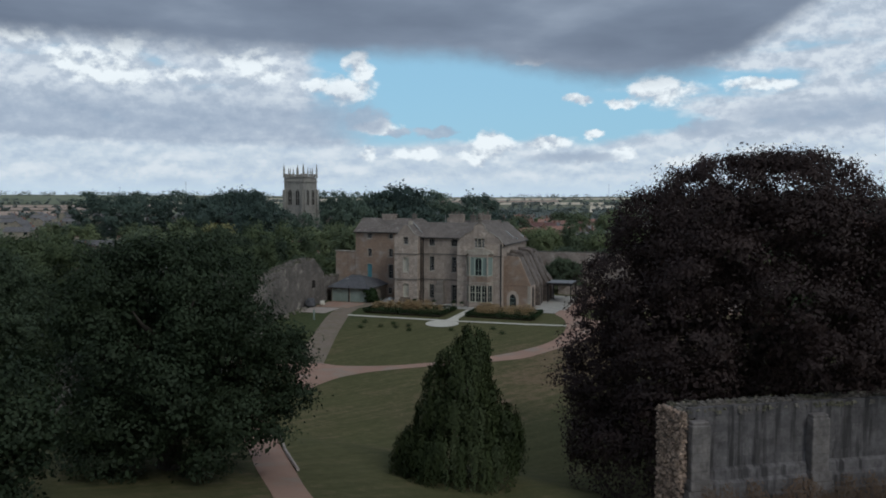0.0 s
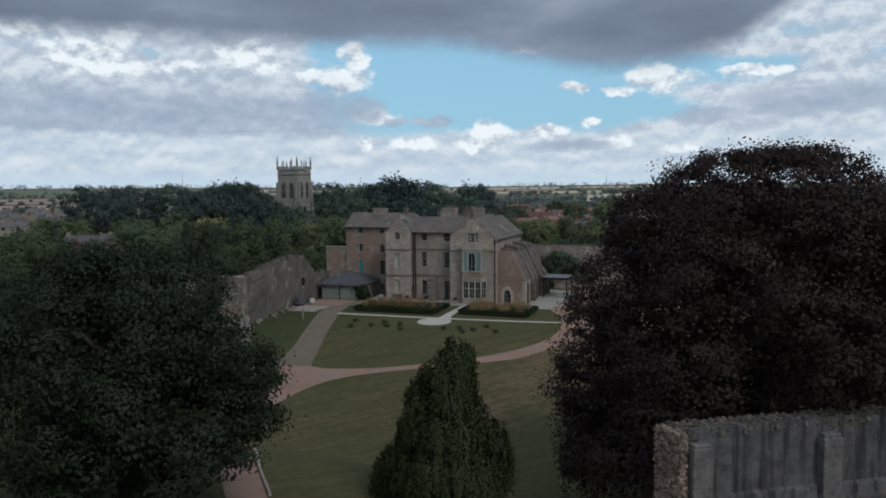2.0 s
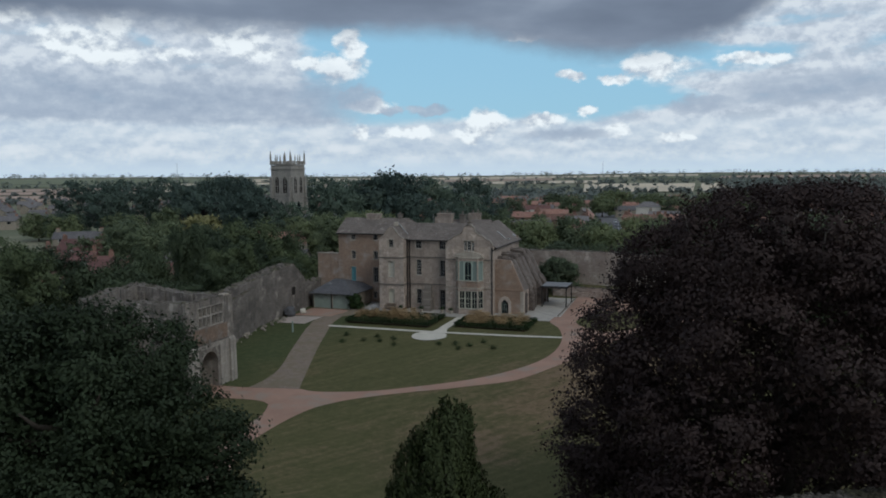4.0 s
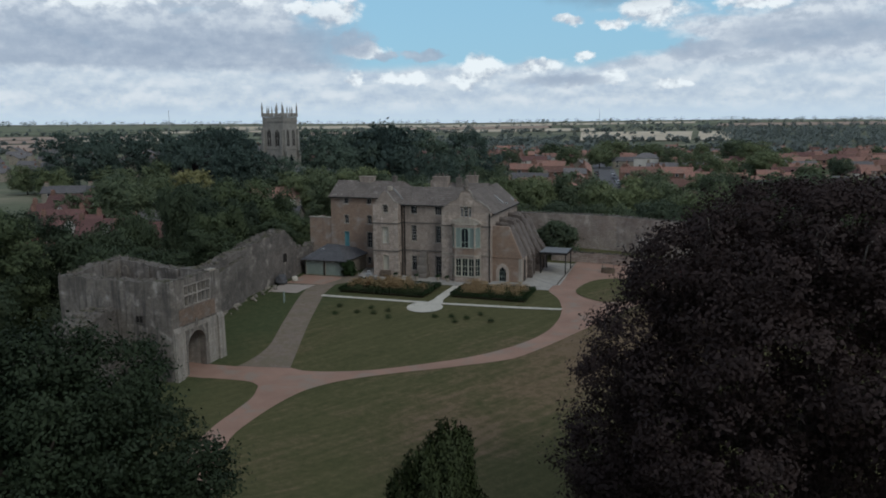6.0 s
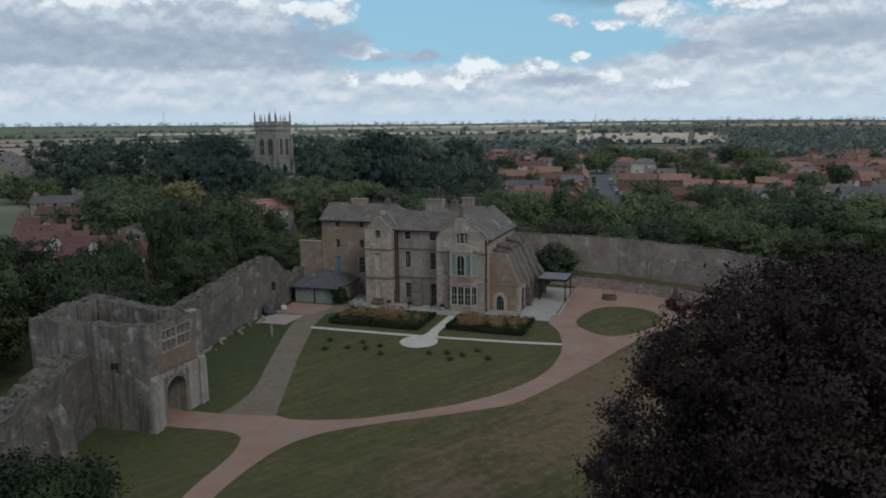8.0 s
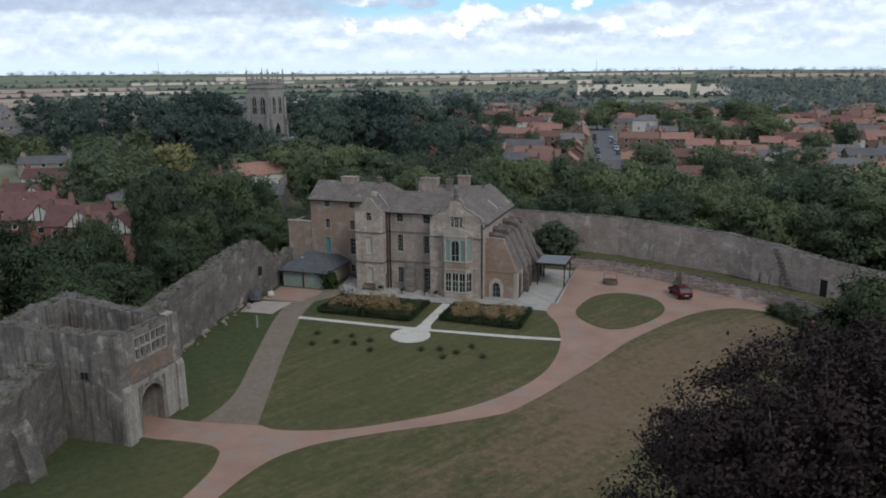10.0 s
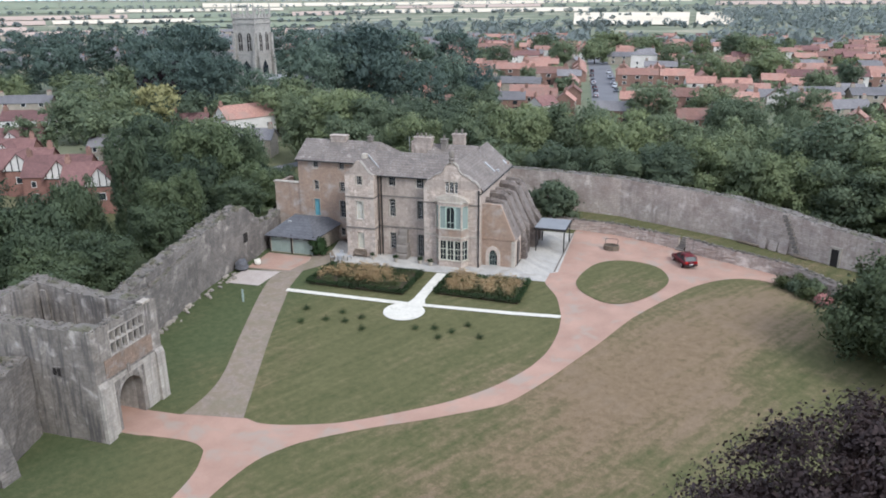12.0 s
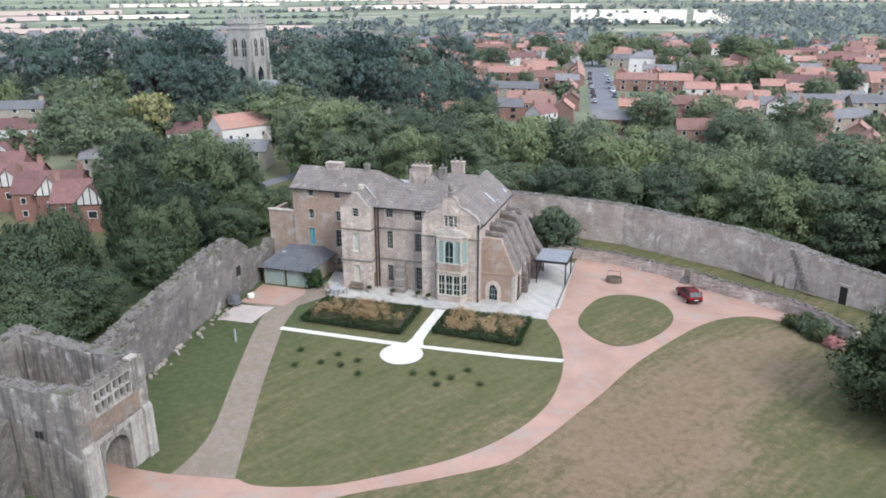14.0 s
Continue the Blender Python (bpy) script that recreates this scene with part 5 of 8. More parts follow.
# ---------------------------------------------------------------- castle walls
def rugged_wall(name, line, base, top, thick, label, seed, parent=None, cap=True, jag=0.25, step=0.5, lean=0.0, mat=None, stones=0.0, rough=0.05):
    """An old masonry wall along a line in plan: a solid with a broken top. base and top: heights at the line's points."""
    rng = random.Random(seed)
    dense, zb, zt = [], [], []
    for i in range(len(line) - 1):
        a, b = Vector(line[i]), Vector(line[i + 1])
        n = max(1, int((b - a).length / step))
        for s in range(n):
            t = s / n
            dense.append(a.lerp(b, t))
            zb.append(base[i] + (base[i + 1] - base[i]) * t)
            zt.append(top[i] + (top[i + 1] - top[i]) * t)
    dense.append(Vector(line[-1])); zb.append(base[-1]); zt.append(top[-1])
    bm = bmesh.new()
    rows = []
    for i, p in enumerate(dense):
        d = (dense[min(i + 1, len(dense) - 1)] - dense[max(i - 1, 0)]).normalized()
        n = Vector((d.y, -d.x))
        row = []
        up = 0.0
        j = rng.uniform(-jag, jag) * 0.6
        levels = 9
        for side, off in ((1, 0.0), (-1, -thick)):
            for l in range(levels + 1):
                f = l / levels
                z = zb[i] + (zt[i] + 0.6 * j + rng.uniform(-0.05, 0.05) - zb[i]) * f if l == levels else zb[i] + (zt[i] - zb[i]) * f
                o = off + side * (rng.uniform(-rough, rough) - lean * f)
                row.append(bm.verts.new((p.x + n.x * o, p.y + n.y * o, z)))
        rows.append(row)
    k = 10
    for a, b in zip(rows, rows[1:]):
        for l in range(k - 1):
            bm.faces.new((a[l], b[l], b[l + 1], a[l + 1]))
            bm.faces.new((a[k + l], a[k + l + 1], b[k + l + 1], b[k + l]))
        # top faces take the darker cap colour, offsetting sky light
        bm.faces.new((a[k - 1], b[k - 1], b[2 * k - 1], a[2 * k - 1])).material_index = 1
    for r in (rows[0], rows[-1]):
        bm.faces.new(r[:k] + r[k:][::-1])
    ob = part(name, bm, mat or M_RUIN, parent, label)
    ob.data.materials.append(M_CAP)
    if cap:
        spots = []
        for i in range(len(dense) - 1):
            d = dense[i + 1] - dense[i]
            n = Vector((d.normalized().y, -d.normalized().x))
            for _ in range(int(9 * d.length * max(1.0, thick))):
                t = rng.random()
                p = dense[i] + d * t - n * rng.uniform(0.02, thick - 0.02)
                spots.append((p.x, p.y, zt[i] + (zt[i + 1] - zt[i]) * t + rng.uniform(-0.05, 0.12)))
        rough_stones("rubble_cap", spots, stones or (0.17 if thick > 0.8 else 0.13), M_CAP, ob, seed=seed, kind="stuff")
    return ob


def wall_thing(ob, label, category="wall"):
    return tagged(ob, label, category, kind="structure")


def build_gatehouse():
    g = thing("gatehouse", (-23, -37, -1.5), "roofless medieval stone gatehouse with an arched passage and a mullioned window", "gatehouse")
    x0, x1, y0, y1, zb, zt = -29.2, -17.3, -40.9, -33.7, -2.2, 7.3
    T = 1.25
    # courtyard front with arch and window
    ay, aw, spring, crown = -37.65, 1.3, 0.95, 2.25
    bm = bmesh.new()
    wall_sheet(bm, "y", x1, y0, y1, zb, zt - 0.1, -0.7, 0, [(ay - aw, ay + aw, zb, crown), (-39.15, -35.3, 4.65, 6.65)])
    part("wall", bm, M_GATE, g)
    bm = bmesh.new()
    for i in range(8):
        a0, a1 = math.pi * i / 8, math.pi * (i + 1) / 8
        h = crown - spring
        p, q = (ay - aw * math.cos(a0), spring + h * math.sin(a0)), (ay - aw * math.cos(a1), spring + h * math.sin(a1))
        prism(bm, [p, q, (q[0], crown + 0.002), (p[0], crown + 0.002)], "x", x1 - 0.69, x1 - 0.004)
    part("arch_filling", bm, M_GATE, g)
    for i in range(10):
        a0, a1 = math.pi * (i + 0.04) / 10, math.pi * (i + 0.96) / 10
        h = crown - spring
        bm = bmesh.new()
        prism(bm, [(ay - (aw + o) * math.cos(a), spring + (h + o) * math.sin(a)) for a, o in ((a0, 0.0), (a0, 0.34), (a1, 0.34), (a1, 0.0))], "x", x1 - 0.1, x1 + 0.05)
        part("arch_stone", bm, M_GATE, g)
    boxed("door_leaf", (x1 - T - 0.15, x1 - T - 0.05, ay - aw, ay - 0.1, -1.5, 1.7), M_OLDWOOD, g, "dark timber gate leaf standing open")
    # passage walls in pale stone, the colour standing for daylight on them
    boxed("passage_wall", (x1 - 8.5, x1 - 0.75, -36.3, -35.95, zb, 3.5), M_GATEPALE, g)
    boxed("passage_wall", (x1 - 8.5, x1 - 0.75, -39.35, -39.0, zb, 3.5), M_GATEPALE, g)
    # window: mullions and transom, tracery of stone
    bm = bmesh.new()
    wy0, wy1, wz0, wz1 = -39.15, -35.3, 4.65, 6.65
    lights = []
    for k in range(6):
        for z0, z1 in ((wz0 + 0.1, (wz0 + wz1) / 2 - 0.02), ((wz0 + wz1) / 2 + 0.1, wz1 - 0.1)):
            y = wy0 + (wy1 - wy0) * k / 6
            lights.append((y + (0.08 if k % 3 == 0 else 0.035), y + (wy1 - wy0) / 6 - (0.08 if k % 3 == 2 else 0.035), z0, z1))
    wall_sheet(bm, "y", x1, wy0, wy1, wz0, wz1, -0.3, 0.03, lights)
    part("mullioned_window", bm, M_GATEPALE, g, "pale stone mullions and transom, unglazed")
    bm = bmesh.new()
    wall_sheet(bm, "y", x1, y0 + 0.9, y1 - 0.9, zb, 3.02, 0.004, 0.07, [(ay - aw - 0.34, ay + aw + 0.34, zb, crown + 0.34)])
    part("lower_facing", bm, M_GATEPALE, g, "paler smooth stone facing of the lower front")
    boxed("string_course", (x1 - 0.02, x1 + 0.1, y0 + 0.9, y1 - 0.9, 3.02, 3.14), M_GATE, g)
    boxed("brick_panel", (x1 - 0.01, x1 + 0.03, -39.9, -34.7, 3.15, 4.60), M_BRICKPATCH, g, "patch of orange-brown brick under the window")
    boxed("shield_stone", (x1, x1 + 0.14, -37.8, -37.5, 2.7, 3.4), M_GATE, g)
    # buttress strips at the corners
    for a, b in ((y0, y0 + 0.9), (y1 - 0.9, y1)):
        bm = bmesh.new()
        prism(bm, [(x1, zb), (x1 + 0.34, zb), (x1 + 0.26, 2.7), (x1 + 0.08, 3.1), (x1, 3.1)], "y", a, b)
        part("buttress", bm, M_GATEPALE, g)
    # the other three walls, with broken tops
    rugged_wall("wall", [(x1 - 0.02, y0), (-21, y0 - 0.1), (-25, y0 - 0.15), (x0, y0 - 0.3)][::-1], [zb] * 4, [7.35, 7.2, 7.2, 7.35], T, "", 11, g, mat=M_GATE, stones=0.085)
    rugged_wall("wall", [(x1 - 0.02, y1), (-23.0, y1 + 0.1), (-26.5, y1 + 0.15), (x0, y1 + 0.5)], [zb] * 4, [7.25, 7.15, 7.6, 7.8], T, "", 12, g, mat=M_GATE, stones=0.085)
    rugged_wall("wall", [(x0, y0 + 0.9), (x0 - 0.15, -37.2), (x0, y1 - 0.7)][::-1], [zb] * 3, [7.7, 7.7, 7.4], T, "", 13, g, mat=M_GATE, stones=0.085)
    rc = random.Random(14)
    rough_stones("rubble_cap", [(rc.uniform(x1 - 0.62, x1 - 0.06), rc.uniform(y0, y1), zt - 0.08 + rc.uniform(-0.03, 0.06)) for _ in range(190)], 0.11, M_CAP, g, "", 15, 0.6, "stuff")
    boxed("coping_stone", (x1 - 0.55, x1 + 0.03, -35.2, -34.3, zt - 0.1, zt + 0.08), M_TRIM, g, "pale loose coping stone")
    # small two-light window and slits in the flank; black plates stand for their dark
    boxed("small_window", (-21.0, -20.1, y0 - 0.19, y0 - 0.06, 3.5, 4.25), M_GATE, g)
    for x in (-20.88, -20.5):
        boxed("light_opening", (x, x + 0.28, y0 - 0.25, y0 - 0.2, 3.6, 4.15), M_BLACK, g, "black plate for a dark window light")
    boxed("inner_floor", (x0 + 0.5, x1 - T, y0 + 0.6, y1 - 0.6, 3.6, 3.9), M_CAP, g)
    for x in (-27.4, -24.8, -21.5):
        bm = bmesh.new()
        box(bm, x, x + 0.5, y1 - T - 0.12, y1 - T + 0.05, 4.0, 7.2)
        part("inner_shaft", bm, M_GATE, g)
    return g


build_gatehouse()


def build_curtain_walls():
    # west wall from the gatehouse to the garage
    w = rugged_wall("wall_west", [(-24.6, -33.0), (-25.6, -27.0), (-26.2, -20.5), (-26.5, -14.0)], [-2.0, -1.9, -1.6, -1.2], [3.9, 4.4, 5.3, 5.9], 1.5, "", 21, jag=0.4)
    wall_thing(w, "ruined grey castle wall climbing from gatehouse to garage")
    l = rugged_wall("wall_walk", [(-24.05, -33.0), (-25.05, -27.0), (-25.65, -20.5), (-25.9, -16.5)], [-2.0, -1.9, -1.6, -1.3], [3.0, 3.5, 4.35, 5.0], 0.53, "", 22, jag=0.12, stones=0.09)
    wall_thing(l, "worn ledge of a wall walk along the court side of the castle wall")
    e = rugged_wall("wall_west_end", [(-26.5, -14.0), (-26.6, -9.0), (-26.6, -6.0), (-26.5, -3.2)], [-1.2, -0.6, -0.5, -0.5], [5.9, 6.6, 6.7, 4.4], 2.0, "", 23, jag=0.6)
    wall_thing(e, "broken high end of the west castle wall beside the garage")
    n = rugged_wall("wall_north_west", [(-26.8, -3.0), (-27.4, 2.5), (-28.7, 5.6)], [-0.3] * 3, [3.9, 3.3, 3.2], 1.2, "", 24)
    wall_thing(n, "low broken wall behind the garage")
    # a solid black block stands in for the shade of a niche
    bm = bmesh.new()
    box(bm, -26.8, -26.52, -6.6, -5.8, 2.5, 3.6)
    tagged(part("wall_niche", bm, M_BLACK), "black block standing for a dark square window niche in the castle wall", "niche", kind="structure")
    # south-west stub by the gatehouse
    s = rugged_wall("wall_south_west", [(-21.6, -49.5), (-21.6, -46.5), (-22.3, -43.6), (-22.9, -41.2)], [-2.4] * 4, [3.4, 4.3, 4.7, 4.7], 2.6, "", 25, jag=0.5, lean=0.02)
    wall_thing(s, "thick broken wall stub with rubble on top, south of the gatehouse")
    s2 = rugged_wall("wall_south_west_low", [(-20.2, -57.0), (-20.9, -53.0), (-21.6, -49.6)], [-2.4] * 3, [1.6, 2.6, 3.4], 2.0, "", 28, jag=0.5)
    wall_thing(s2, "crumbled lower run of the south-west castle wall")
    bt = bmesh.new()
    prism(bt, [(-22.4, -2.4), (-20.3, -2.4), (-20.5, -0.9), (-21.2, 1.6), (-22.1, 2.8)], "y", -47.3, -45.8)
    tagged(part("wall_buttress", bt, M_RUIN), "leaning stone buttress of the broken wall", "buttress", kind="structure")
    # great north-east wall round the terrace
    ne = rugged_wall("wall_north_east", [(-9, 25.6), (-1.0, 24.8), (6.2, 23.2), (13.5, 21.8), (20.8, 18.5), (27.4, 15.4), (33.2, 11.5), (33.9, 11.0)], [-0.5, 0.8] + [1.1] * 6, [6.2, 6.3, 6.45, 6.5, 6.4, 6.35, 6.0, 5.85], 1.6, "", 26, mat=M_CURTAIN, jag=0.08, stones=0.085, rough=0.025)
    wall_thing(ne, "tall weathered curtain wall of pale grey stone around the terrace")
    ne2 = rugged_wall("wall_east", [(33.9, 11.0), (38.3, 8.0), (41.1, 6.2), (47.5, 0.0), (54, -8)], [1.1, 1.1, 1.1, 0.6, 0.0], [5.85, 5.3, 5.1, 5.0, 4.8], 1.5, "", 27, mat=M_CURTAIN, jag=0.1, stones=0.085, rough=0.025)
    wall_thing(ne2, "lower run of curtain wall with a doorway, east of the terrace")
    # stair scar in the wall
    d = Vector((4.4, -3.0, 0)).normalized()
    nrm = Vector((-d.y, d.x, 0)) * -1
    for i in range(9):
        c = Vector((33.1, 11.55, 0)) + d * (0.22 * i - 0.2) + nrm * 0.06
        bm = bmesh.new()
        box(bm, -0.3, 0.3, -0.3, 0.2, 0, 0.34)
        ob = part("stair_stone", bm, M_DARKTRIM, ne2)
        ob.matrix_basis = Matrix.Translation((c.x, c.y, 5.5 - 0.47 * i)) @ Matrix.Rotation(math.atan2(d.y, d.x), 4, "Z")
    # doorway of the east wall; a black plate stands for the dark inside
    c = Vector((37.9, 8.28, 0))
    turn = Matrix.Translation((c.x, c.y, 1.3)) @ Matrix.Rotation(math.atan2(d.y, d.x) - 0.03, 4, "Z")
    door = tagged(new("door_1"), "dark doorway with a pale stone surround in the curtain wall", "doorway", kind="structure")
    for nm, dims, mat in (("opening", (-0.42, 0.42, -0.16, -0.06, 0, 1.95), M_BLACK), ("jamb", (-0.62, -0.42, -0.2, 0.1, 0, 1.95), M_TRIM), ("jamb", (0.42, 0.62, -0.2, 0.1, 0, 1.95), M_TRIM), ("lintel", (-0.68, 0.68, -0.2, 0.1, 1.95, 2.2), M_TRIM)):
        boxed(nm, dims, mat, door)
    door.matrix_basis = turn
    # retaining walls of the terrace
    r1 = rugged_wall("retaining_wall", [(4.4, 18.4), (8.5, 18.0), (13.4, 17.2), (17.7, 15.4), (21.4, 13.4)], [-0.3] * 5, [1.4, 1.45, 1.5, 1.5, 1.55], 0.5, "", 31, jag=0.06, mat=M_CURTAIN)
    wall_thing(r1, "low stone retaining wall along the gravel court")
    r2 = rugged_wall("retaining_wall_east", [(22.3, 12.9), (24.7, 11.1), (28.5, 9.2), (32.5, 7.1), (35.1, 4.4), (38.1, 0.6)], [-0.3] * 6, [1.75, 1.7, 1.65, 1.6, 1.6, 1.5], 0.5, "", 32, jag=0.06, mat=M_CURTAIN)
    wall_thing(r2, "low stone retaining wall with pale capping beside the parked car")
    st = thing("terrace_steps", (21.85, 13.4, 0), "short stone steps up to the grass terrace", "steps")
    for i in range(7):
        bm = bmesh.new()
        box(bm, -0.5, 0.5, 0.28 * i, 0.28 * (i + 1) + 0.02, 0.0, 0.19 * (i + 1))
        # dark trim colour here stands for the shade in the wall gap
        ob = part("step", bm, M_DARKTRIM, st)
        ob.matrix_parent_inverse = Matrix.Identity(4)
        ob.matrix_basis = Matrix.Rotation(-0.45, 4, "Z") @ Matrix.Translation((0, -0.6, 0))


build_curtain_walls()


def build_ruin():
    """The ruined block close by: ashlar face with pilasters and plinth, rubble core at its broken end."""
    a, b = Vector((27.4, -71.1)), Vector((38.6, -64.3))
    d = (b - a).normalized()
    n = Vector((-d.y, d.x))
    length = (b - a).length
    base, top, T = -0.6, 6.95, 1.4
    root = tagged(new("ruined_wall"), "high fragment of ruined castle wall with ashlar face and rubble core", "ruin")
    prismed("core", [(0.14, 0.12), (length, 0.12), (length, T), (-0.36, T)], "z", base, top - 0.12, M_RUBBLE, root)
    rng = random.Random(5)
    # ashlar courses of separate blocks on the face that looks to the motte
    shared = {}
    z, row = 1.1, 0
    while z < top - 0.25:
        hgt = 0.34 if row % 3 else 0.42
        x = 0.25 + (0.0 if row % 2 else 0.32)
        while x < length - 0.1:
            w = rng.choice((0.55, 0.7, 0.85))
            w = min(w, length - x)
            key = (round(w, 2), hgt)
            if key not in shared:
                bm = bmesh.new()
                box(bm, 0, w - 0.006, 0, 0.2, 0, hgt - 0.006)
                me = bpy.data.meshes.new("ashlar_block")
                bmesh.ops.recalc_face_normals(bm, faces=bm.faces[:])
                bm.to_mesh(me)
                bm.free()
                me.materials.append(M_ASHLAR)
                shared[key] = me
            ob = new("ashlar_block", shared[key])
            ob.parent = root
            ob.location = (x, rng.uniform(-0.012, 0.012), z)
            x += w
        z += hgt
        row += 1
    for x0 in (0.22, 5.9, 10.6):
        for dims in ((x0, x0 + 0.85, -0.42, 0.05, 4.0, 6.35), (x0 - 0.07, x0 + 0.94, -0.55, 0.05, 3.6, 4.02), (x0 + 0.04, x0 + 0.8, -0.36, 0.03, 6.33, 6.5)):
            boxed("pilaster", dims, M_PILASTER, root, bevel=0.03)
        bm = bmesh.new()
        prism(bm, [(-0.7, 2.5), (0.05, 2.5), (0.05, 3.61), (-0.52, 3.61)], "x", x0 - 0.16, x0 + 1.02)
        part("pilaster_base", bm, M_PILASTER, root)
    bm = bmesh.new()
    prism(bm, [(-0.5, 0.8), (0.05, 0.8), (0.05, 4.4), (-0.06, 4.4), (-0.17, 4.28), (-0.2, 3.92), (-0.38, 3.8), (-0.42, 3.3), (-0.5, 3.2)], "x", 0.9, length)
    part("plinth", bm, M_ASHLAR, root)
    spots = [(rng.uniform(-0.12, 0.16) - 0.36 * f, -0.1 + (T + 0.1) * f, rng.uniform(base, top - 0.1)) for f in [rng.random() for _ in range(5600)]]
    spots += [(rng.uniform(-0.15, 0.1) - 0.25 * rng.random() * max(0, 3 - z0) / 3, rng.uniform(-0.6, T + 0.1), z0) for z0 in [rng.uniform(base, 3.0) for _ in range(500)]]
    rough_stones("rubble_core", spots, 0.062, M_CORE, root, "exposed rubble core of the broken end", 6, 0.8, "stuff")
    caps = [(rng.uniform(0.0, length), rng.uniform(0.0, T), top - 0.14 + rng.uniform(-0.05, 0.12)) for _ in range(1100)]
    rough_stones("rubble_cap", caps, 0.1, M_CAP, root, "", 7, 0.6, "stuff")
    low = [(rng.uniform(0.4, length), rng.uniform(-0.62, -0.42), rng.uniform(0.6, 2.7)) for _ in range(900)]
    rough_stones("lower_rubble", low, 0.13, M_RUBBLE, root, "", 8, 0.7, "stuff")
    boxed("footing", (-0.3, length, -0.5, T, base, 0.85), M_RUBBLE, root)
    root.matrix_basis = Matrix(((d.x, n.x, 0, a.x), (d.y, n.y, 0, a.y), (0, 0, 1, 0), (0, 0, 0, 1)))
    return root


M_ASHLAR = surface("grey_ashlar", (0.20, 0.184, 0.182), (0.085, 0.077, 0.077), grain=3.4, coarse=0.9, bump=0.5, streak=0.85, streak_col=(0.035, 0.032, 0.032), streak_size=1.0, streak_all=True, random_tint=0.13, depth=0.05, stain=((0.065, 0.058, 0.057), 1.6, 0.5))
M_PILASTER = surface("pale_weathered_pilaster", (0.30, 0.27, 0.255), (0.13, 0.115, 0.108), grain=3.6, coarse=1.0, bump=0.5, depth=0.04, streak=0.5, streak_col=(0.085, 0.075, 0.07), blocks=(0.6, 0.4, 0.02), block_mix=0.6, stain=((0.10, 0.088, 0.08), 1.3, 0.5))
build_ruin()

# ---------------------------------------------------------------- trees
def leaf_mesh(name, pts, out, size, material, parent, label="", seed=0, slim=0.6, droop=0.0, corners=4):
    """A crown: one folded leaf spray at each place, turned at random but leaning outwards."""
    rng = np.random.default_rng(seed)
    n = len(pts)
    nrm = out + rng.normal(0, 0.75, (n, 3))
    nrm /= np.linalg.norm(nrm, axis=1, keepdims=True) + 1e-9
    nrm *= np.where((nrm * out).sum(1, keepdims=True) < 0, -1, 1)
    a = np.cross(nrm, rng.normal(0, 1, (n, 3)))
    if droop:
        a = a * (1 - droop) + np.array([0, 0, -1.0]) * droop
    a /= np.linalg.norm(a, axis=1, keepdims=True) + 1e-9
    b = np.cross(nrm, a)
    s = (size * rng.uniform(0.6, 1.3, n))[:, None]
    v = np.stack([pts - a * s, pts - b * s * slim + nrm * s * 0.22, pts + a * s, pts + b * s * slim + nrm * s * 0.22], 1).reshape(-1, 3)
    me = bpy.data.meshes.new(name)
    if corners == 3:
        v = v.reshape(-1, 4, 3)[:, (0, 1, 3)].reshape(-1, 3)
    me.vertices.add(corners * n)
    me.vertices.foreach_set("co", v.astype(np.float32).ravel())
    me.loops.add(corners * n)
    me.loops.foreach_set("vertex_index", np.arange(corners * n, dtype=np.int32))
    me.polygons.add(n)
    me.polygons.foreach_set("loop_start", np.arange(0, corners * n, corners, dtype=np.int32))
    me.update(calc_edges=True)
    me.polygons.foreach_set("use_smooth", [True] * n)
    soft = out / (np.linalg.norm(out, axis=1, keepdims=True) + 1e-9) * 0.82 + nrm * 0.18
    soft /= np.linalg.norm(soft, axis=1, keepdims=True) + 1e-9
    me.normals_split_custom_set_from_vertices(np.repeat(soft, corners, 0).astype(np.float32))
    return link_mesh(name, me, material, parent, label)


def crown_points(lobes, clumps, per, spread, seed, shell=(0.72, 1.04), floor=None):
    """Places for leaf sprays: clumps on the outside of a heap of lobes (x, y, z, rx, ry, rz)."""
    rng = np.random.default_rng(seed)
    L = np.array(lobes, float)
    area = L[:, 3] * L[:, 5]
    pick = rng.choice(len(L), clumps * 3, p=area / area.sum())
    u = rng.normal(0, 1, (len(pick), 3))
    u /= np.linalg.norm(u, axis=1, keepdims=True)
    c = L[pick, :3] + u * L[pick, 3:] * rng.uniform(*shell, (len(pick), 1))
    deep = np.zeros(len(c), bool)
    for l in L:
        deep |= (((c - l[:3]) / l[3:]) ** 2).sum(1) < 0.42
    if floor is not None:
        deep |= c[:, 2] < floor
    keep = np.where(~deep)[0][:clumps]
    c, u = c[keep], u[keep]
    off = rng.normal(0, 1, (len(c), per, 3)) * spread * rng.uniform(0.6, 1.25, (len(c), 1, 1)) * np.array([1, 1, 0.62])
    p = (c[:, None] + off).reshape(-1, 3)
    near = off / (np.linalg.norm(off, axis=2, keepdims=True) + 1e-9)
    o = np.repeat(u, per, 0) * 0.65 + np.array([0, 0, 0.45]) + near.reshape(-1, 3) * 0.65
    return p, o


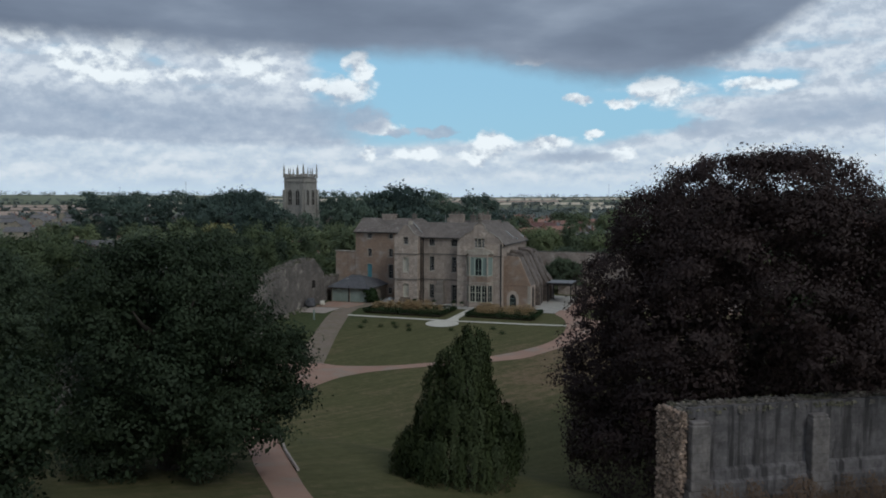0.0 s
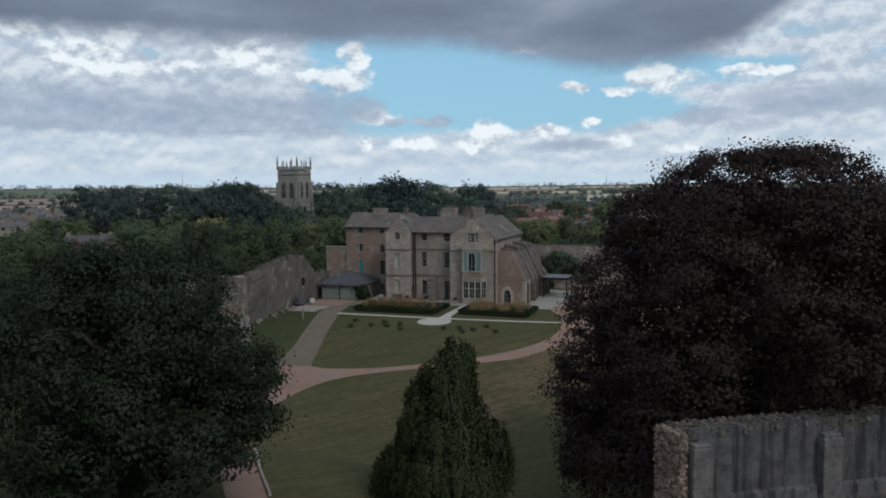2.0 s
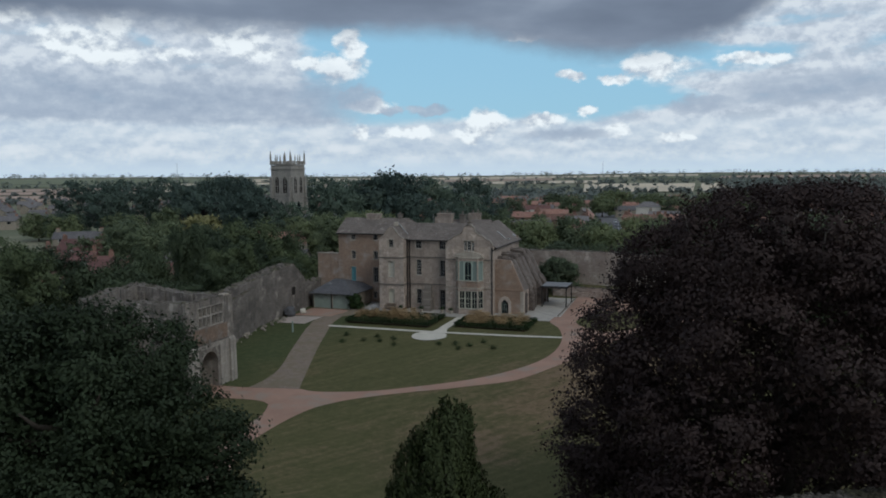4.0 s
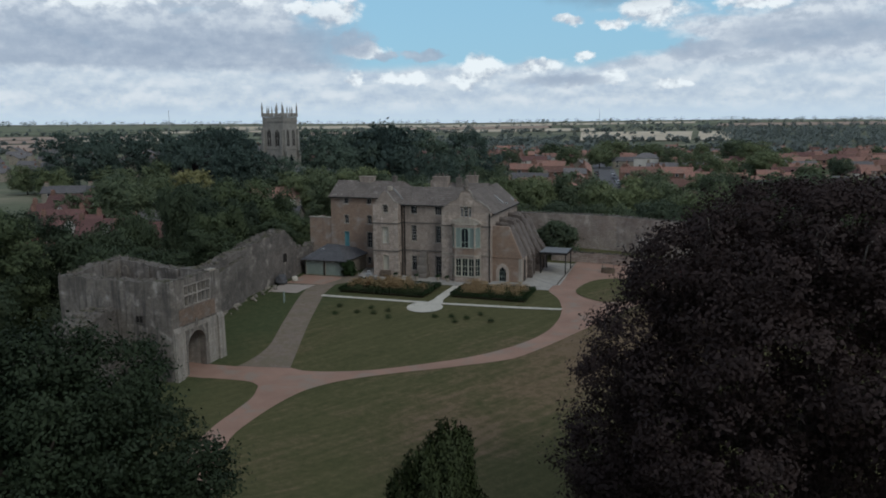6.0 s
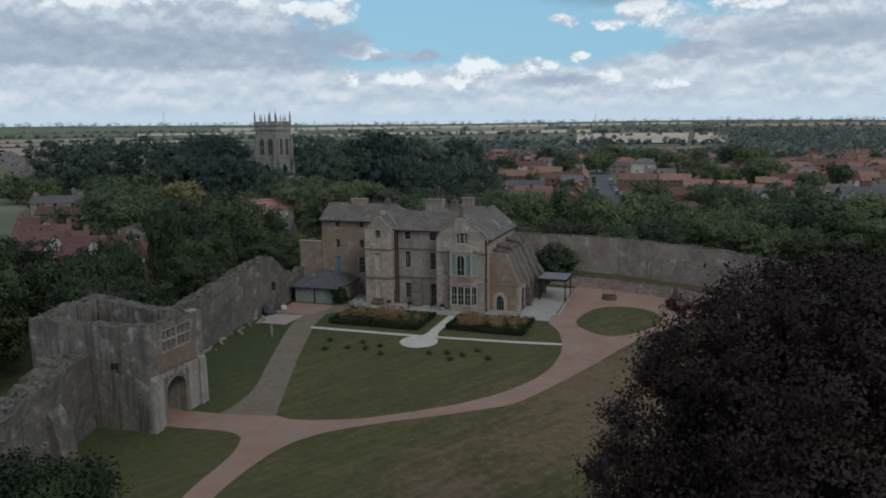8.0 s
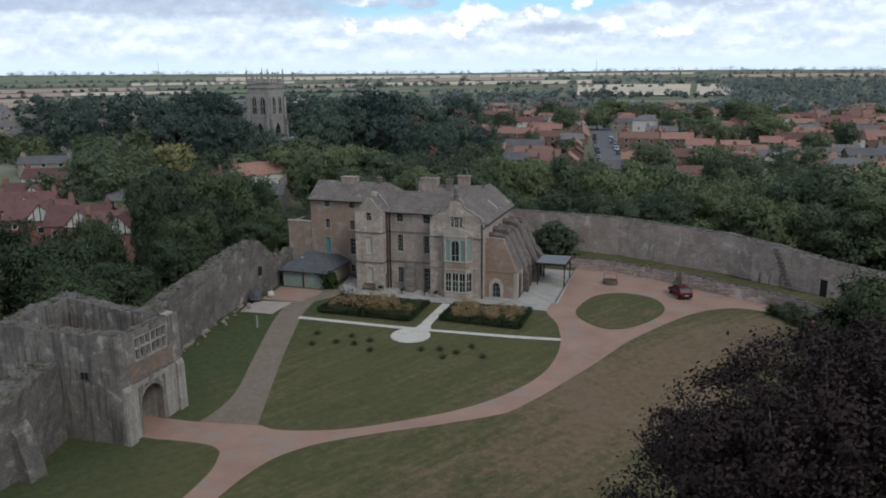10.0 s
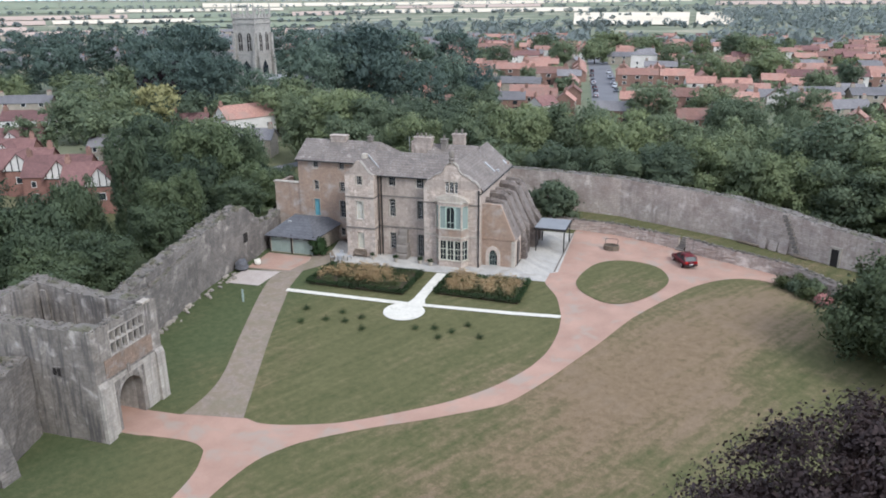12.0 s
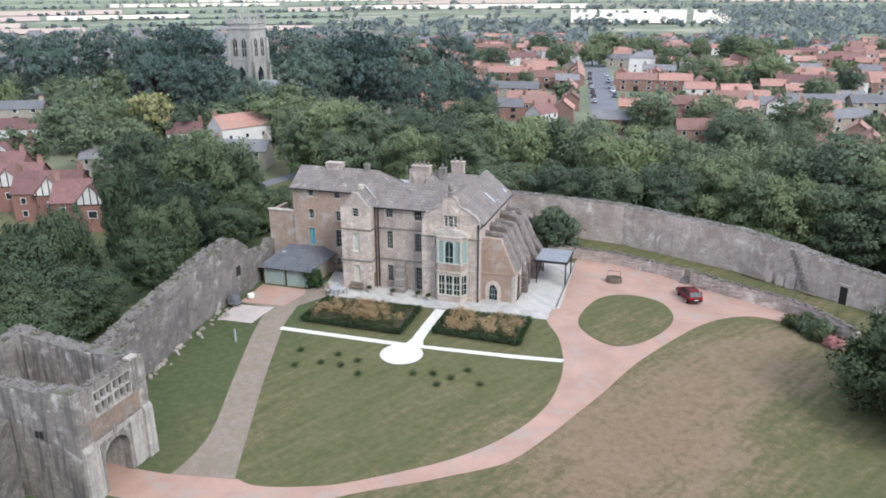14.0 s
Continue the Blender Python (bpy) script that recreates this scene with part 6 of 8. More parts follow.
def limbs(parent, height, r0, reach, seed, count=7, start=0.3, mat=None, name="trunk"):
    rng = random.Random(seed)
    bm = bmesh.new()
    tube(bm, [(0, 0, -0.5), (0.05, 0, height * 0.25), (0.15, 0.1, height * 0.55), (0.1, 0.2, height * 0.85)], [r0 * 1.35, r0, r0 * 0.7, r0 * 0.15], 9)
    trunk = part(name, bm, mat or M_BARK, parent, smooth=True)
    for i in range(count):
        a = 2 * math.pi * (i / count) + rng.uniform(-0.3, 0.3)
        z0 = height * (start + (0.7 - start) * i / count)
        l = reach * rng.uniform(0.65, 0.95)
        bm = bmesh.new()
        tube(bm, [(0.05, 0, z0), (math.cos(a) * l * 0.4, math.sin(a) * l * 0.4, z0 + l * 0.28), (math.cos(a) * l * 0.75, math.sin(a) * l * 0.75, z0 + l * 0.42), (math.cos(a) * l, math.sin(a) * l, z0 + l * 0.6)],
             [r0 * 0.45, r0 * 0.32, r0 * 0.2, r0 * 0.05], 6)
        part("limb", bm, mat or M_BARK, trunk, smooth=True)
    return trunk


def heap(radius, z0, z1, count, seed, squat=0.42, top_heavy=0.5):
    """Lobes that make up an uneven rounded crown."""
    rng = random.Random(seed)
    out = [(0, 0, (z0 + z1) / 2, radius * 0.72, radius * 0.72, (z1 - z0) * 0.42)]
    for i in range(count):
        f = (i + 0.5) / count
        z = z0 + (z1 - z0) * (0.12 + 0.76 * f)
        ring = math.sqrt(max(0.05, 1 - ((z - (z0 + (z1 - z0) * top_heavy)) / ((z1 - z0) * 0.62)) ** 2))
        a = i * 2.399 + rng.uniform(-0.4, 0.4)
        rr = radius * ring * rng.uniform(0.55, 0.82)
        s = radius * rng.uniform(0.26, 0.42)
        out.append((math.cos(a) * rr, math.sin(a) * rr, z, s, s, s * rng.uniform(0.7, 0.95)))
    return out


def dome(radius, foot, widest, top, count, seed, size, p=2.2, u=2.0, low=0.75):
    """Lobes set over a domed crown: radius at its widest height, drawn in to a share of it at the foot, rounded to the top."""
    rng = random.Random(seed)
    out = [(0, 0, widest, radius * 0.7, radius * 0.7, (top - foot) * 0.38)]
    for i in range(count):
        f = (i + 0.5) / count
        z = foot + (top - foot) * f ** 0.9
        if z > widest:
            r = radius * max(0.0, 1 - ((z - widest) / (top - widest)) ** p) ** (1 / u)
        else:
            r = radius * (low + (1 - low) * (z - foot) / max(0.1, widest - foot))
        s = size * rng.uniform(0.7, 1.3)
        a = i * 2.399 + rng.uniform(-0.5, 0.5)
        r = max(0.0, r - 0.72 * s + rng.uniform(-0.5, 0.35))
        out.append((math.cos(a) * r, math.sin(a) * r, min(z, top - s * 0.8), s, s, s * rng.uniform(0.6, 0.85)))
    return out


def big_oak():
    t = thing("oak_tree", (0, 0, 0), "large dark green broadleaf tree beside the drive", "tree")
    limbs(t, 9.2, 0.5, 4.9, 3, 10, 0.2)
    lobes = dome(OAK_R, 1.0, 4.3, OAK_TOP, 58, 4, 1.45, 1.7, 1.5, 0.72)
    lobes += [(5.3, 1.4, 5.7, 1.0, 1.0, 0.7), (6.0, 1.5, 3.6, 0.9, 0.9, 0.6), (5.4, 0.4, 2.5, 1.0, 1.0, 0.6), (-2.4, -1.2, 9.1, 1.6, 1.6, 1.1), (-3.9, -0.6, 7.6, 1.5, 1.5, 1.1), (0.6, 0.3, 10.0, 1.3, 1.3, 0.9)]
    p, o = crown_points(lobes, 1350, 88, 0.34, 5, shell=(0.66, 1.05), floor=0.7)
    leaf_mesh("crown", p, o, 0.083, L_OAK, t, "", 6)
    p, o = crown_points(lobes, 460, 40, 0.55, 7, shell=(0.5, 0.72), floor=1.6)
    leaf_mesh("inner_crown", p * 0.84, o, 0.14, L_OAK, t, "", 8)
    t.matrix_basis = pose(*OAK_AT)
    t2 = thing("small_tree", (0, 0, 0), "smaller shaded tree at the edge of the lawn", "tree")
    limbs(t2, 5.0, 0.2, 2.5, 13, 5)
    p, o = crown_points(heap(3.6, 0.6, 6.0, 14, 14), 300, 80, 0.45, 15, floor=0.4)
    leaf_mesh("crown", p, o, 0.1, L_OAK, t2, "", 16)
    t2.matrix_basis = pose(3.5, -86.0, 4.4)


OAK_AT, OAK_R, OAK_TOP = (4.4, -75.1, 2.95), 6.15, 11.0
big_oak()


def weeping_tree():
    """Curtains of hanging strands that fall in steps from a leaning top: (across, along, top, radius)."""
    t = thing("weeping_tree", (0, 0, 0), "weeping tree with hanging strands down to the lawn", "tree")
    limbs(t, 6.4, 0.24, 1.8, 21, 7, 0.4)
    rng = np.random.default_rng(22)
    pts, out = [], []
    falls = [(0.55, 0.0, 7.95, 0.75), (0.95, 0.1, 7.55, 0.62), (0.1, 0.1, 7.5, 0.72), (-0.5, -0.1, 6.9, 0.75), (0.9, -0.4, 6.6, 0.6), (-1.2, 0.2, 6.0, 0.8), (0.2, -0.8, 6.4, 0.9), (0.3, 0.9, 6.7, 1.0), (-1.3, -0.5, 4.8, 0.85),
             (1.35, -0.2, 5.0, 0.8), (1.1, 0.7, 5.2, 0.9), (-0.3, -1.5, 4.9, 1.0), (0.8, -1.5, 4.6, 0.95), (2.15, 0.0, 4.0, 0.85), (2.5, -0.4, 3.3, 0.72), (2.4, 0.6, 3.2, 0.75), (-2.15, 0.0, 3.1, 0.95), (-2.8, -0.2, 2.3, 0.85),
             (-2.5, 0.6, 2.6, 0.9), (-1.8, -1.4, 2.9, 1.0), (-0.9, -2.2, 3.0, 1.0), (0.5, -2.4, 2.9, 1.0), (1.8, -1.7, 2.8, 0.95), (-0.2, 2.0, 4.2, 1.3), (1.3, 1.6, 3.9, 1.1), (-1.4, 1.5, 4.0, 1.1)]
    for fx, fy, ztop, rad in falls:
        for i in range(50):
            a = rng.uniform(0, 2 * math.pi)
            r = rad * rng.uniform(0.15, 1.0) ** 0.6
            peak = ztop - 0.95 * (r / rad) ** 2 * rad + rng.uniform(-0.25, 0.15)
            drop = min(peak - 0.1, rng.uniform(0.9, 2.8))
            m = 40
            q = np.linspace(0, 1, m)
            x = fx + math.cos(a) * (r + 0.14 * q) + rng.normal(0, 0.075, m)
            y = fy + math.sin(a) * (r + 0.14 * q) + rng.normal(0, 0.075, m)
            z = peak - drop * q + rng.normal(0, 0.05, m)
            pts.append(np.stack([x, y, np.maximum(z, 0.1)], 1))
            out.append(np.tile([math.cos(a) + 0.25 * fx, math.sin(a) + 0.25 * fy, 0.35], (m, 1)) + np.array([0, 0, 0.5]) * (1 - q[:, None]))
    leaf_mesh("crown", np.concatenate(pts), np.concatenate(out), 0.1, L_WEEP, t, "", 23, 0.42, 0.6)
    rr = random.Random(9)
    for i in range(12):
        a = rr.uniform(0, 6.28)
        r = rr.uniform(1.2, 2.4)
        bm = bmesh.new()
        z = rr.uniform(2.2, 6.0)
        r *= 1.25 - 0.13 * z
        tube(bm, [(math.cos(a) * r * 0.4, math.sin(a) * r * 0.4, z - 0.5), (math.cos(a) * r * 0.9, math.sin(a) * r * 0.9, z), (math.cos(a) * r * 1.2, math.sin(a) * r * 1.2, z - 1.3)], [0.05, 0.04, 0.015], 5)
        part("bare_branch", bm, M_TWIG, t, smooth=True)
    t.matrix_basis = pose(16.4, -67.5, lawn_height(16.4, -67.5) - 0.05, 0, 0, 19)


weeping_tree()


def clear_of_ruin(p):
    """The crown stops at the ruined wall and only reaches over its top."""
    x, y, z = p[:, 0] + BEECH_AT[0], p[:, 1] + BEECH_AT[1], p[:, 2] - 1.85
    d = (Vector((38.6, -64.3)) - Vector((27.4, -71.1))).normalized()
    across = -(x - 27.4) * d.y + (y + 71.1) * d.x
    return (across > 1.6) | (z > 7.4)


def copper_beech():
    t = thing("copper_beech", (0, 0, 0), "huge dark purple copper beech with drooping skirts", "tree")
    limbs(t, 15.0, 0.75, 7.5, 31, 11, 0.2)
    lobes = dome(BEECH_R, 3.6, 5.2, BEECH_TOP, 120, 32, 1.9, 2.3, 2.1, 0.92)
    lobes += [(r * math.cos(a), r * math.sin(a), BEECH_TOP - d, 1.8, 1.8, 1.2) for r, d, n in ((0.2, 1.3, 1), (2.0, 1.5, 5), (3.9, 2.2, 9), (5.6, 3.4, 11)) for a in (6.283 * (i + 0.37 * r) / n for i in range(n))]
    p, o = crown_points(lobes, 2700, 88, 0.37, 33, shell=(0.7, 1.04), floor=2.6)
    keep = clear_of_ruin(p)
    leaf_mesh("crown", p[keep], o[keep], 0.086, L_BEECH, t, "", 34)
    p, o = crown_points(lobes, 900, 40, 0.7, 37, shell=(0.6, 0.8), floor=2.8)
    p *= 0.88
    keep = clear_of_ruin(p)
    leaf_mesh("inner_crown", p[keep], o[keep], 0.15, L_BEECH, t, "", 38)
    # skirts that hang almost to the grass
    rng = np.random.default_rng(35)
    pts, out = [], []
    for i in range(150):
        a = rng.uniform(0, 2 * math.pi)
        r = BEECH_R * rng.uniform(0.84, 1.0)
        zt, zl = rng.uniform(4.5, 7.5), rng.uniform(1.0, 3.6)
        m = 130
        q = rng.random(m)
        wide = 0.42 * (1 - 0.65 * q)
        pts.append(np.stack([math.cos(a) * r + rng.normal(0, 1, m) * wide, math.sin(a) * r + rng.normal(0, 1, m) * wide, zt - (zt - zl) * q + rng.normal(0, 0.1, m)], 1))
        out.append(np.tile([math.cos(a), math.sin(a), 0.2], (m, 1)))
    p, o = np.concatenate(pts), np.concatenate(out)
    keep = clear_of_ruin(p)
    leaf_mesh("skirt", p[keep], o[keep], 0.095, L_BEECH, t, "", 36, 0.5, 0.4)
    rr = random.Random(41)
    for i in range(9):
        a = rr.uniform(0, 6.28)
        r = BEECH_R * rr.uniform(0.2, 0.55)
        z = BEECH_TOP - 1.2 - 2.2 * (r / BEECH_R)
        bm = bmesh.new()
        tube(bm, [(math.cos(a) * r, math.sin(a) * r, z - 1.0), (math.cos(a) * r * 1.1, math.sin(a) * r * 1.1, z + 0.2), (math.cos(a + 0.1) * r * 1.2, math.sin(a + 0.1) * r * 1.2, z + 0.9)], [0.05, 0.035, 0.01], 5)
        part("bare_branch", bm, M_TWIG, t, smooth=True)
    t.matrix_basis = pose(*BEECH_AT, -1.85)


BEECH_AT, BEECH_R, BEECH_TOP = (30.6, -59.2), 10.2, 20.15
copper_beech()


def yew():
    t = thing("yew_tree", (0, 0, 0), "broad dark evergreen yew on the lawn edge", "tree")
    limbs(t, 6.0, 0.4, 4.0, 51, 8, 0.15)
    p, o = crown_points(heap(6.6, 0.2, 9.0, 26, 52, top_heavy=0.35), 560, 70, 0.5, 53, floor=0.2)
    leaf_mesh("crown", p, o, 0.19, L_YEW, t, "", 54)
    t.matrix_basis = pose(41.3, -13.2, -0.2)


yew()


def bush_thing(name, label, r, h, at, mat, seed, group="", size=0.13, per=50, clumps=60):
    t = thing(name, (0, 0, 0), label, "bush", group)
    p, o = crown_points(heap(r, 0.0, h, 8, seed), clumps, per, 0.22 * max(1, r * 0.5), seed + 1, floor=0.02)
    leaf_mesh("foliage", p, o, size, mat, t, "", seed + 2)
    bm = bmesh.new()
    tube(bm, [(0, 0, -0.1), (0, 0, h * 0.5)], [0.06, 0.03], 6)
    part("stem", bm, M_BARK, t)
    t.matrix_basis = pose(*at)
    return t


bush_thing("evergreen_shrub", "rounded dark evergreen shrub between house and castle wall", 3.3, 5.2, (4.9, 20.6, 0.6), L_TREE, 61, size=0.2, clumps=180, per=55)
bush_thing("wall_climber", "green climbing shrub against the garage side", 0.95, 2.3, (-19.8, -1.2, 0.0), L_HEDGE, 64, clumps=60)


TALLNESS = {}


def tree_kind(kind, name, label, seed, mat, h=13.0, r=5.5, clumps=330, per=64, size=0.25, spread=0.56, lobes=17, z0=1.6, boughs=3):
    t = thing(name, (0, 0, 0), label, "tree", kind)
    limbs(t, h * 0.75, 0.3, r * 0.7, seed, boughs, 0.3)
    p, o = crown_points(heap(r, z0, h, lobes, seed + 1), clumps, per, spread, seed + 2, floor=z0 * 0.5)
    leaf_mesh("crown", p, o, size, mat, t, "", seed + 3, 0.8, 0.0, 3)
    TALLNESS[t.name] = float(np.percentile(p[:, 2], 99.5))
    return t


def plant(protos, spots, h0, r0, seed, middle, lift=0.0):
    """Copies of a few trees at (x, y, crown radius) or (x, y, crown radius, height of the top), each turned and sized by itself. middle: the height of the crowns' middle."""
    rng = random.Random(seed)
    used = {}
    for x, y, r, *given in spots:
        i = rng.randrange(len(protos))
        s = r / r0
        z = lawn_height(x, y)
        top = given[0] + rng.uniform(-0.4, 0.4) if given else (middle if r < 10.4 else middle + lift) + rng.uniform(-1.6, 1.8) + 0.62 * r
        tall = (top - z) / TALLNESS[protos[i].name]
        m = Matrix.Translation((x, y, z)) @ Matrix.Rotation(rng.uniform(0, 6.28), 4, "Z") @ Matrix.Diagonal((s * rng.uniform(0.78, 0.95), s * rng.uniform(0.78, 0.95), tall, 1))
        if i in used:
            copy_thing(protos[i], m)
        used.setdefault(i, m)
    for i, p in enumerate(protos):
        p.matrix_basis = used.get(i, pose(-60 - 9 * i, -30, -8))


LOW_WEST = [(-52, -12, 6.0, 7.0), (-50, -7, 3.9, 8.2), (-47, -16, 5.2, 5.2), (-56, 10.5, 3.9, 10.2), (-60, -6, 4.2, 4.6)]
BELT_WEST = [(-38.5, -17, 4.8, 5.2), (-41, -21, 4.8, 5.0), (-36.5, -26, 4.4, 4.4), (-41, 0, 4.0, 8.6), (-55, 26.6, 7.2, 10.2), (-64, 32, 6.3, 9.0), (-78, 42.7, 8.5, 7.8), (-54, 35, 6.2, 8.0), (-41, 20, 4.4, 5.0), (-40.5, 24, 4.5, 4.6), (-46, 10, 5.0, 8.4),
             (-50, -36, 6, 6.0), (-43, -47, 6, 5.5), (-58, -24, 6, 6.0), (-37, -8, 3.6, 6.4), (-38, 10, 4.2, 5.4)]
BELT_NORTH = [(-63, 80, 8.8, 8.8), (-54, 78.6, 9, 9.4), (-45, 77.5, 7.6, 7.9), (-37, 84, 7.7, 6.8), (-30, 86, 7.7, 6.8), (-23, 91, 7.9, 6.4), (-10.6, 69, 7.3, 8.1), (-9, 85, 7.5, 7.0), (0, 78, 8.3, 8.8), (10.3, 64, 9.0, 8.7), (17, 71.6, 7.5, 7.9), (22, 68, 6.6, 6.6), (30, 92, 7.0, 8.6),
              (32, 71, 8, 6.9), (41, 88, 5.0, 7.2), (-20, 66, 6.5, 7.0), (-32, 66, 6.5, 6.6), (-43, 60, 6.5, 6.6), (-30, 104, 6.5), (-46, 100, 7)]
BELT_EAST = [(46, 61, 12, 9.6), (55, 66, 12, 9.4), (53, 48, 9, 8.4), (63, 58, 10, 9.5), (45, 47, 7, 5.8), (37, 50, 6.5, 5.4), (25, 53, 6.0, 7.0), (18, 50, 5.6, 6.3), (31, 51, 5.5, 5.6), (10, 50, 6, 5.4), (68, 36, 9), (58, 32, 7), (76, 80, 10), (82, 52, 10), (72, 14, 7), (0, 50, 6, 5.2), (-10, 51, 6, 5.2)]
KINDS = [tree_kind("trees round the castle", "broadleaf_tree", "mid-green broadleaf tree outside the castle walls", 70 + 10 * i, L_TREE, h, r) for i, (h, r) in enumerate(((12.5, 5.5), (14, 5.5), (11.5, 5.5), (13, 5.5), (15, 5.5)))]
plant(KINDS, BELT_NORTH + BELT_EAST, 13, 5.5, 71, 3.0)
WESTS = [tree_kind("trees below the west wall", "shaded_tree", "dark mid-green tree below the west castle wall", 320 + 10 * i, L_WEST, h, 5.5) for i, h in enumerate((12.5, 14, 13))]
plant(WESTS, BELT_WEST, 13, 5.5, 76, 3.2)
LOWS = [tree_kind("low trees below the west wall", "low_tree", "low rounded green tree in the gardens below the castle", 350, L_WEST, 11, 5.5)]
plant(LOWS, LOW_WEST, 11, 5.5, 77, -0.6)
# taller trees below the motte
TALL = [(-58, -24, 7.5), (-64, -13, 8), (-55, -33, 7), (-49, -42, 7), (-68, -20, 8)]
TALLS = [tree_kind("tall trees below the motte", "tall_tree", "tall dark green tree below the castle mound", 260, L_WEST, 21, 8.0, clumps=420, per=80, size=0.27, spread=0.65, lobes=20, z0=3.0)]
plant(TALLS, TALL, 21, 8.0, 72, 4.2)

MID = [(-205, 130, 8), (-190, 145, 9), (-225, 150, 9), (-175, 130, 8), (-160, 115, 7), (-172, 150, 9), (-240, 150, 9), (-111, 71, 9.5), (-137, 86, 9), (-87, 71, 8), (-104, 112, 9), (-92, 115, 9.5), (-115, 103, 9), (-128, 62, 6.4), (-82, 130, 9), (-135, 103, 8.6), (-74, 104, 7.5), (-68, 120, 8), (-100, 138, 8.5), (-70, 58, 6.5)]
CHURCHYARD = [(-227, 192, 14.5), (-218, 168, 12), (-242, 174, 13), (-220, 208, 13.4), (-205, 225, 13), (-190, 215, 13), (-175, 205, 12), (-147, 136, 9.7), (-121, 135, 9.2), (-124, 127, 9), (-146, 205, 11.4), (-130, 210, 11.3), (-98, 168, 13), (-87, 172, 14), (-81, 194, 13),
              (-104, 215, 11.2), (-120, 225, 12), (-54, 163, 7.9), (-70, 215, 11), (-37, 137, 6), (-56, 146, 7.4), (-99, 150, 10.4), (-101, 119, 7.2), (-75, 165, 9), (-160, 160, 10), (-185, 180, 11)]
TOWN_TREES = [(-35, 370, 10), (-36, 440, 12), (-10, 440, 10), (24, 285, 12), (34, 264, 6.1), (51, 292, 13.5), (42, 420, 14), (-48, 252, 3.8), (-17, 430, 9.6), (22, 430, 7.3), (50, 158, 8.5), (32, 143, 8.9), (26, 156, 8.4), (10, 156, 9.5), (9, 338, 10), (51, 390, 12), (63, 226, 6.9), (77, 256, 6.1), (-49, 350, 9), (-77, 440, 10), (96, 170, 9), (110, 140, 10), (-80, 330, 8)]
LOW = dict(clumps=190, per=34, size=0.52, spread=0.85, lobes=14, z0=1.5)
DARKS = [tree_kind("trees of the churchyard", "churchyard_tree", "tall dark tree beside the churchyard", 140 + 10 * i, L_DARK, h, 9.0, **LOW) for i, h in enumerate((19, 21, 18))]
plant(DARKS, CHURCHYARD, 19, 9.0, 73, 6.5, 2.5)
TOWNS = [tree_kind("trees of the town", "garden_tree", "rounded green tree among the town houses", 180 + 10 * i, L_TREE, h, 8.0, **LOW) for i, h in enumerate((14, 16, 12))]
plant(TOWNS, MID + TOWN_TREES, 14, 8.0, 74, -1.0)
yel = tree_kind("", "yellow_tree", "pale yellow-leaved tree standing out among the green", 230, L_YELLOW, 12.5, 5.8, clumps=150, per=24, size=0.5)
yel.matrix_basis = pose(-119, 98, -8) @ Matrix.Diagonal((1.0, 1.0, 1.3, 1))
pur = tree_kind("", "purple_tree", "rounded dark purple tree before the church", 240, L_PURPLE, 16, 9.5, clumps=150, per=24, size=0.7)
pur.matrix_basis = pose(-149, 138, -8)

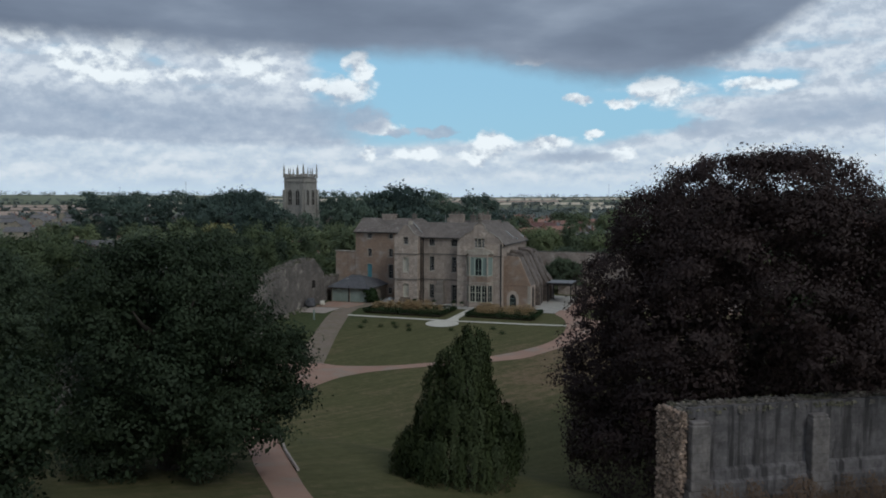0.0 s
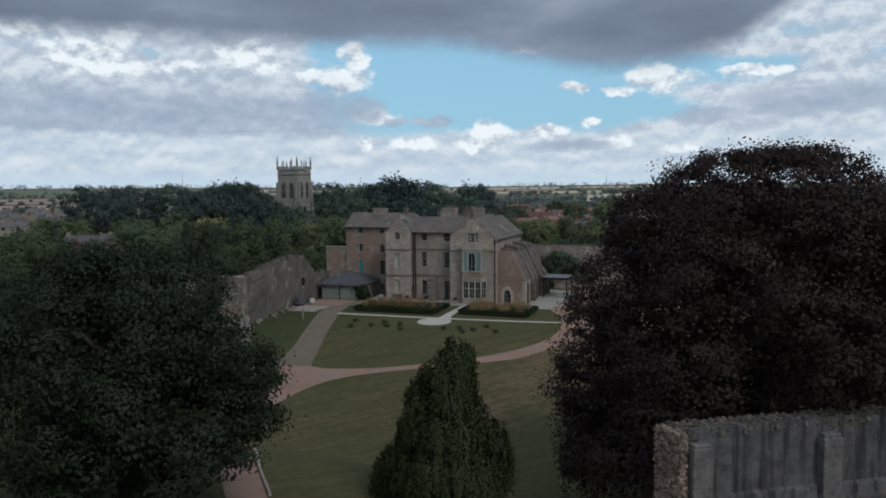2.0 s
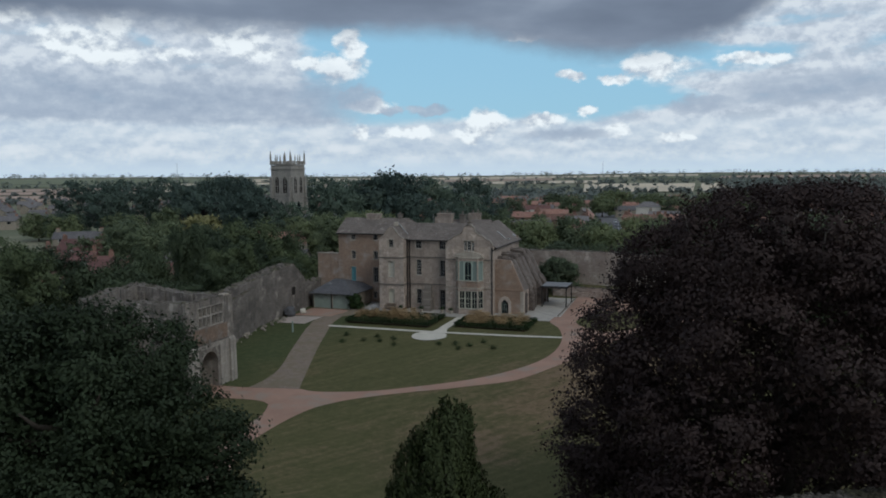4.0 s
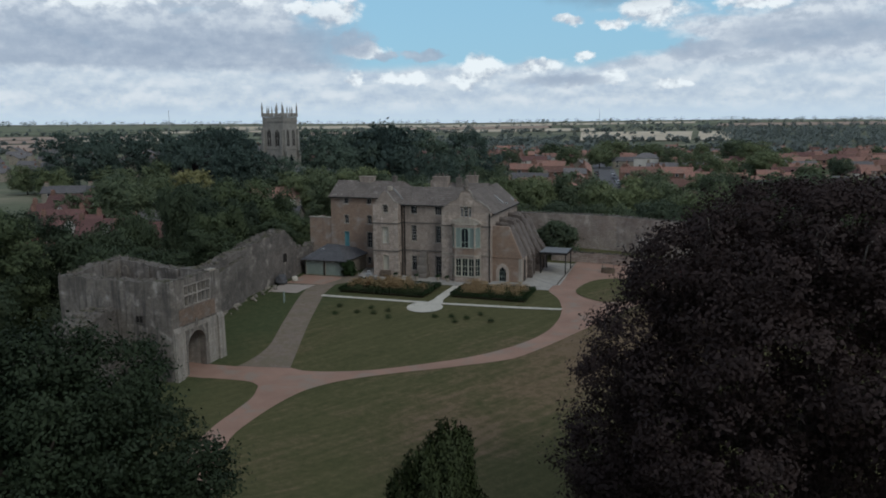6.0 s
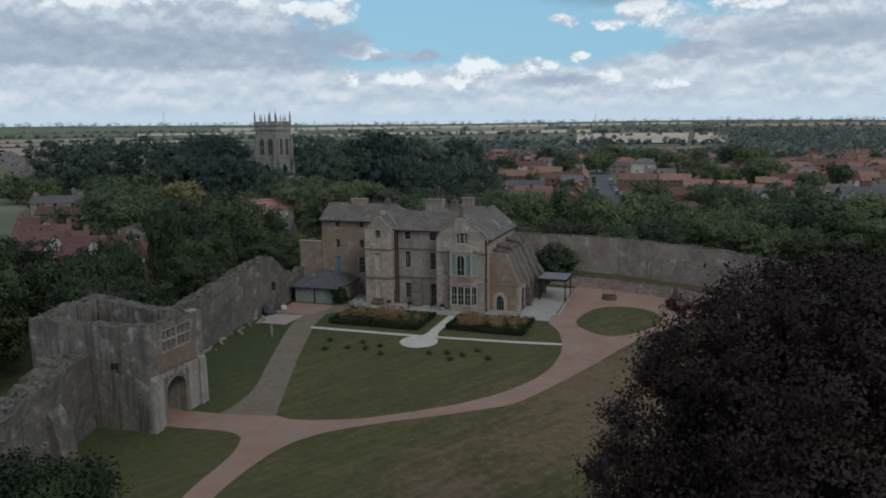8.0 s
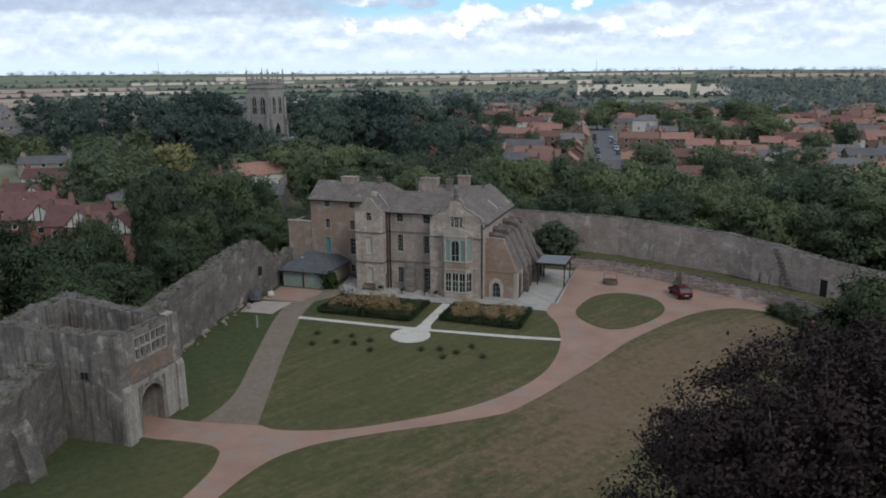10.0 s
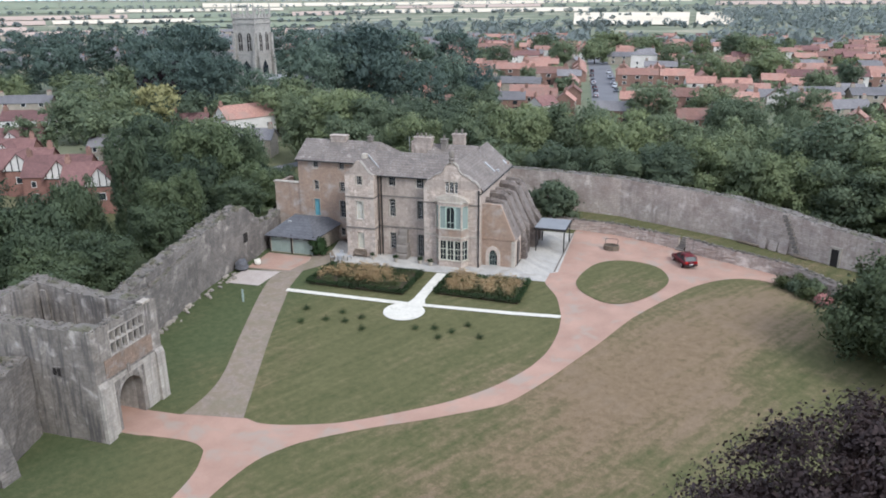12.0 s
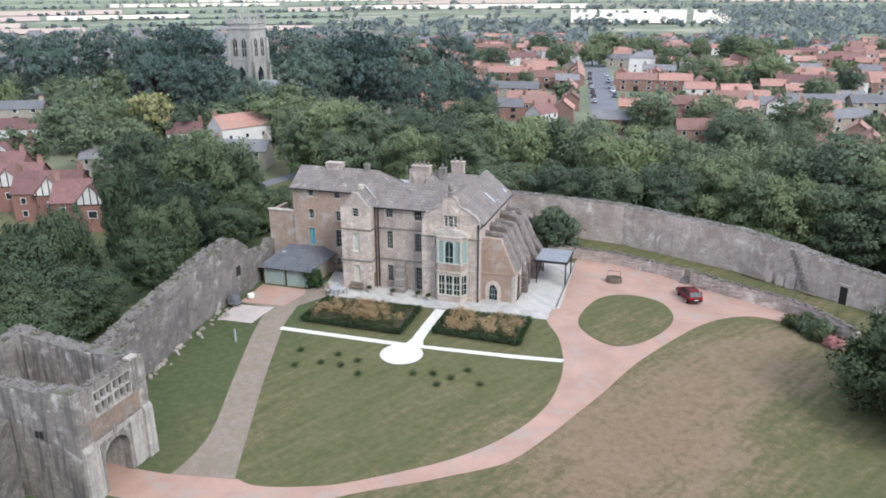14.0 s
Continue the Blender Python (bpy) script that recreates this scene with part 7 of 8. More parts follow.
# ---------------------------------------------------------------- church
def build_church():
    t = thing("church_tower", (0, 0, 0), "tall pale Perpendicular church tower with pinnacles and belfry windows", "church tower")
    W, top = 4.45, 30.6
    boxed("shaft", (-W, W, -W, W, -1, top), M_CHURCH, t)
    for z, o in ((9.5, 0.18), (19.0, 0.2), (top - 1.6, 0.28), (top + 0.1, 0.3)):
        bm = bmesh.new()
        box(bm, -W - o, W + o, -W - o, W + o, z, z + 0.35)
        part("string_course", bm, M_CHURCH, t)
    for sx in (-1, 1):
        for sy in (-1, 1):
            bm = bmesh.new()
            for ax in (0, 1):
                for i, (d, z1) in enumerate(((1.7, 9.5), (1.25, 18.5), (0.8, 26.0))):
                    a, b = W - 0.6, W + d
                    if ax == 0:
                        box(bm, sx * a if sx > 0 else -b, sx * b if sx > 0 else -a, sy * (W - 0.9) if sy > 0 else -W + 0.0 - 0.05, sy * (W + 0.05) if sy > 0 else -W + 0.9, -1, z1 + i * 0.01)
                    else:
                        box(bm, sx * (W - 0.9) if sx > 0 else -W - 0.05, sx * (W + 0.05) if sx > 0 else -W + 0.9, sy * a if sy > 0 else -b, sy * b if sy > 0 else -a, -1, z1 - 0.02 + i * 0.01)
            part("buttress", bm, M_CHURCH, t)
    # paired belfry openings on every side, black panels for the dark inside
    for k in range(4):
        r = Matrix.Rotation(k * math.pi / 2, 4, "Z")
        for x in (-1.75, 1.75):
            bm = bmesh.new()
            pts = [(x - 0.85, 20.2), (x + 0.85, 20.2), (x + 0.85, 24.8), (x + 0.5, 25.7), (x, 26.2), (x - 0.5, 25.7), (x - 0.85, 24.8)]
            prism(bm, pts, "y", -W - 0.04, -W + 0.1)
            bmesh.ops.transform(bm, matrix=r, verts=bm.verts[:])
            win = part("belfry_window", bm, M_BLACK, t, "dark louvred belfry opening")
            bm = bmesh.new()
            box(bm, x - 0.1, x + 0.1, -W - 0.1, -W, 20.2, 25.9)
            box(bm, x - 0.85, x + 0.85, -W - 0.09, -W - 0.01, 22.7, 22.9)
            for s in (-1, 1):
                box(bm, x + s * 0.93 - 0.1, x + s * 0.93 + 0.1, -W - 0.14, -W, 20.0, 25.2)
            bmesh.ops.transform(bm, matrix=r, verts=bm.verts[:])
            part("tracery", bm, M_CHURCH, win)
        bm = bmesh.new()
        prism(bm, [(-1.5, 11.0), (1.5, 11.0), (1.5, 15.0), (0, 17.2), (-1.5, 15.0)], "y", -W - 0.04, -W + 0.1)
        bmesh.ops.transform(bm, matrix=r, verts=bm.verts[:])
        part("west_window", bm, M_GLASS, t)
        for i in range(5):
            bm = bmesh.new()
            x = -W + 0.9 + i * (2 * W - 1.8) / 4
            box(bm, x - 0.45, x + 0.45, -W - 0.2, -W + 0.25, top + 0.4, top + 1.5)
            bmesh.ops.transform(bm, matrix=r, verts=bm.verts[:])
            part("merlon", bm, M_CHURCH, t)
        for x, h in ((-W, 5.4), (-W / 3, 4.0), (W / 3, 4.0)):
            bm = bmesh.new()
            tube(bm, [(x, -W, top + 0.3), (x, -W, top + h * 0.5), (x, -W, top + h * 0.52), (x, -W, top + h)], [0.42 if h > 5 else 0.26, 0.33 if h > 5 else 0.2, 0.42 if h > 5 else 0.28, 0.04], 6)
            bmesh.ops.transform(bm, matrix=r, verts=bm.verts[:])
            part("pinnacle", bm, M_CHURCH, t)
    t.matrix_basis = pose(-124.1, 157.7, -8.0, 0, 0, -5)
    n = thing("church_nave", (0, 0, 0), "long stone nave of the church with a lead roof", "church")
    boxed("wall", (W + 0.1, 26, -3.8, 3.8, -1, 11), M_CHURCH, n)
    roof_slab("roof", [(W, -4.0, 10.9), (26.2, -4.0, 10.9), (26.2, 0, 12.4), (W, 0, 12.4)], n, M_LEAD)
    roof_slab("roof", [(W, 4.0, 10.9), (26.2, 4.0, 10.9), (26.2, 0, 12.4), (W, 0, 12.4)], n, M_LEAD)
    for i in range(6):
        boxed("window", (6.5 + i * 3.3, 8.1 + i * 3.3, -3.86, -3.7, 5.5, 9.5), M_GLASS, n)
    n.matrix_basis = pose(-124.1, 157.7, -8.0, 0, 0, -5)


build_church()


# ---------------------------------------------------------------- town houses
def town_house(name, label, wall_mat, roof_mat, w=9.0, d=6.6, eaves=5.0, rise=2.6, wins=3, chimneys=2, group="town houses", hip=False, timber=False, sides=(-1,)):
    """A two-storey house built round its own middle: walls, roof slopes, stacks, windows, a door."""
    t = thing(name, (0, 0, 0), label, "house", group)
    bm = bmesh.new()
    box(bm, -w / 2, w / 2, -d / 2, d / 2, -1.5, eaves)
    part("wall", bm, wall_mat, t)
    o = 0.3
    i = d / 2 if hip else 0.0
    r0, r1 = -w / 2 - o + i, w / 2 + o - i
    if not hip:
        for s in (-1, 1):
            prismed("gable", [(-d / 2, eaves), (d / 2, eaves), (0, eaves + rise - 0.12)], "x", s * (w / 2 - 0.3), s * w / 2, wall_mat, t)
    ez = eaves - 0.12
    for s in (-1, 1):
        roof_slab("roof", [(-w / 2 - o, s * (d / 2 + o), ez), (w / 2 + o, s * (d / 2 + o), ez), (r1, 0, eaves + rise), (r0, 0, eaves + rise)], t, roof_mat)
        if hip:
            roof_slab("roof", [(s * (w / 2 + o), -d / 2 - o, ez), (s * (w / 2 + o), d / 2 + o, ez), (r1 if s > 0 else r0, 0, eaves + rise)], t, roof_mat)
    for c in range(chimneys):
        x = (-1, 1)[c] * (w / 2 - 0.5 - i * 0.8)
        ch = boxed("chimney", (x - 0.45, x + 0.45, -0.35, 0.35, eaves + rise - 1.2, eaves + rise + 1.0), M_BRICK if wall_mat is not M_STONEWALL else M_STONEWALL, t)
        for k in (-0.2, 0.2):
            boxed("chimney_pot", (x + k - 0.12, x + k + 0.12, -0.12, 0.12, eaves + rise + 1.0, eaves + rise + 1.45), M_REDTILE, ch)
    for s in sides:
        for fl in (0.9, 3.3):
            for k in range(wins):
                x = -w / 2 + w * (k + 0.5) / wins
                door = fl < 1 and k == wins // 2
                y0, y1 = sorted((s * (d / 2 - 0.02), s * (d / 2 + 0.05)))
                y2, y3 = sorted((s * (d / 2 + 0.05), s * (d / 2 + 0.07)))
                f = boxed("door" if door else "window", (x - 0.5, x + 0.5, y0, y1, 0 if door else fl, fl + 1.25), M_BLACK if door else M_WOODWHITE, t)
                boxed("pane", (x - 0.4, x + 0.4, y2, y3, fl + (0.6 if door else 0.1), fl + 1.15), M_GLASS, f)
    if timber:
        # a projecting half-timbered gable on the front
        boxed("bay", (-w * 0.1, w * 0.32, -d / 2 - 1.2, -d / 2, -1.5, eaves - 0.3), wall_mat, t)
        c = w * 0.11
        prismed("timbered_gable", [(-w * 0.14, eaves - 0.3), (w * 0.36, eaves - 0.3), (c, eaves + rise - 0.2)], "y", -d / 2 - 1.25, -d / 2 + 1.0, M_WHITEWALL, t)
        for s in (-1, 1):
            e = c + s * w * 0.29
            roof_slab("roof", [(e, -d / 2 - 1.5, eaves - 0.55), (e, 0, eaves - 0.55), (c, 0, eaves + rise), (c, -d / 2 - 1.5, eaves + rise)], t, roof_mat)
        for k in range(5):
            x = -w * 0.09 + k * w * 0.1
            boxed("timber", (x - 0.09, x + 0.09, -d / 2 - 1.3, -d / 2 - 1.24, eaves - 0.3, eaves + rise * (0.85 - abs(x - c) / (w * 0.29) * 0.85)), M_BLACK, t)
        boxed("timber", (-w * 0.14, w * 0.36, -d / 2 - 1.3, -d / 2 - 1.24, eaves - 0.4, eaves - 0.22), M_BLACK, t)
        b = boxed("window", (c - 0.8, c + 0.8, -d / 2 - 1.27, -d / 2 - 1.19, 2.6, 4.0), M_WOODWHITE, t)
        boxed("pane", (c - 0.7, c + 0.7, -d / 2 - 1.29, -d / 2 - 1.26, 2.7, 3.9), M_GLASS, b)
    return t


def settle(proto, width, spots, base=-8.0):
    """Copies of a house at (x, y, width, turn in degrees)."""
    first = None
    for x, y, w, turn in spots:
        z = float(heights(np.array([float(x)]), np.array([float(y)]))[0]) if base is None else base
        m = Matrix.Translation((x, y, z)) @ Matrix.Rotation(radians(turn), 4, "Z") @ Matrix.Diagonal((max(0.7, min(1.9, w / width)), 1, 1, 1))
        if first is None:
            first = m
        else:
            copy_thing(proto, m)
    proto.matrix_basis = first


red = town_house("red_roofed_house", "brick town house with a bright orange pantile roof", M_BRICK, M_REDTILE)
settle(red, 9.0, [(-29, 183, 11, 8), (-19, 174, 8, 95), (-51, 158, 8, 20), (-40, 149, 7, 15), (19, 195, 12, 5), (26, 188, 9, 5), (34, 188, 13, 5), (22, 145, 10, 10), (55, 121, 14, 25), (47, 111, 7, 25), (-62, 279, 18, 8), (-41, 263, 16, 8), (-3, 265, 16, 4),
                   (13, 266, 13, 4), (-11, 286, 11, 95), (91, 298, 16, 8), (72, 289, 17, 5), (-103, 427, 15, 10)])
red2 = town_house("pantiled_cottage", "brick cottage with a red pantile roof", M_BRICK, M_REDTILE, 8.0, 6.0, 4.4, 2.3, 2, 1, sides=(-1, 1))
settle(red2, 8.0, [(-33, 300, 12, 95), (-36, 318, 12, 95), (-30, 280, 12, 95), (3, 300, 12, 93), (1, 285, 10, 93), (30, 300, 12, 10), (44, 310, 14, 10), (-55, 300, 12, 10), (-90, 310, 13, 15), (-60, 330, 13, 15), (30, 360, 14, 5), (50, 350, 13, 5), (-20, 410, 14, 5), (70, 320, 14, 8), (-130, 390, 13, 10), (-120, 440, 14, 10), (60, 250, 12, 12), (-55, 210, 10, 10), (-70, 190, 10, 20), (80, 180, 12, 25), (95, 200, 12, 20), (-27, 236, 12, 95), (-21, 203, 9, 98), (-68, 242, 10, 12), (4, 189, 13, 4), (65, 160, 8, 80), (65, 143, 9, 80), (-20, 500, 15, 0), (6, 480, 14, 5), (22, 470, 15, 5), (-6, 500, 14, 3), (-46, 450, 14, 2), (-90, 480, 14, 5), (-65, 470, 14, 5),
                    (-30, 455, 14, 0), (10, 440, 13, 4), (-110, 360, 13, 10), (-95, 400, 13, 12), (86, 286, 14, 5), (-75, 300, 12, 12)])
white = town_house("white_rendered_house", "white rendered town house with a tiled roof", M_WHITEWALL, M_BROWNTILE, 9.5, 6.5, 5.0, 2.5)
settle(white, 9.5, [(-159, 92, 13, 20), (-24, 162, 8, 60), (-73, 362, 15, 10), (-80, 345, 12, 80), (62, 276, 20, 3), (80, 280, 16, 3), (-50, 395, 12, 20), (-110, 100, 9, 30), (48, 205, 10, 85), (-125, 345, 12, 15)])
grey = town_house("slate_roofed_house", "stone town house with a grey slate roof", M_STONEWALL, M_GREYTILE, 10.0, 7.0, 4.6, 2.3)
settle(grey, 10.0, [(-47, 225, 20, 5), (4, 313, 15, 4), (60, 216, 18, 12), (47, 205, 18, 12), (69, 229, 18, 12), (79, 219, 15, 12), (-83, 85, 13, 14), (-192, 124, 17, 25), (-109, 68, 10, 20), (65, 182, 14, 30), (-19, 372, 17, 5), (-40, 330, 14, 90), (-61, 138, 9, 20),
                     (20, 330, 14, 5), (69, 339, 18, 5), (92, 232, 16, 12)])
hall = town_house("stone_hall", "tall pale town hall with a hipped slate roof", M_WHITEWALL, M_GREYTILE, 13.0, 9.0, 8.0, 2.6, 2, 0, "", True)
hall.matrix_basis = pose(-6, 340, -8, 0, 0, 5)
bighouse = town_house("big_red_roofed_house", "large pale house with a bright orange tiled roof", M_WHITEWALL, M_REDTILE, 14.5, 8.5, 6.4, 3.2, 3, 1, "")
bighouse.matrix_basis = pose(-97, 106, -8, 0, 0, 60)
M_VILLABRICK = surface("dark_red_villa_brick", (0.27, 0.145, 0.115), (0.17, 0.092, 0.075), grain=3.0, coarse=0.4, bump=0.2, blocks=(0.23, 0.075, 0.01), random_tint=0.2)
tudor = town_house("half_timbered_house", "red brick house with black and white timbered gables and brown tiles", M_VILLABRICK, M_BROWNTILE, 12.0, 8.5, 5.4, 3.4, 3, 2, "timbered villas", False, True)
settle(tudor, 12.0, [(-108, 40, 13, 25), (-95, 37, 12, 25), (-83, 34, 12, 25), (-131, 60, 14, 25), (-120, 48, 12, 25)])

def row_house(name, label, wall_mat, roof_mat, w=8.5, d=6.4, eaves=4.7, rise=2.4, floors=(0.9, 3.1)):
    """A plainer house for the far rows: gabled body, two roof slopes, a stack, four windows to the street."""
    t = thing(name, (0, 0, 0), label, "house", "houses of the far rows")
    prismed("wall", [(-d / 2, -1.5), (d / 2, -1.5), (d / 2, eaves), (0, eaves + rise - 0.12), (-d / 2, eaves)], "x", -w / 2, w / 2, wall_mat, t)
    for s in (-1, 1):
        roof_slab("roof", [(-w / 2 - 0.25, s * (d / 2 + 0.3), eaves - 0.12), (w / 2 + 0.25, s * (d / 2 + 0.3), eaves - 0.12), (w / 2 + 0.25, 0, eaves + rise), (-w / 2 - 0.25, 0, eaves + rise)], t, roof_mat)
    boxed("chimney", (w / 2 - 1.0, w / 2 - 0.2, -0.35, 0.35, eaves + rise - 1.0, eaves + rise + 1.1), M_BRICK, t)
    for x in (-w / 4, w / 4):
        for z in floors:
            boxed("window", (x - 0.55, x + 0.55, -d / 2 - 0.05, -d / 2 + 0.02, z, z + 1.2), M_GLASS, t)
    return t


far_house = row_house("estate_house", "small grey-roofed house on the distant estate", M_STONEWALL, M_GREYTILE, 9.0, floors=(3.1,))
rng_far = random.Random(77)
spots = []
for row in range(11):
    for k in range(11):
        if rng_far.random() < 0.8:
            a = radians(-32.5 + k * 1.9 + rng_far.uniform(-0.4, 0.4))
            dist = 440 + row * 38 + rng_far.uniform(-8, 8)
            b = radians(108) - a
            spots.append((20 + dist * math.cos(b), -76 + dist * math.sin(b), rng_far.uniform(9, 16), rng_far.choice((25, 30, 115))))
settle(far_house, 9.0, spots)

# main street and the lane
draped("main_street", [(-12, 190), (-18.5, 235), (-28, 300), (-40, 380), (-48, 430), (-37, 430), (-28, 380), (-16, 300), (-8, 235), (-3, 190)], 0.06, M_ASPHALT, "grey asphalt main street of the town", "road")
draped("garden_lane", [(-70, 30), (-75, 50), (-70, 75), (-62, 96), (-59, 95), (-66, 74), (-71, 50), (-66, 30)], 0.06, M_ASPHALT, "narrow lane outside the castle", "road")


# ---------------------------------------------------------------- fields and far woods
def field(name, b0, b1, d0, d1, mat, label, lift=1.2):
    """A field as a sector: bearings in degrees right of the main view, distances in metres."""
    bm = bmesh.new()
    nb, nd = max(2, int((b1 - b0) / 1.5)), max(2, int((d1 - d0) / 160))
    grid = []
    for j in range(nd + 1):
        row = []
        for i in range(nb + 1):
            a = radians(108 - (b0 + (b1 - b0) * i / nb))
            d = d0 + (d1 - d0) * j / nd
            x, y = 20 + d * math.cos(a), -76 + d * math.sin(a)
            row.append(bm.verts.new((x, y, float(heights(np.array([x]), np.array([y]))[0]) + lift)))
        grid.append(row)
    for j in range(nd):
        for i in range(nb):
            bm.faces.new((grid[j][i], grid[j][i + 1], grid[j + 1][i + 1], grid[j + 1][i]))
    tagged(part(name, bm, mat), label, "field", kind="structure")


# fields in rows between the hedges, each row cut into uneven pieces
rng_field = random.Random(5)
KINDS_OF_FIELD = ((M_STRAW, "pale ripe cornfield"), (M_STUBBLE, "pinkish cut stubble field"), (M_PASTURE, "green pasture"))
count_field = 0
for near, deep, first, last, chance in ((850, 130, -34, -9, (0.4, 0.45, 0.15)), (1000, 190, -34, -8, (0.45, 0.4, 0.15)), (1215, 270, -34, -7, (0.4, 0.4, 0.2)), (1000, 560, -7.5, 20, (1, 0, 0)), (1520, 460, -34, -7, (0.3, 0.3, 0.4)),
                                        (1640, 440, -6.5, 34, (0.5, 0.1, 0.4)), (2170, 600, -34, 34, (0.4, 0.25, 0.35)), (2900, 900, -34, 34, (0.4, 0.2, 0.4))):
    b = first
    while b < last:
        wide = rng_field.uniform(5.0, 13.0)
        mat, what = KINDS_OF_FIELD[rng_field.choices((0, 1, 2), chance)[0]]
        if rng_field.random() < 0.86:
            d0 = near * rng_field.uniform(0.985, 1.03)
            count_field += 1
            field("field_%d" % count_field, b, min(b + wide, last), d0, d0 + deep * rng_field.uniform(0.75, 1.0), mat, what, rng_field.uniform(1.0, 1.4))
        b += wide + rng_field.uniform(0.05, 0.5)


def woods(name, label, strips, mat, seed):
    """Hedgerows and woods far off: (bearing, bearing, distance, distance, height, sprays)."""
    rng = np.random.default_rng(seed)
    P = []
    S = []
    for b0, b1, d0, d1, h, n in strips:
        k = max(3, n * 8 // 5 // 40)
        bb, dd = rng.uniform(b0, b1, k), rng.uniform(d0, d1, k)
        hh = h * rng.uniform(0.45, 1.15, k)
        ang = np.radians(108 - bb)
        cx, cy = 20 + dd * np.cos(ang), -76 + dd * np.sin(ang)
        cz = heights(cx, cy)
        u = rng.normal(0, 1, (k, 40, 3))
        u /= np.linalg.norm(u, axis=2, keepdims=True)
        u *= rng.uniform(0.5, 1.0, (k, 40, 1))
        q = np.stack([cx[:, None] + u[..., 0] * hh[:, None] * 0.62, cy[:, None] + u[..., 1] * hh[:, None] * 0.62, cz[:, None] + hh[:, None] * (0.5 + 0.48 * u[..., 2])], -1)
        P.append(q.reshape(-1, 3))
        S.append(np.repeat(hh, 40))
    pts = np.concatenate(P)
    up = np.tile([0, 0, 0.5], (len(pts), 1))
    ob = leaf_mesh(name, pts, up, 2.3, mat, None, "", seed + 1, 0.8, 0.0, 3)
    tagged(ob, label, "woodland", kind="stuff")


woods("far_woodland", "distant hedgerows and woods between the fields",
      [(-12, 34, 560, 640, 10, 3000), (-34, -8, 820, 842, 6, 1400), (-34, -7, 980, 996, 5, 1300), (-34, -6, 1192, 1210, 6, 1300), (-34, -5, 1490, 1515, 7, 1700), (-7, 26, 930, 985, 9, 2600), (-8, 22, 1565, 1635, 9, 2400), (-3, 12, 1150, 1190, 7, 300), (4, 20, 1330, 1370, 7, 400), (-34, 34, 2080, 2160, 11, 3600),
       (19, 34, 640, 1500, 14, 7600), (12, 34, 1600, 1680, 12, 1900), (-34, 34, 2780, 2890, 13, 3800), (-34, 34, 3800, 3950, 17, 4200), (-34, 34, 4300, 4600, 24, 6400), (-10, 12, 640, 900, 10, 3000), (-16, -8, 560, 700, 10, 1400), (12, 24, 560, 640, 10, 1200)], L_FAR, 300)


def fill_town():
    """Houses and garden trees that fill the quarters between the streets."""
    rng = random.Random(91)
    taken = [(x, y, 9.0) for x, y, r in TOWN_TREES] + [(o.matrix_basis.translation.x, o.matrix_basis.translation.y, 11.0) for o in bpy.data.objects if o.parent is None and o.name.split(".")[0] in TAKEN]
    kinds = [row_house("terraced_house", "terraced brick house with a red pantile roof", M_BRICK, M_REDTILE), row_house("plain_house", "pale rendered house with a red pantile roof", M_WHITEWALL, M_REDTILE, 9.5),
             row_house("villa", "brick house with a brown tiled roof", M_BRICK, M_BROWNTILE, 10.0, 7.0), row_house("grey_roofed_house", "brick house with a grey slate roof", M_BRICK, M_GREYTILE, 9.0)]
    spots = [[] for _ in kinds]
    green = []
    for row in range(23):
        d = 215 + row * 19 + (row // 3) * 5
        b = -5.0 if d < 480 else -12.0
        while b < 30:
            a = radians(108 - b)
            x, y = 20 + d * math.cos(a) + rng.uniform(-3, 3), -76 + d * math.sin(a) + rng.uniform(-4, 4)
            b += math.degrees(rng.uniform(10.5, 17.0) / d)
            street = abs(x - (2 - 0.19 * (y - 190))) < 15 and y > 195
            if street or math.hypot(x + 122, y - 158) < 60 or y < 118 + 0.25 * abs(x - 20) or any(math.hypot(x - p, y - q) < r for p, q, r in taken):
                continue
            u = rng.random()
            if u < 0.5:
                green.append((x, y, rng.uniform(2.8, 6.0)))
            elif u < 0.95:
                spots[rng.choices(range(4), (0.36, 0.2, 0.18, 0.26))[0]].append((x, y, rng.uniform(8, 13), rng.choice((5, 8, 12, 96, 185, 5))))
    for kind, where in zip(kinds, spots):
        settle(kind, 9.0, where)
    small = [tree_kind("garden trees of the far rows", "small_garden_tree", "small round green tree between town gardens", 400 + 10 * i, L_TREE, 12, 8.0, clumps=70, per=17, size=1.0, spread=1.05, lobes=10, z0=1.2, boughs=0) for i in range(2)]
    plant(small, green, 12, 8.0, 75, -5.0)


TAKEN = ("red_roofed_house", "pantiled_cottage", "white_rendered_house", "slate_roofed_house", "stone_hall", "big_red_roofed_house", "church_tower")
fill_town()

# thin masts on the skyline
for b, d, h in ((-20.5, 2300, 55), (10.5, 3000, 60)):
    a = radians(108 - b)
    x, y = 20 + d * math.cos(a), -76 + d * math.sin(a)
    bm = bmesh.new()
    tube(bm, [(x, y, -10), (x, y, h)], [1.0, 0.5], 5)
    tagged(part("radio_mast", bm, M_LEAD), "thin grey mast on the skyline", "mast")

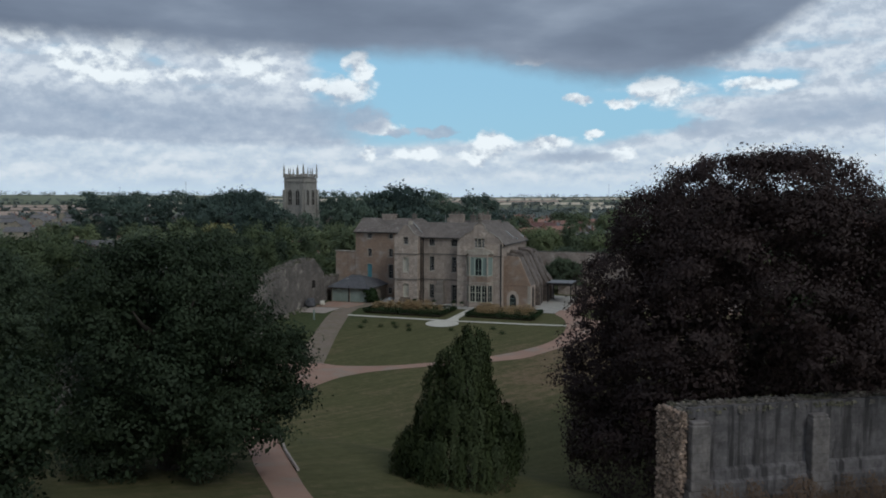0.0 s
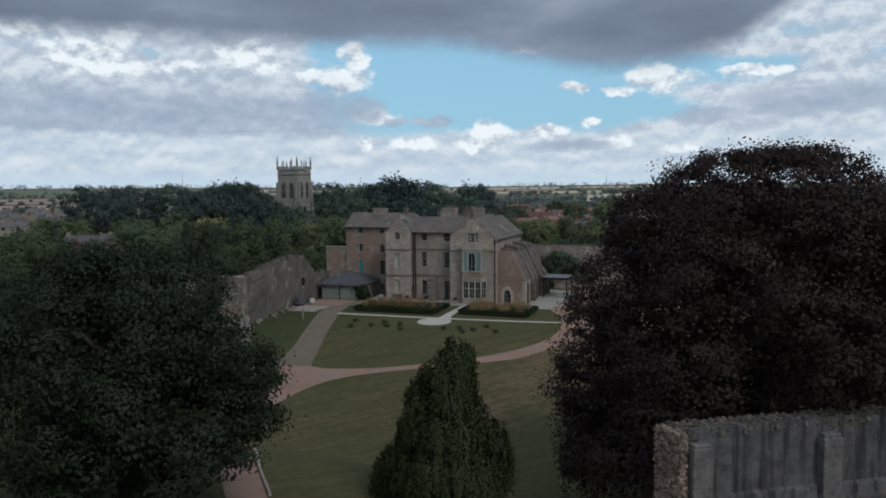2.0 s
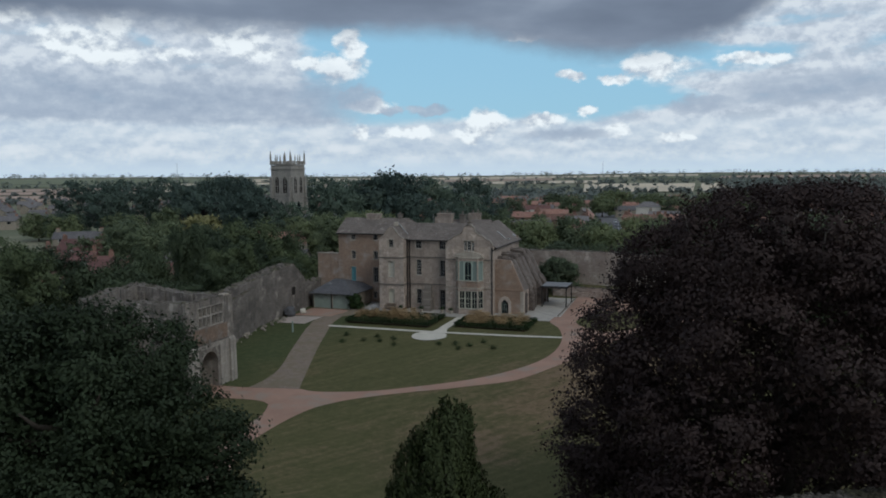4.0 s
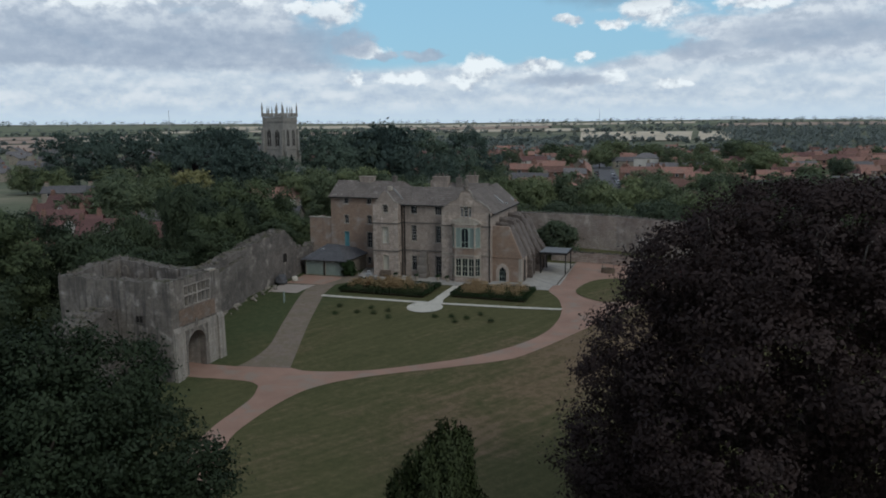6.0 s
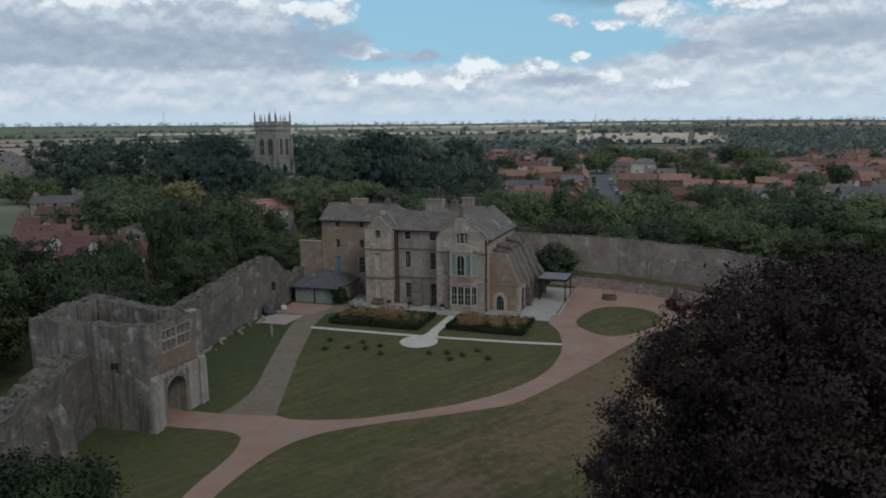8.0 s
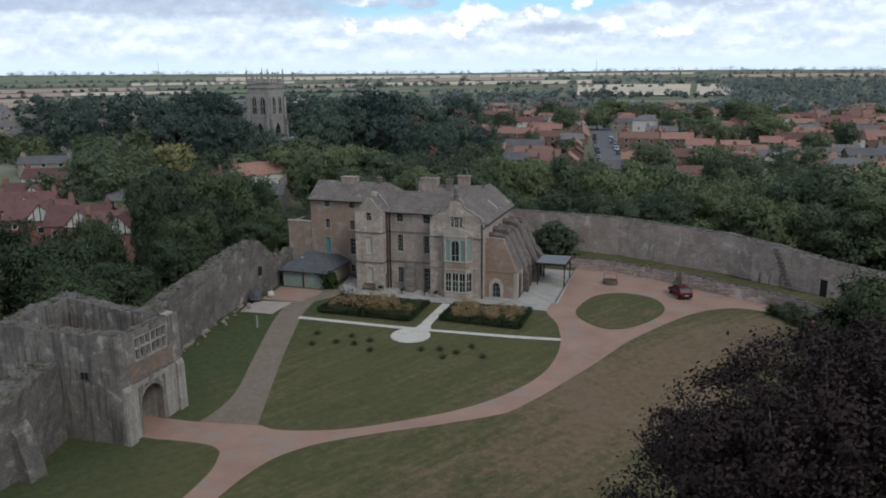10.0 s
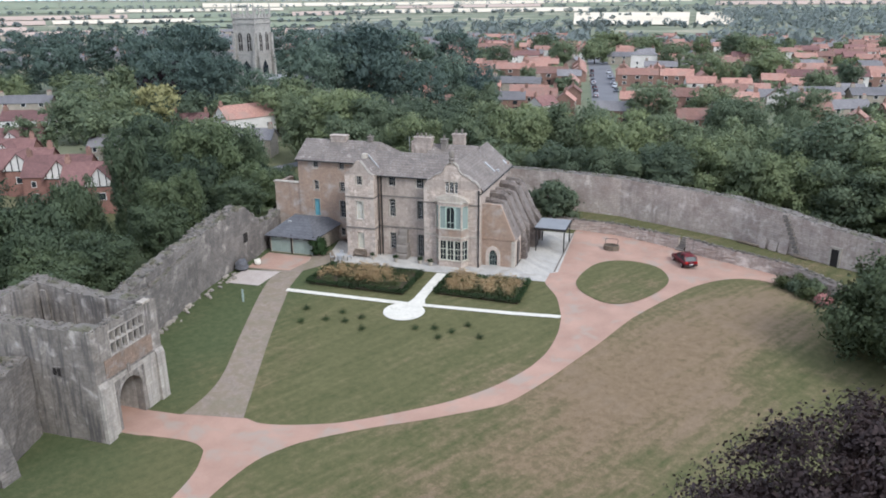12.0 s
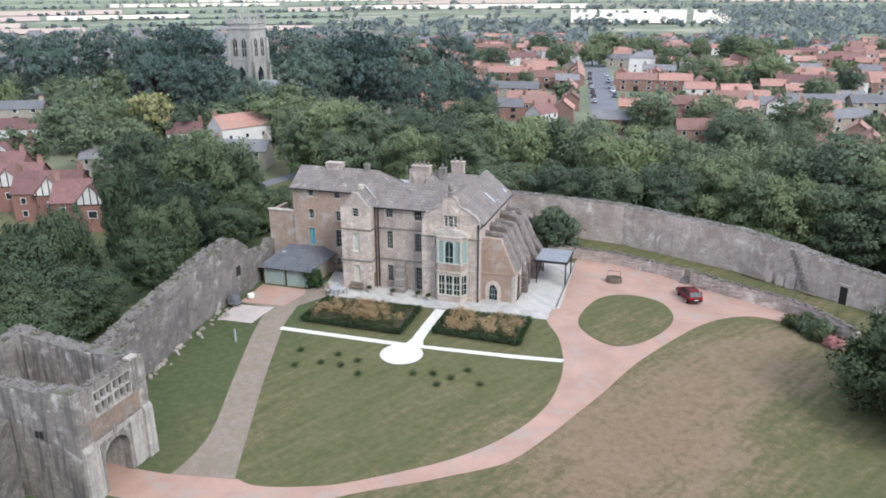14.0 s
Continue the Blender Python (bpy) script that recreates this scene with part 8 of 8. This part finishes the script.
# ---------------------------------------------------------------- garden
def hedge_bed(name, quad, label, seed):
    """A flower bed: soil, clipped box edging, tawny grasses and border plants."""
    rng = np.random.default_rng(seed)
    bed = thing(name, (sum(p[0] for p in quad) / 4, sum(p[1] for p in quad) / 4, 0.0), label, "flower bed")
    bm = bmesh.new()
    prism(bm, quad, "z", 0.02, 0.16)
    part("soil", bm, M_SOIL, bed)
    A, B, C, D = [np.array(q) for q in quad]

    def at(u, v):
        return (A * (1 - u) + B * u) * (1 - v) + (D * (1 - u) + C * u) * v
    for e, (p, q) in enumerate(((A, B), (B, C), (C, D), (D, A))):
        n = int(np.linalg.norm(q - p) * 190)
        t = rng.random(n)
        base = p[None] * (1 - t[:, None]) + q[None] * t[:, None] + rng.uniform(-0.30, 0.30, (n, 2))
        z = 0.05 + 0.55 * rng.random(n) ** 0.5
        leaf_mesh("box_hedge", np.column_stack([base, z]), np.tile([0, 0, 0.6], (n, 1)), 0.085, L_HEDGE, bed, "clipped dark green box edging" if e == 0 else "", seed + e)
    for nm, mat, n, z0, z1, size, droop, k in (("border_plant", L_BED, 8200, 0.15, 0.8, 0.10, 0.1, 120), ("tawny_grass", L_PLUME, 5600, 0.55, 1.6, 0.085, 0.45, 34)):
        c = np.column_stack([rng.uniform(0.07, 0.93, k), rng.uniform(0.12, 0.88, k)])
        i = rng.integers(0, k, n)
        xy = np.array([at(u, v) for u, v in c])[i] + rng.normal(0, 0.27, (n, 2))
        z = z0 + (z1 - z0) * rng.random(n) * rng.uniform(0.6, 1.0, k)[i]
        leaf_mesh(nm, np.column_stack([xy, z]), np.tile([0, 0, 0.4], (n, 1)), size, mat, bed, "", seed + 9, 0.5, droop)


hedge_bed("west_flower_bed", [(-16.4, -10.4), (-5.4, -10.5), (-5.5, -4.2), (-16.4, -4.6)], "hedged flower bed full of tawny ornamental grasses before the house", 400)
hedge_bed("east_flower_bed", [(-2.2, -9.2), (6.6, -9.5), (6.5, -3.4), (-2.2, -4.0)], "smaller hedged flower bed with tawny grasses before the bow window", 420)

ball = bush_thing("topiary_ball", "small clipped dark shrub planted in the lawn", 0.14, 0.27, (0, 0, 0), L_HEDGE, 440, "shrubs in the lawn", 0.04, 20, 22)
DOTS = [(-12.8, -19.0), (-10.6, -17.9), (-9.7, -16.0), (-6.4, -18.8), (-1.5, -17.4), (0.3, -16.9), (2.1, -17.2), (3.2, -15.5), (4.9, -17.5), (-8.6, -17.8), (-13.6, -16.2), (1.2, -18.6), (-7.4, -16.6)]
for x, y in DOTS[1:]:
    copy_thing(ball, pose(x, y, lawn_height(x, y)))
ball.matrix_basis = pose(*DOTS[0], lawn_height(*DOTS[0]))

for i, (x, y, r, h, mat, lab) in enumerate([(32.6, 3.6, 0.8, 1.1, L_BED, "green border shrub below the terrace wall"), (33.6, 2.4, 0.9, 1.3, L_TREE, "leafy garden shrub below the terrace wall"), (34.6, 0.9, 0.9, 1.0, L_BED, "green border shrub at the lawn edge"),
                                            (35.4, 2.6, 1.0, 1.5, L_TREE, "leafy garden shrub against the low wall"), (36.0, -0.4, 0.8, 0.9, L_ROSE, "pink and cream flowering bush at the lawn edge"), (34.2, 3.9, 0.9, 1.3, L_BED, "green border shrub against the low wall")]):
    bush_thing("border_shrub", lab, r, h, (x, y, -0.02), mat, 460 + 5 * i, size=0.11, clumps=46, per=36)


# ---------------------------------------------------------------- the parked car and court
def car(name, label, paint, at, turn, z=0.03, group="", scale=1.0):
    c = thing(name, (0, 0, 0), label, "car", group)
    side = [(-2.2, 0.35), (2.15, 0.35), (2.2, 0.62), (2.1, 0.86), (1.15, 0.98), (0.95, 1.0), (-2.12, 1.02), (-2.22, 0.8)]
    bm = bmesh.new()
    prism(bm, side, "y", -0.9, 0.9)
    bmesh.ops.bevel(bm, geom=bm.edges[:], offset=0.09, segments=2, affect="EDGES")
    body = part("body", bm, paint, c, smooth=True)
    bm = bmesh.new()
    lo = [(-2.05, -0.82, 1.0), (1.0, -0.82, 1.0), (1.0, 0.82, 1.0), (-2.05, 0.82, 1.0)]
    hi = [(-1.75, -0.64, 1.52), (0.15, -0.64, 1.56), (0.15, 0.64, 1.56), (-1.75, 0.64, 1.52)]
    a, b = [bm.verts.new(p) for p in lo], [bm.verts.new(p) for p in hi]
    for i in range(4):
        bm.faces.new((a[i], a[(i + 1) % 4], b[(i + 1) % 4], b[i]))
    bm.faces.new(b)
    bm.faces.new(a[::-1])
    part("window_glass", bm, M_CARGLASS, c, "dark tinted window glass")
    bm = bmesh.new()
    box(bm, -1.78, 0.18, -0.66, 0.66, 1.51, 1.60)
    bmesh.ops.bevel(bm, geom=bm.edges[:], offset=0.03, segments=2, affect="EDGES")
    part("roof", bm, paint, c, smooth=True)
    for s in (-1, 1):
        for x0, x1, t0, t1 in ((0.98, 0.16, 0.06, 0.06), (-0.62, -0.66, 0.05, 0.05), (-2.03, -1.74, 0.1, 0.1)):
            bm = bmesh.new()
            prism(bm, [(x0 - t0, 0.98), (x0 + t0, 0.98), (x1 + t1, 1.56), (x1 - t1, 1.56)], "y", s * 0.76 - 0.09, s * 0.76 + 0.045)
            part("pillar", bm, paint, c)
        for x in (-1.38, 1.38):
            bm = bmesh.new()
            bmesh.ops.create_cone(bm, cap_ends=True, segments=20, radius1=0.34, radius2=0.34, depth=0.22, matrix=Matrix.Translation((x, s * 0.83, 0.34)) @ Matrix.Rotation(math.pi / 2, 4, "X"))
            bmesh.ops.bevel(bm, geom=[e for e in bm.edges if len(e.link_faces) == 2 and any(len(f.verts) > 4 for f in e.link_faces)], offset=0.04, segments=2, affect="EDGES")
            wheel = part("wheel", bm, M_TYRE, c, "black tyre")
            bm = bmesh.new()
            bmesh.ops.create_cone(bm, cap_ends=True, segments=14, radius1=0.22, radius2=0.2, depth=0.03, matrix=Matrix.Translation((x, s * 0.95, 0.34)) @ Matrix.Rotation(math.pi / 2, 4, "X"))
            part("rim", bm, M_ALLOY, wheel)
        boxed("tail_light", (-2.25, -2.1, s * 0.62 - 0.2, s * 0.62 + 0.2, 0.78, 0.95), M_LAMP_RED, c)
        boxed("headlight", (2.02, 2.17, s * 0.62 - 0.2, s * 0.62 + 0.2, 0.68, 0.82), M_LAMP_CLEAR, c)
        boxed("door_mirror", (0.75, 0.92, s * 0.98 - 0.1, s * 0.98 + 0.1, 1.0, 1.12), paint, c)
    boxed("bumper", (-2.29, -2.15, -0.85, 0.85, 0.38, 0.58), M_PIPE, c)
    boxed("number_plate", (-2.31, -2.285, -0.26, 0.26, 0.6, 0.71), M_WOODWHITE, c)
    c.matrix_basis = pose(*at, z, 0, 0, turn) @ Matrix.Scale(scale, 4)
    return c


car("red_car", "deep red family car parked on the gravel by the low wall", M_CARPAINT, (22.3, 8.2), 114, scale=0.88)
street = [(-15, 222, 98), (-17, 236, 98), (-19.3, 250, 98), (-21.8, 266, 98), (-9.2, 240, 278), (-11.6, 256, 278), (-27, 300, 98), (-17.5, 292, 278), (-23.5, 276, 98), (-13.8, 270, 278), (-30, 322, 98), (-21, 316, 278)]
proto = None
for i, (x, y, a) in enumerate(street):
    if i < 2:
        p = car("street_car", "pale car parked along the main street" if i == 0 else "dark car parked along the main street", M_PALECAR if i == 0 else M_DARKCAR, (x, y), a, -7.9, "cars in the street")
        proto = proto or p
        other = p
    else:
        copy_thing(proto if i % 2 else other, pose(x, y, -7.9, 0, 0, a))


def garden_cart():
    t = thing("garden_trough", (13.7, 11.0, 0), "small wooden trough on the gravel with a thin iron frame", "trough")
    bm = bmesh.new()
    for i in range(14):
        a0, a1 = 2 * math.pi * i / 14, 2 * math.pi * (i + 1) / 14
        pts = [(13.7 + r * math.cos(a), 11.0 + 0.75 * r * math.sin(a)) for a, r in ((a0 + 0.02, 0.95), (a1 - 0.02, 0.95), (a1 - 0.02, 0.82), (a0 + 0.02, 0.82))]
        prism(bm, pts, "z", 0.03, 0.62)
    part("staves", bm, M_OLDWOOD, t)
    boxed("soil", (13.05, 14.35, 10.5, 11.5, 0.03, 0.5), M_SOIL, t)
    bm = bmesh.new()
    tube(bm, [(12.95, 11.0, 0.4), (12.95, 11.0, 1.35), (13.0, 11.0, 1.4), (14.4, 11.0, 1.4), (14.45, 11.0, 1.35), (14.45, 11.0, 0.4)], [0.025] * 6, 5)
    part("hoop", bm, M_PIPE, t, "thin iron hoop")


garden_cart()


def garden_bench(at, turn, z, length=1.6):
    t = thing("garden_bench", (0, 0, 0), "weathered wooden garden bench against the house", "bench")
    for i in range(4):
        boxed("seat_slat", (-length / 2, length / 2, -0.22 + i * 0.13, -0.12 + i * 0.13, 0.42, 0.46), M_OLDWOOD, t)
    for i in range(3):
        boxed("back_slat", (-length / 2, length / 2, 0.28, 0.31, 0.56 + i * 0.13, 0.65 + i * 0.13), M_OLDWOOD, t)
    for x in (-length / 2 + 0.06, length / 2 - 0.06):
        for y in (-0.2, 0.28):
            boxed("leg", (x - 0.035, x + 0.035, y - 0.035, y + 0.035, 0, 0.95 if y > 0 else 0.62), M_OLDWOOD, t)
        boxed("armrest", (x - 0.04, x + 0.04, -0.26, 0.3, 0.62, 0.66), M_OLDWOOD, t)
    t.matrix_basis = pose(*at, z, 0, 0, turn)


garden_bench((-14.6, -0.72), 0, 0.05)


def patio_set():
    t = thing("patio_table", (0, 0, 0), "round pale metal patio table on the terrace", "table")
    bm = bmesh.new()
    bmesh.ops.create_cone(bm, cap_ends=True, segments=24, radius1=0.6, radius2=0.6, depth=0.04, matrix=Matrix.Translation((0, 0, 0.73)))
    part("tabletop", bm, M_LEAD, t)
    for a in range(4):
        bm = bmesh.new()
        c, s = math.cos(a * math.pi / 2), math.sin(a * math.pi / 2)
        tube(bm, [(c * 0.4, s * 0.4, 0), (c * 0.25, s * 0.25, 0.72)], [0.025, 0.025], 6)
        part("leg", bm, M_PIPE, t)
    t.matrix_basis = pose(-16.3, -2.45, 0.055)
    ch = thing("patio_chair", (0, 0, 0), "pale metal patio chair beside the round table", "chair", "chairs round the patio table")
    boxed("seat", (-0.22, 0.22, -0.22, 0.22, 0.43, 0.46), M_LEAD, ch)
    boxed("backrest", (-0.22, 0.22, 0.19, 0.22, 0.5, 0.9), M_LEAD, ch)
    for x in (-0.2, 0.2):
        for y in (-0.2, 0.205):
            boxed("leg", (x - 0.018, x + 0.018, y - 0.014, y + 0.014, 0, 0.43 if y < 0 else 0.9), M_PIPE, ch)
    spots = [pose(-16.3 + 1.0 * math.cos(a), -2.45 + 1.0 * math.sin(a), 0.055, 0, 0, math.degrees(a) - 90) for a in (0.4, 1.9, 3.4, 5.1)]
    for m in spots[1:]:
        copy_thing(ch, m)
    ch.matrix_basis = spots[0]


patio_set()


def stone_pot(at, label="stone pot with a small green plant on the terrace"):
    t = thing("stone_pot", (0, 0, 0), label, "plant pot", "pots on the terrace")
    bm = bmesh.new()
    tube(bm, [(0, 0, 0), (0, 0, 0.08), (0, 0, 0.3), (0, 0, 0.42), (0, 0, 0.46)], [0.2, 0.17, 0.26, 0.28, 0.31], 12)
    part("pot", bm, M_TRIM, t, smooth=True)
    p, o = crown_points(heap(0.3, 0.4, 0.9, 4, 500), 14, 22, 0.1, 501)
    leaf_mesh("plant", p, o, 0.06, L_HEDGE, t, "", 502)
    t.matrix_basis = pose(*at, 0.055)
    return t


pot = stone_pot((-12.9, -0.85))
for x, y in ((-6.95, -0.75), (-9.9, -0.95), (-5.6, -1.05)):
    copy_thing(pot, pose(x, y, 0.055))

# logs and leaning slabs on the terrace
for x, y, a, l in ((29.3, 13.6, -33, 2.7), (34.7, 9.9, -33, 1.7)):
    t = thing("oak_log_seat", (x, y, 1.3), "long split log laid as a seat on the terrace grass", "log seat")
    bm = bmesh.new()
    c, s = math.cos(radians(a)) * l / 2, math.sin(radians(a)) * l / 2
    tube(bm, [(x - c, y - s, 1.48), (x, y, 1.47), (x + c, y + s, 1.48)], [0.16, 0.18, 0.15], 8)
    part("log", bm, M_OLDWOOD, t)
    for k in (-0.7, 0.7):
        boxed("block", (x + c * k - 0.12, x + c * k + 0.12, y + s * k - 0.1, y + s * k + 0.1, 1.28, 1.36), M_RUBBLE, t)
slab = thing("leaning_slab", (0, 0, 0), "old worn stone slab leaning on the castle wall", "stone slab", "slabs leaning on the wall")
bm = bmesh.new()
box(bm, -0.55, 0.55, -0.09, 0.09, 0, 1.75)
bmesh.ops.bevel(bm, geom=bm.edges[:], offset=0.05, segments=1, affect="EDGES")
part("slab", bm, M_CURTAIN, slab)
copy_thing(slab, Matrix.Translation((31.9, 12.05, 1.28)) @ Matrix.Rotation(radians(-32), 4, "Z") @ Matrix.Rotation(radians(-16), 4, "X") @ Matrix.Diagonal((0.9, 1, 0.85, 1)))
copy_thing(slab, Matrix.Translation((32.9, 11.3, 1.28)) @ Matrix.Rotation(radians(-34), 4, "Z") @ Matrix.Rotation(radians(-14), 4, "X"))
slab.matrix_basis = Matrix.Translation((30.7, 12.85, 1.28)) @ Matrix.Rotation(radians(-34), 4, "Z") @ Matrix.Rotation(radians(-14), 4, "X")


# ---------------------------------------------------------------- clutter by the walls
def builder_bag(at, label, mat, seed, s=0.9):
    rng = random.Random(seed)
    t = thing("rubble_bag", (0, 0, 0), label, "bag")
    bm = bmesh.new()
    bmesh.ops.create_icosphere(bm, subdivisions=3, radius=1.0)
    for v in bm.verts:
        v.co = Vector((v.co.x * 0.55, v.co.y * 0.5, max(-0.0, v.co.z * 0.45 + 0.4))) * s * (1 + 0.35 * noise.noise(v.co * 1.7 + Vector((seed * 3.1, 0, 0))))
    part("sack", bm, mat, t, smooth=True)
    t.matrix_basis = pose(*at, 0.03)


builder_bag((-25.0, -6.6), "full white rubble bag by the castle wall", M_WHITE_PATH, 1, 0.8)
builder_bag((-25.6, -8.9), "dark tarpaulin heap by the castle wall", M_GARSLATE, 2, 1.5)
rg = random.Random(88)
stone = thing("fallen_stone", (0, 0, 0), "fallen block of castle stone in the grass by the wall", "stone", "fallen stones along the wall")
bm = bmesh.new()
box(bm, -0.3, 0.3, -0.22, 0.22, -0.05, 0.34)
for v in bm.verts:
    v.co += Vector((rg.uniform(-0.08, 0.08), rg.uniform(-0.08, 0.08), rg.uniform(-0.06, 0.06)))
bmesh.ops.bevel(bm, geom=bm.edges[:], offset=0.05, segments=1, affect="EDGES")
part("stone", bm, M_RUBBLE, stone)
places = []
for k in range(46):
    f = rg.random()
    y = -29.5 + 19.5 * f
    x = -25.0 - 1.4 * f + abs(rg.gauss(0, 0.45))
    places.append((x, y))
for x, y in places[1:]:
    s = rg.uniform(0.35, 0.85)
    copy_thing(stone, Matrix.Translation((x, y, lawn_height(x, y))) @ Matrix.Rotation(rg.uniform(0, 3.1), 4, "Z") @ Matrix.Diagonal((s, s * rg.uniform(0.7, 1.1), s * rg.uniform(0.6, 1.2), 1)))
stone.matrix_basis = pose(*places[0], lawn_height(*places[0]))
t = thing("green_post", (-20.9, -16.3, -0.35), "thin green marker post in the grass", "post")
boxed("stake", (-20.98, -20.82, -16.38, -16.22, -0.5, 1.0), M_GREENDOOR, t)

# brambles at the foot of the near ruin
rngb = np.random.default_rng(91)
n = 30000
u = rngb.random(n)
px = 27.6 + 11.2 * u * 0.855 * 1.2 + rngb.normal(0, 0.12, n) + 0.5
py = -72.0 + 11.2 * u * 0.518 * 1.2 + rngb.normal(0, 0.28, n)
pz = 1.2 + 2.9 * rngb.random(n) ** 1.1 * (0.72 + 0.28 * np.sin(u * 31 + 2 * np.sin(u * 9)) ** 2)
ob = leaf_mesh("brambles", np.column_stack([px, py, pz]), np.tile([0.2, -0.6, 0.4], (n, 1)), 0.075, L_IVY, None, "", 92, 0.22, 0.55)
tagged(ob, "dry brown brambles along the foot of the ruined wall", "brambles", kind="stuff")
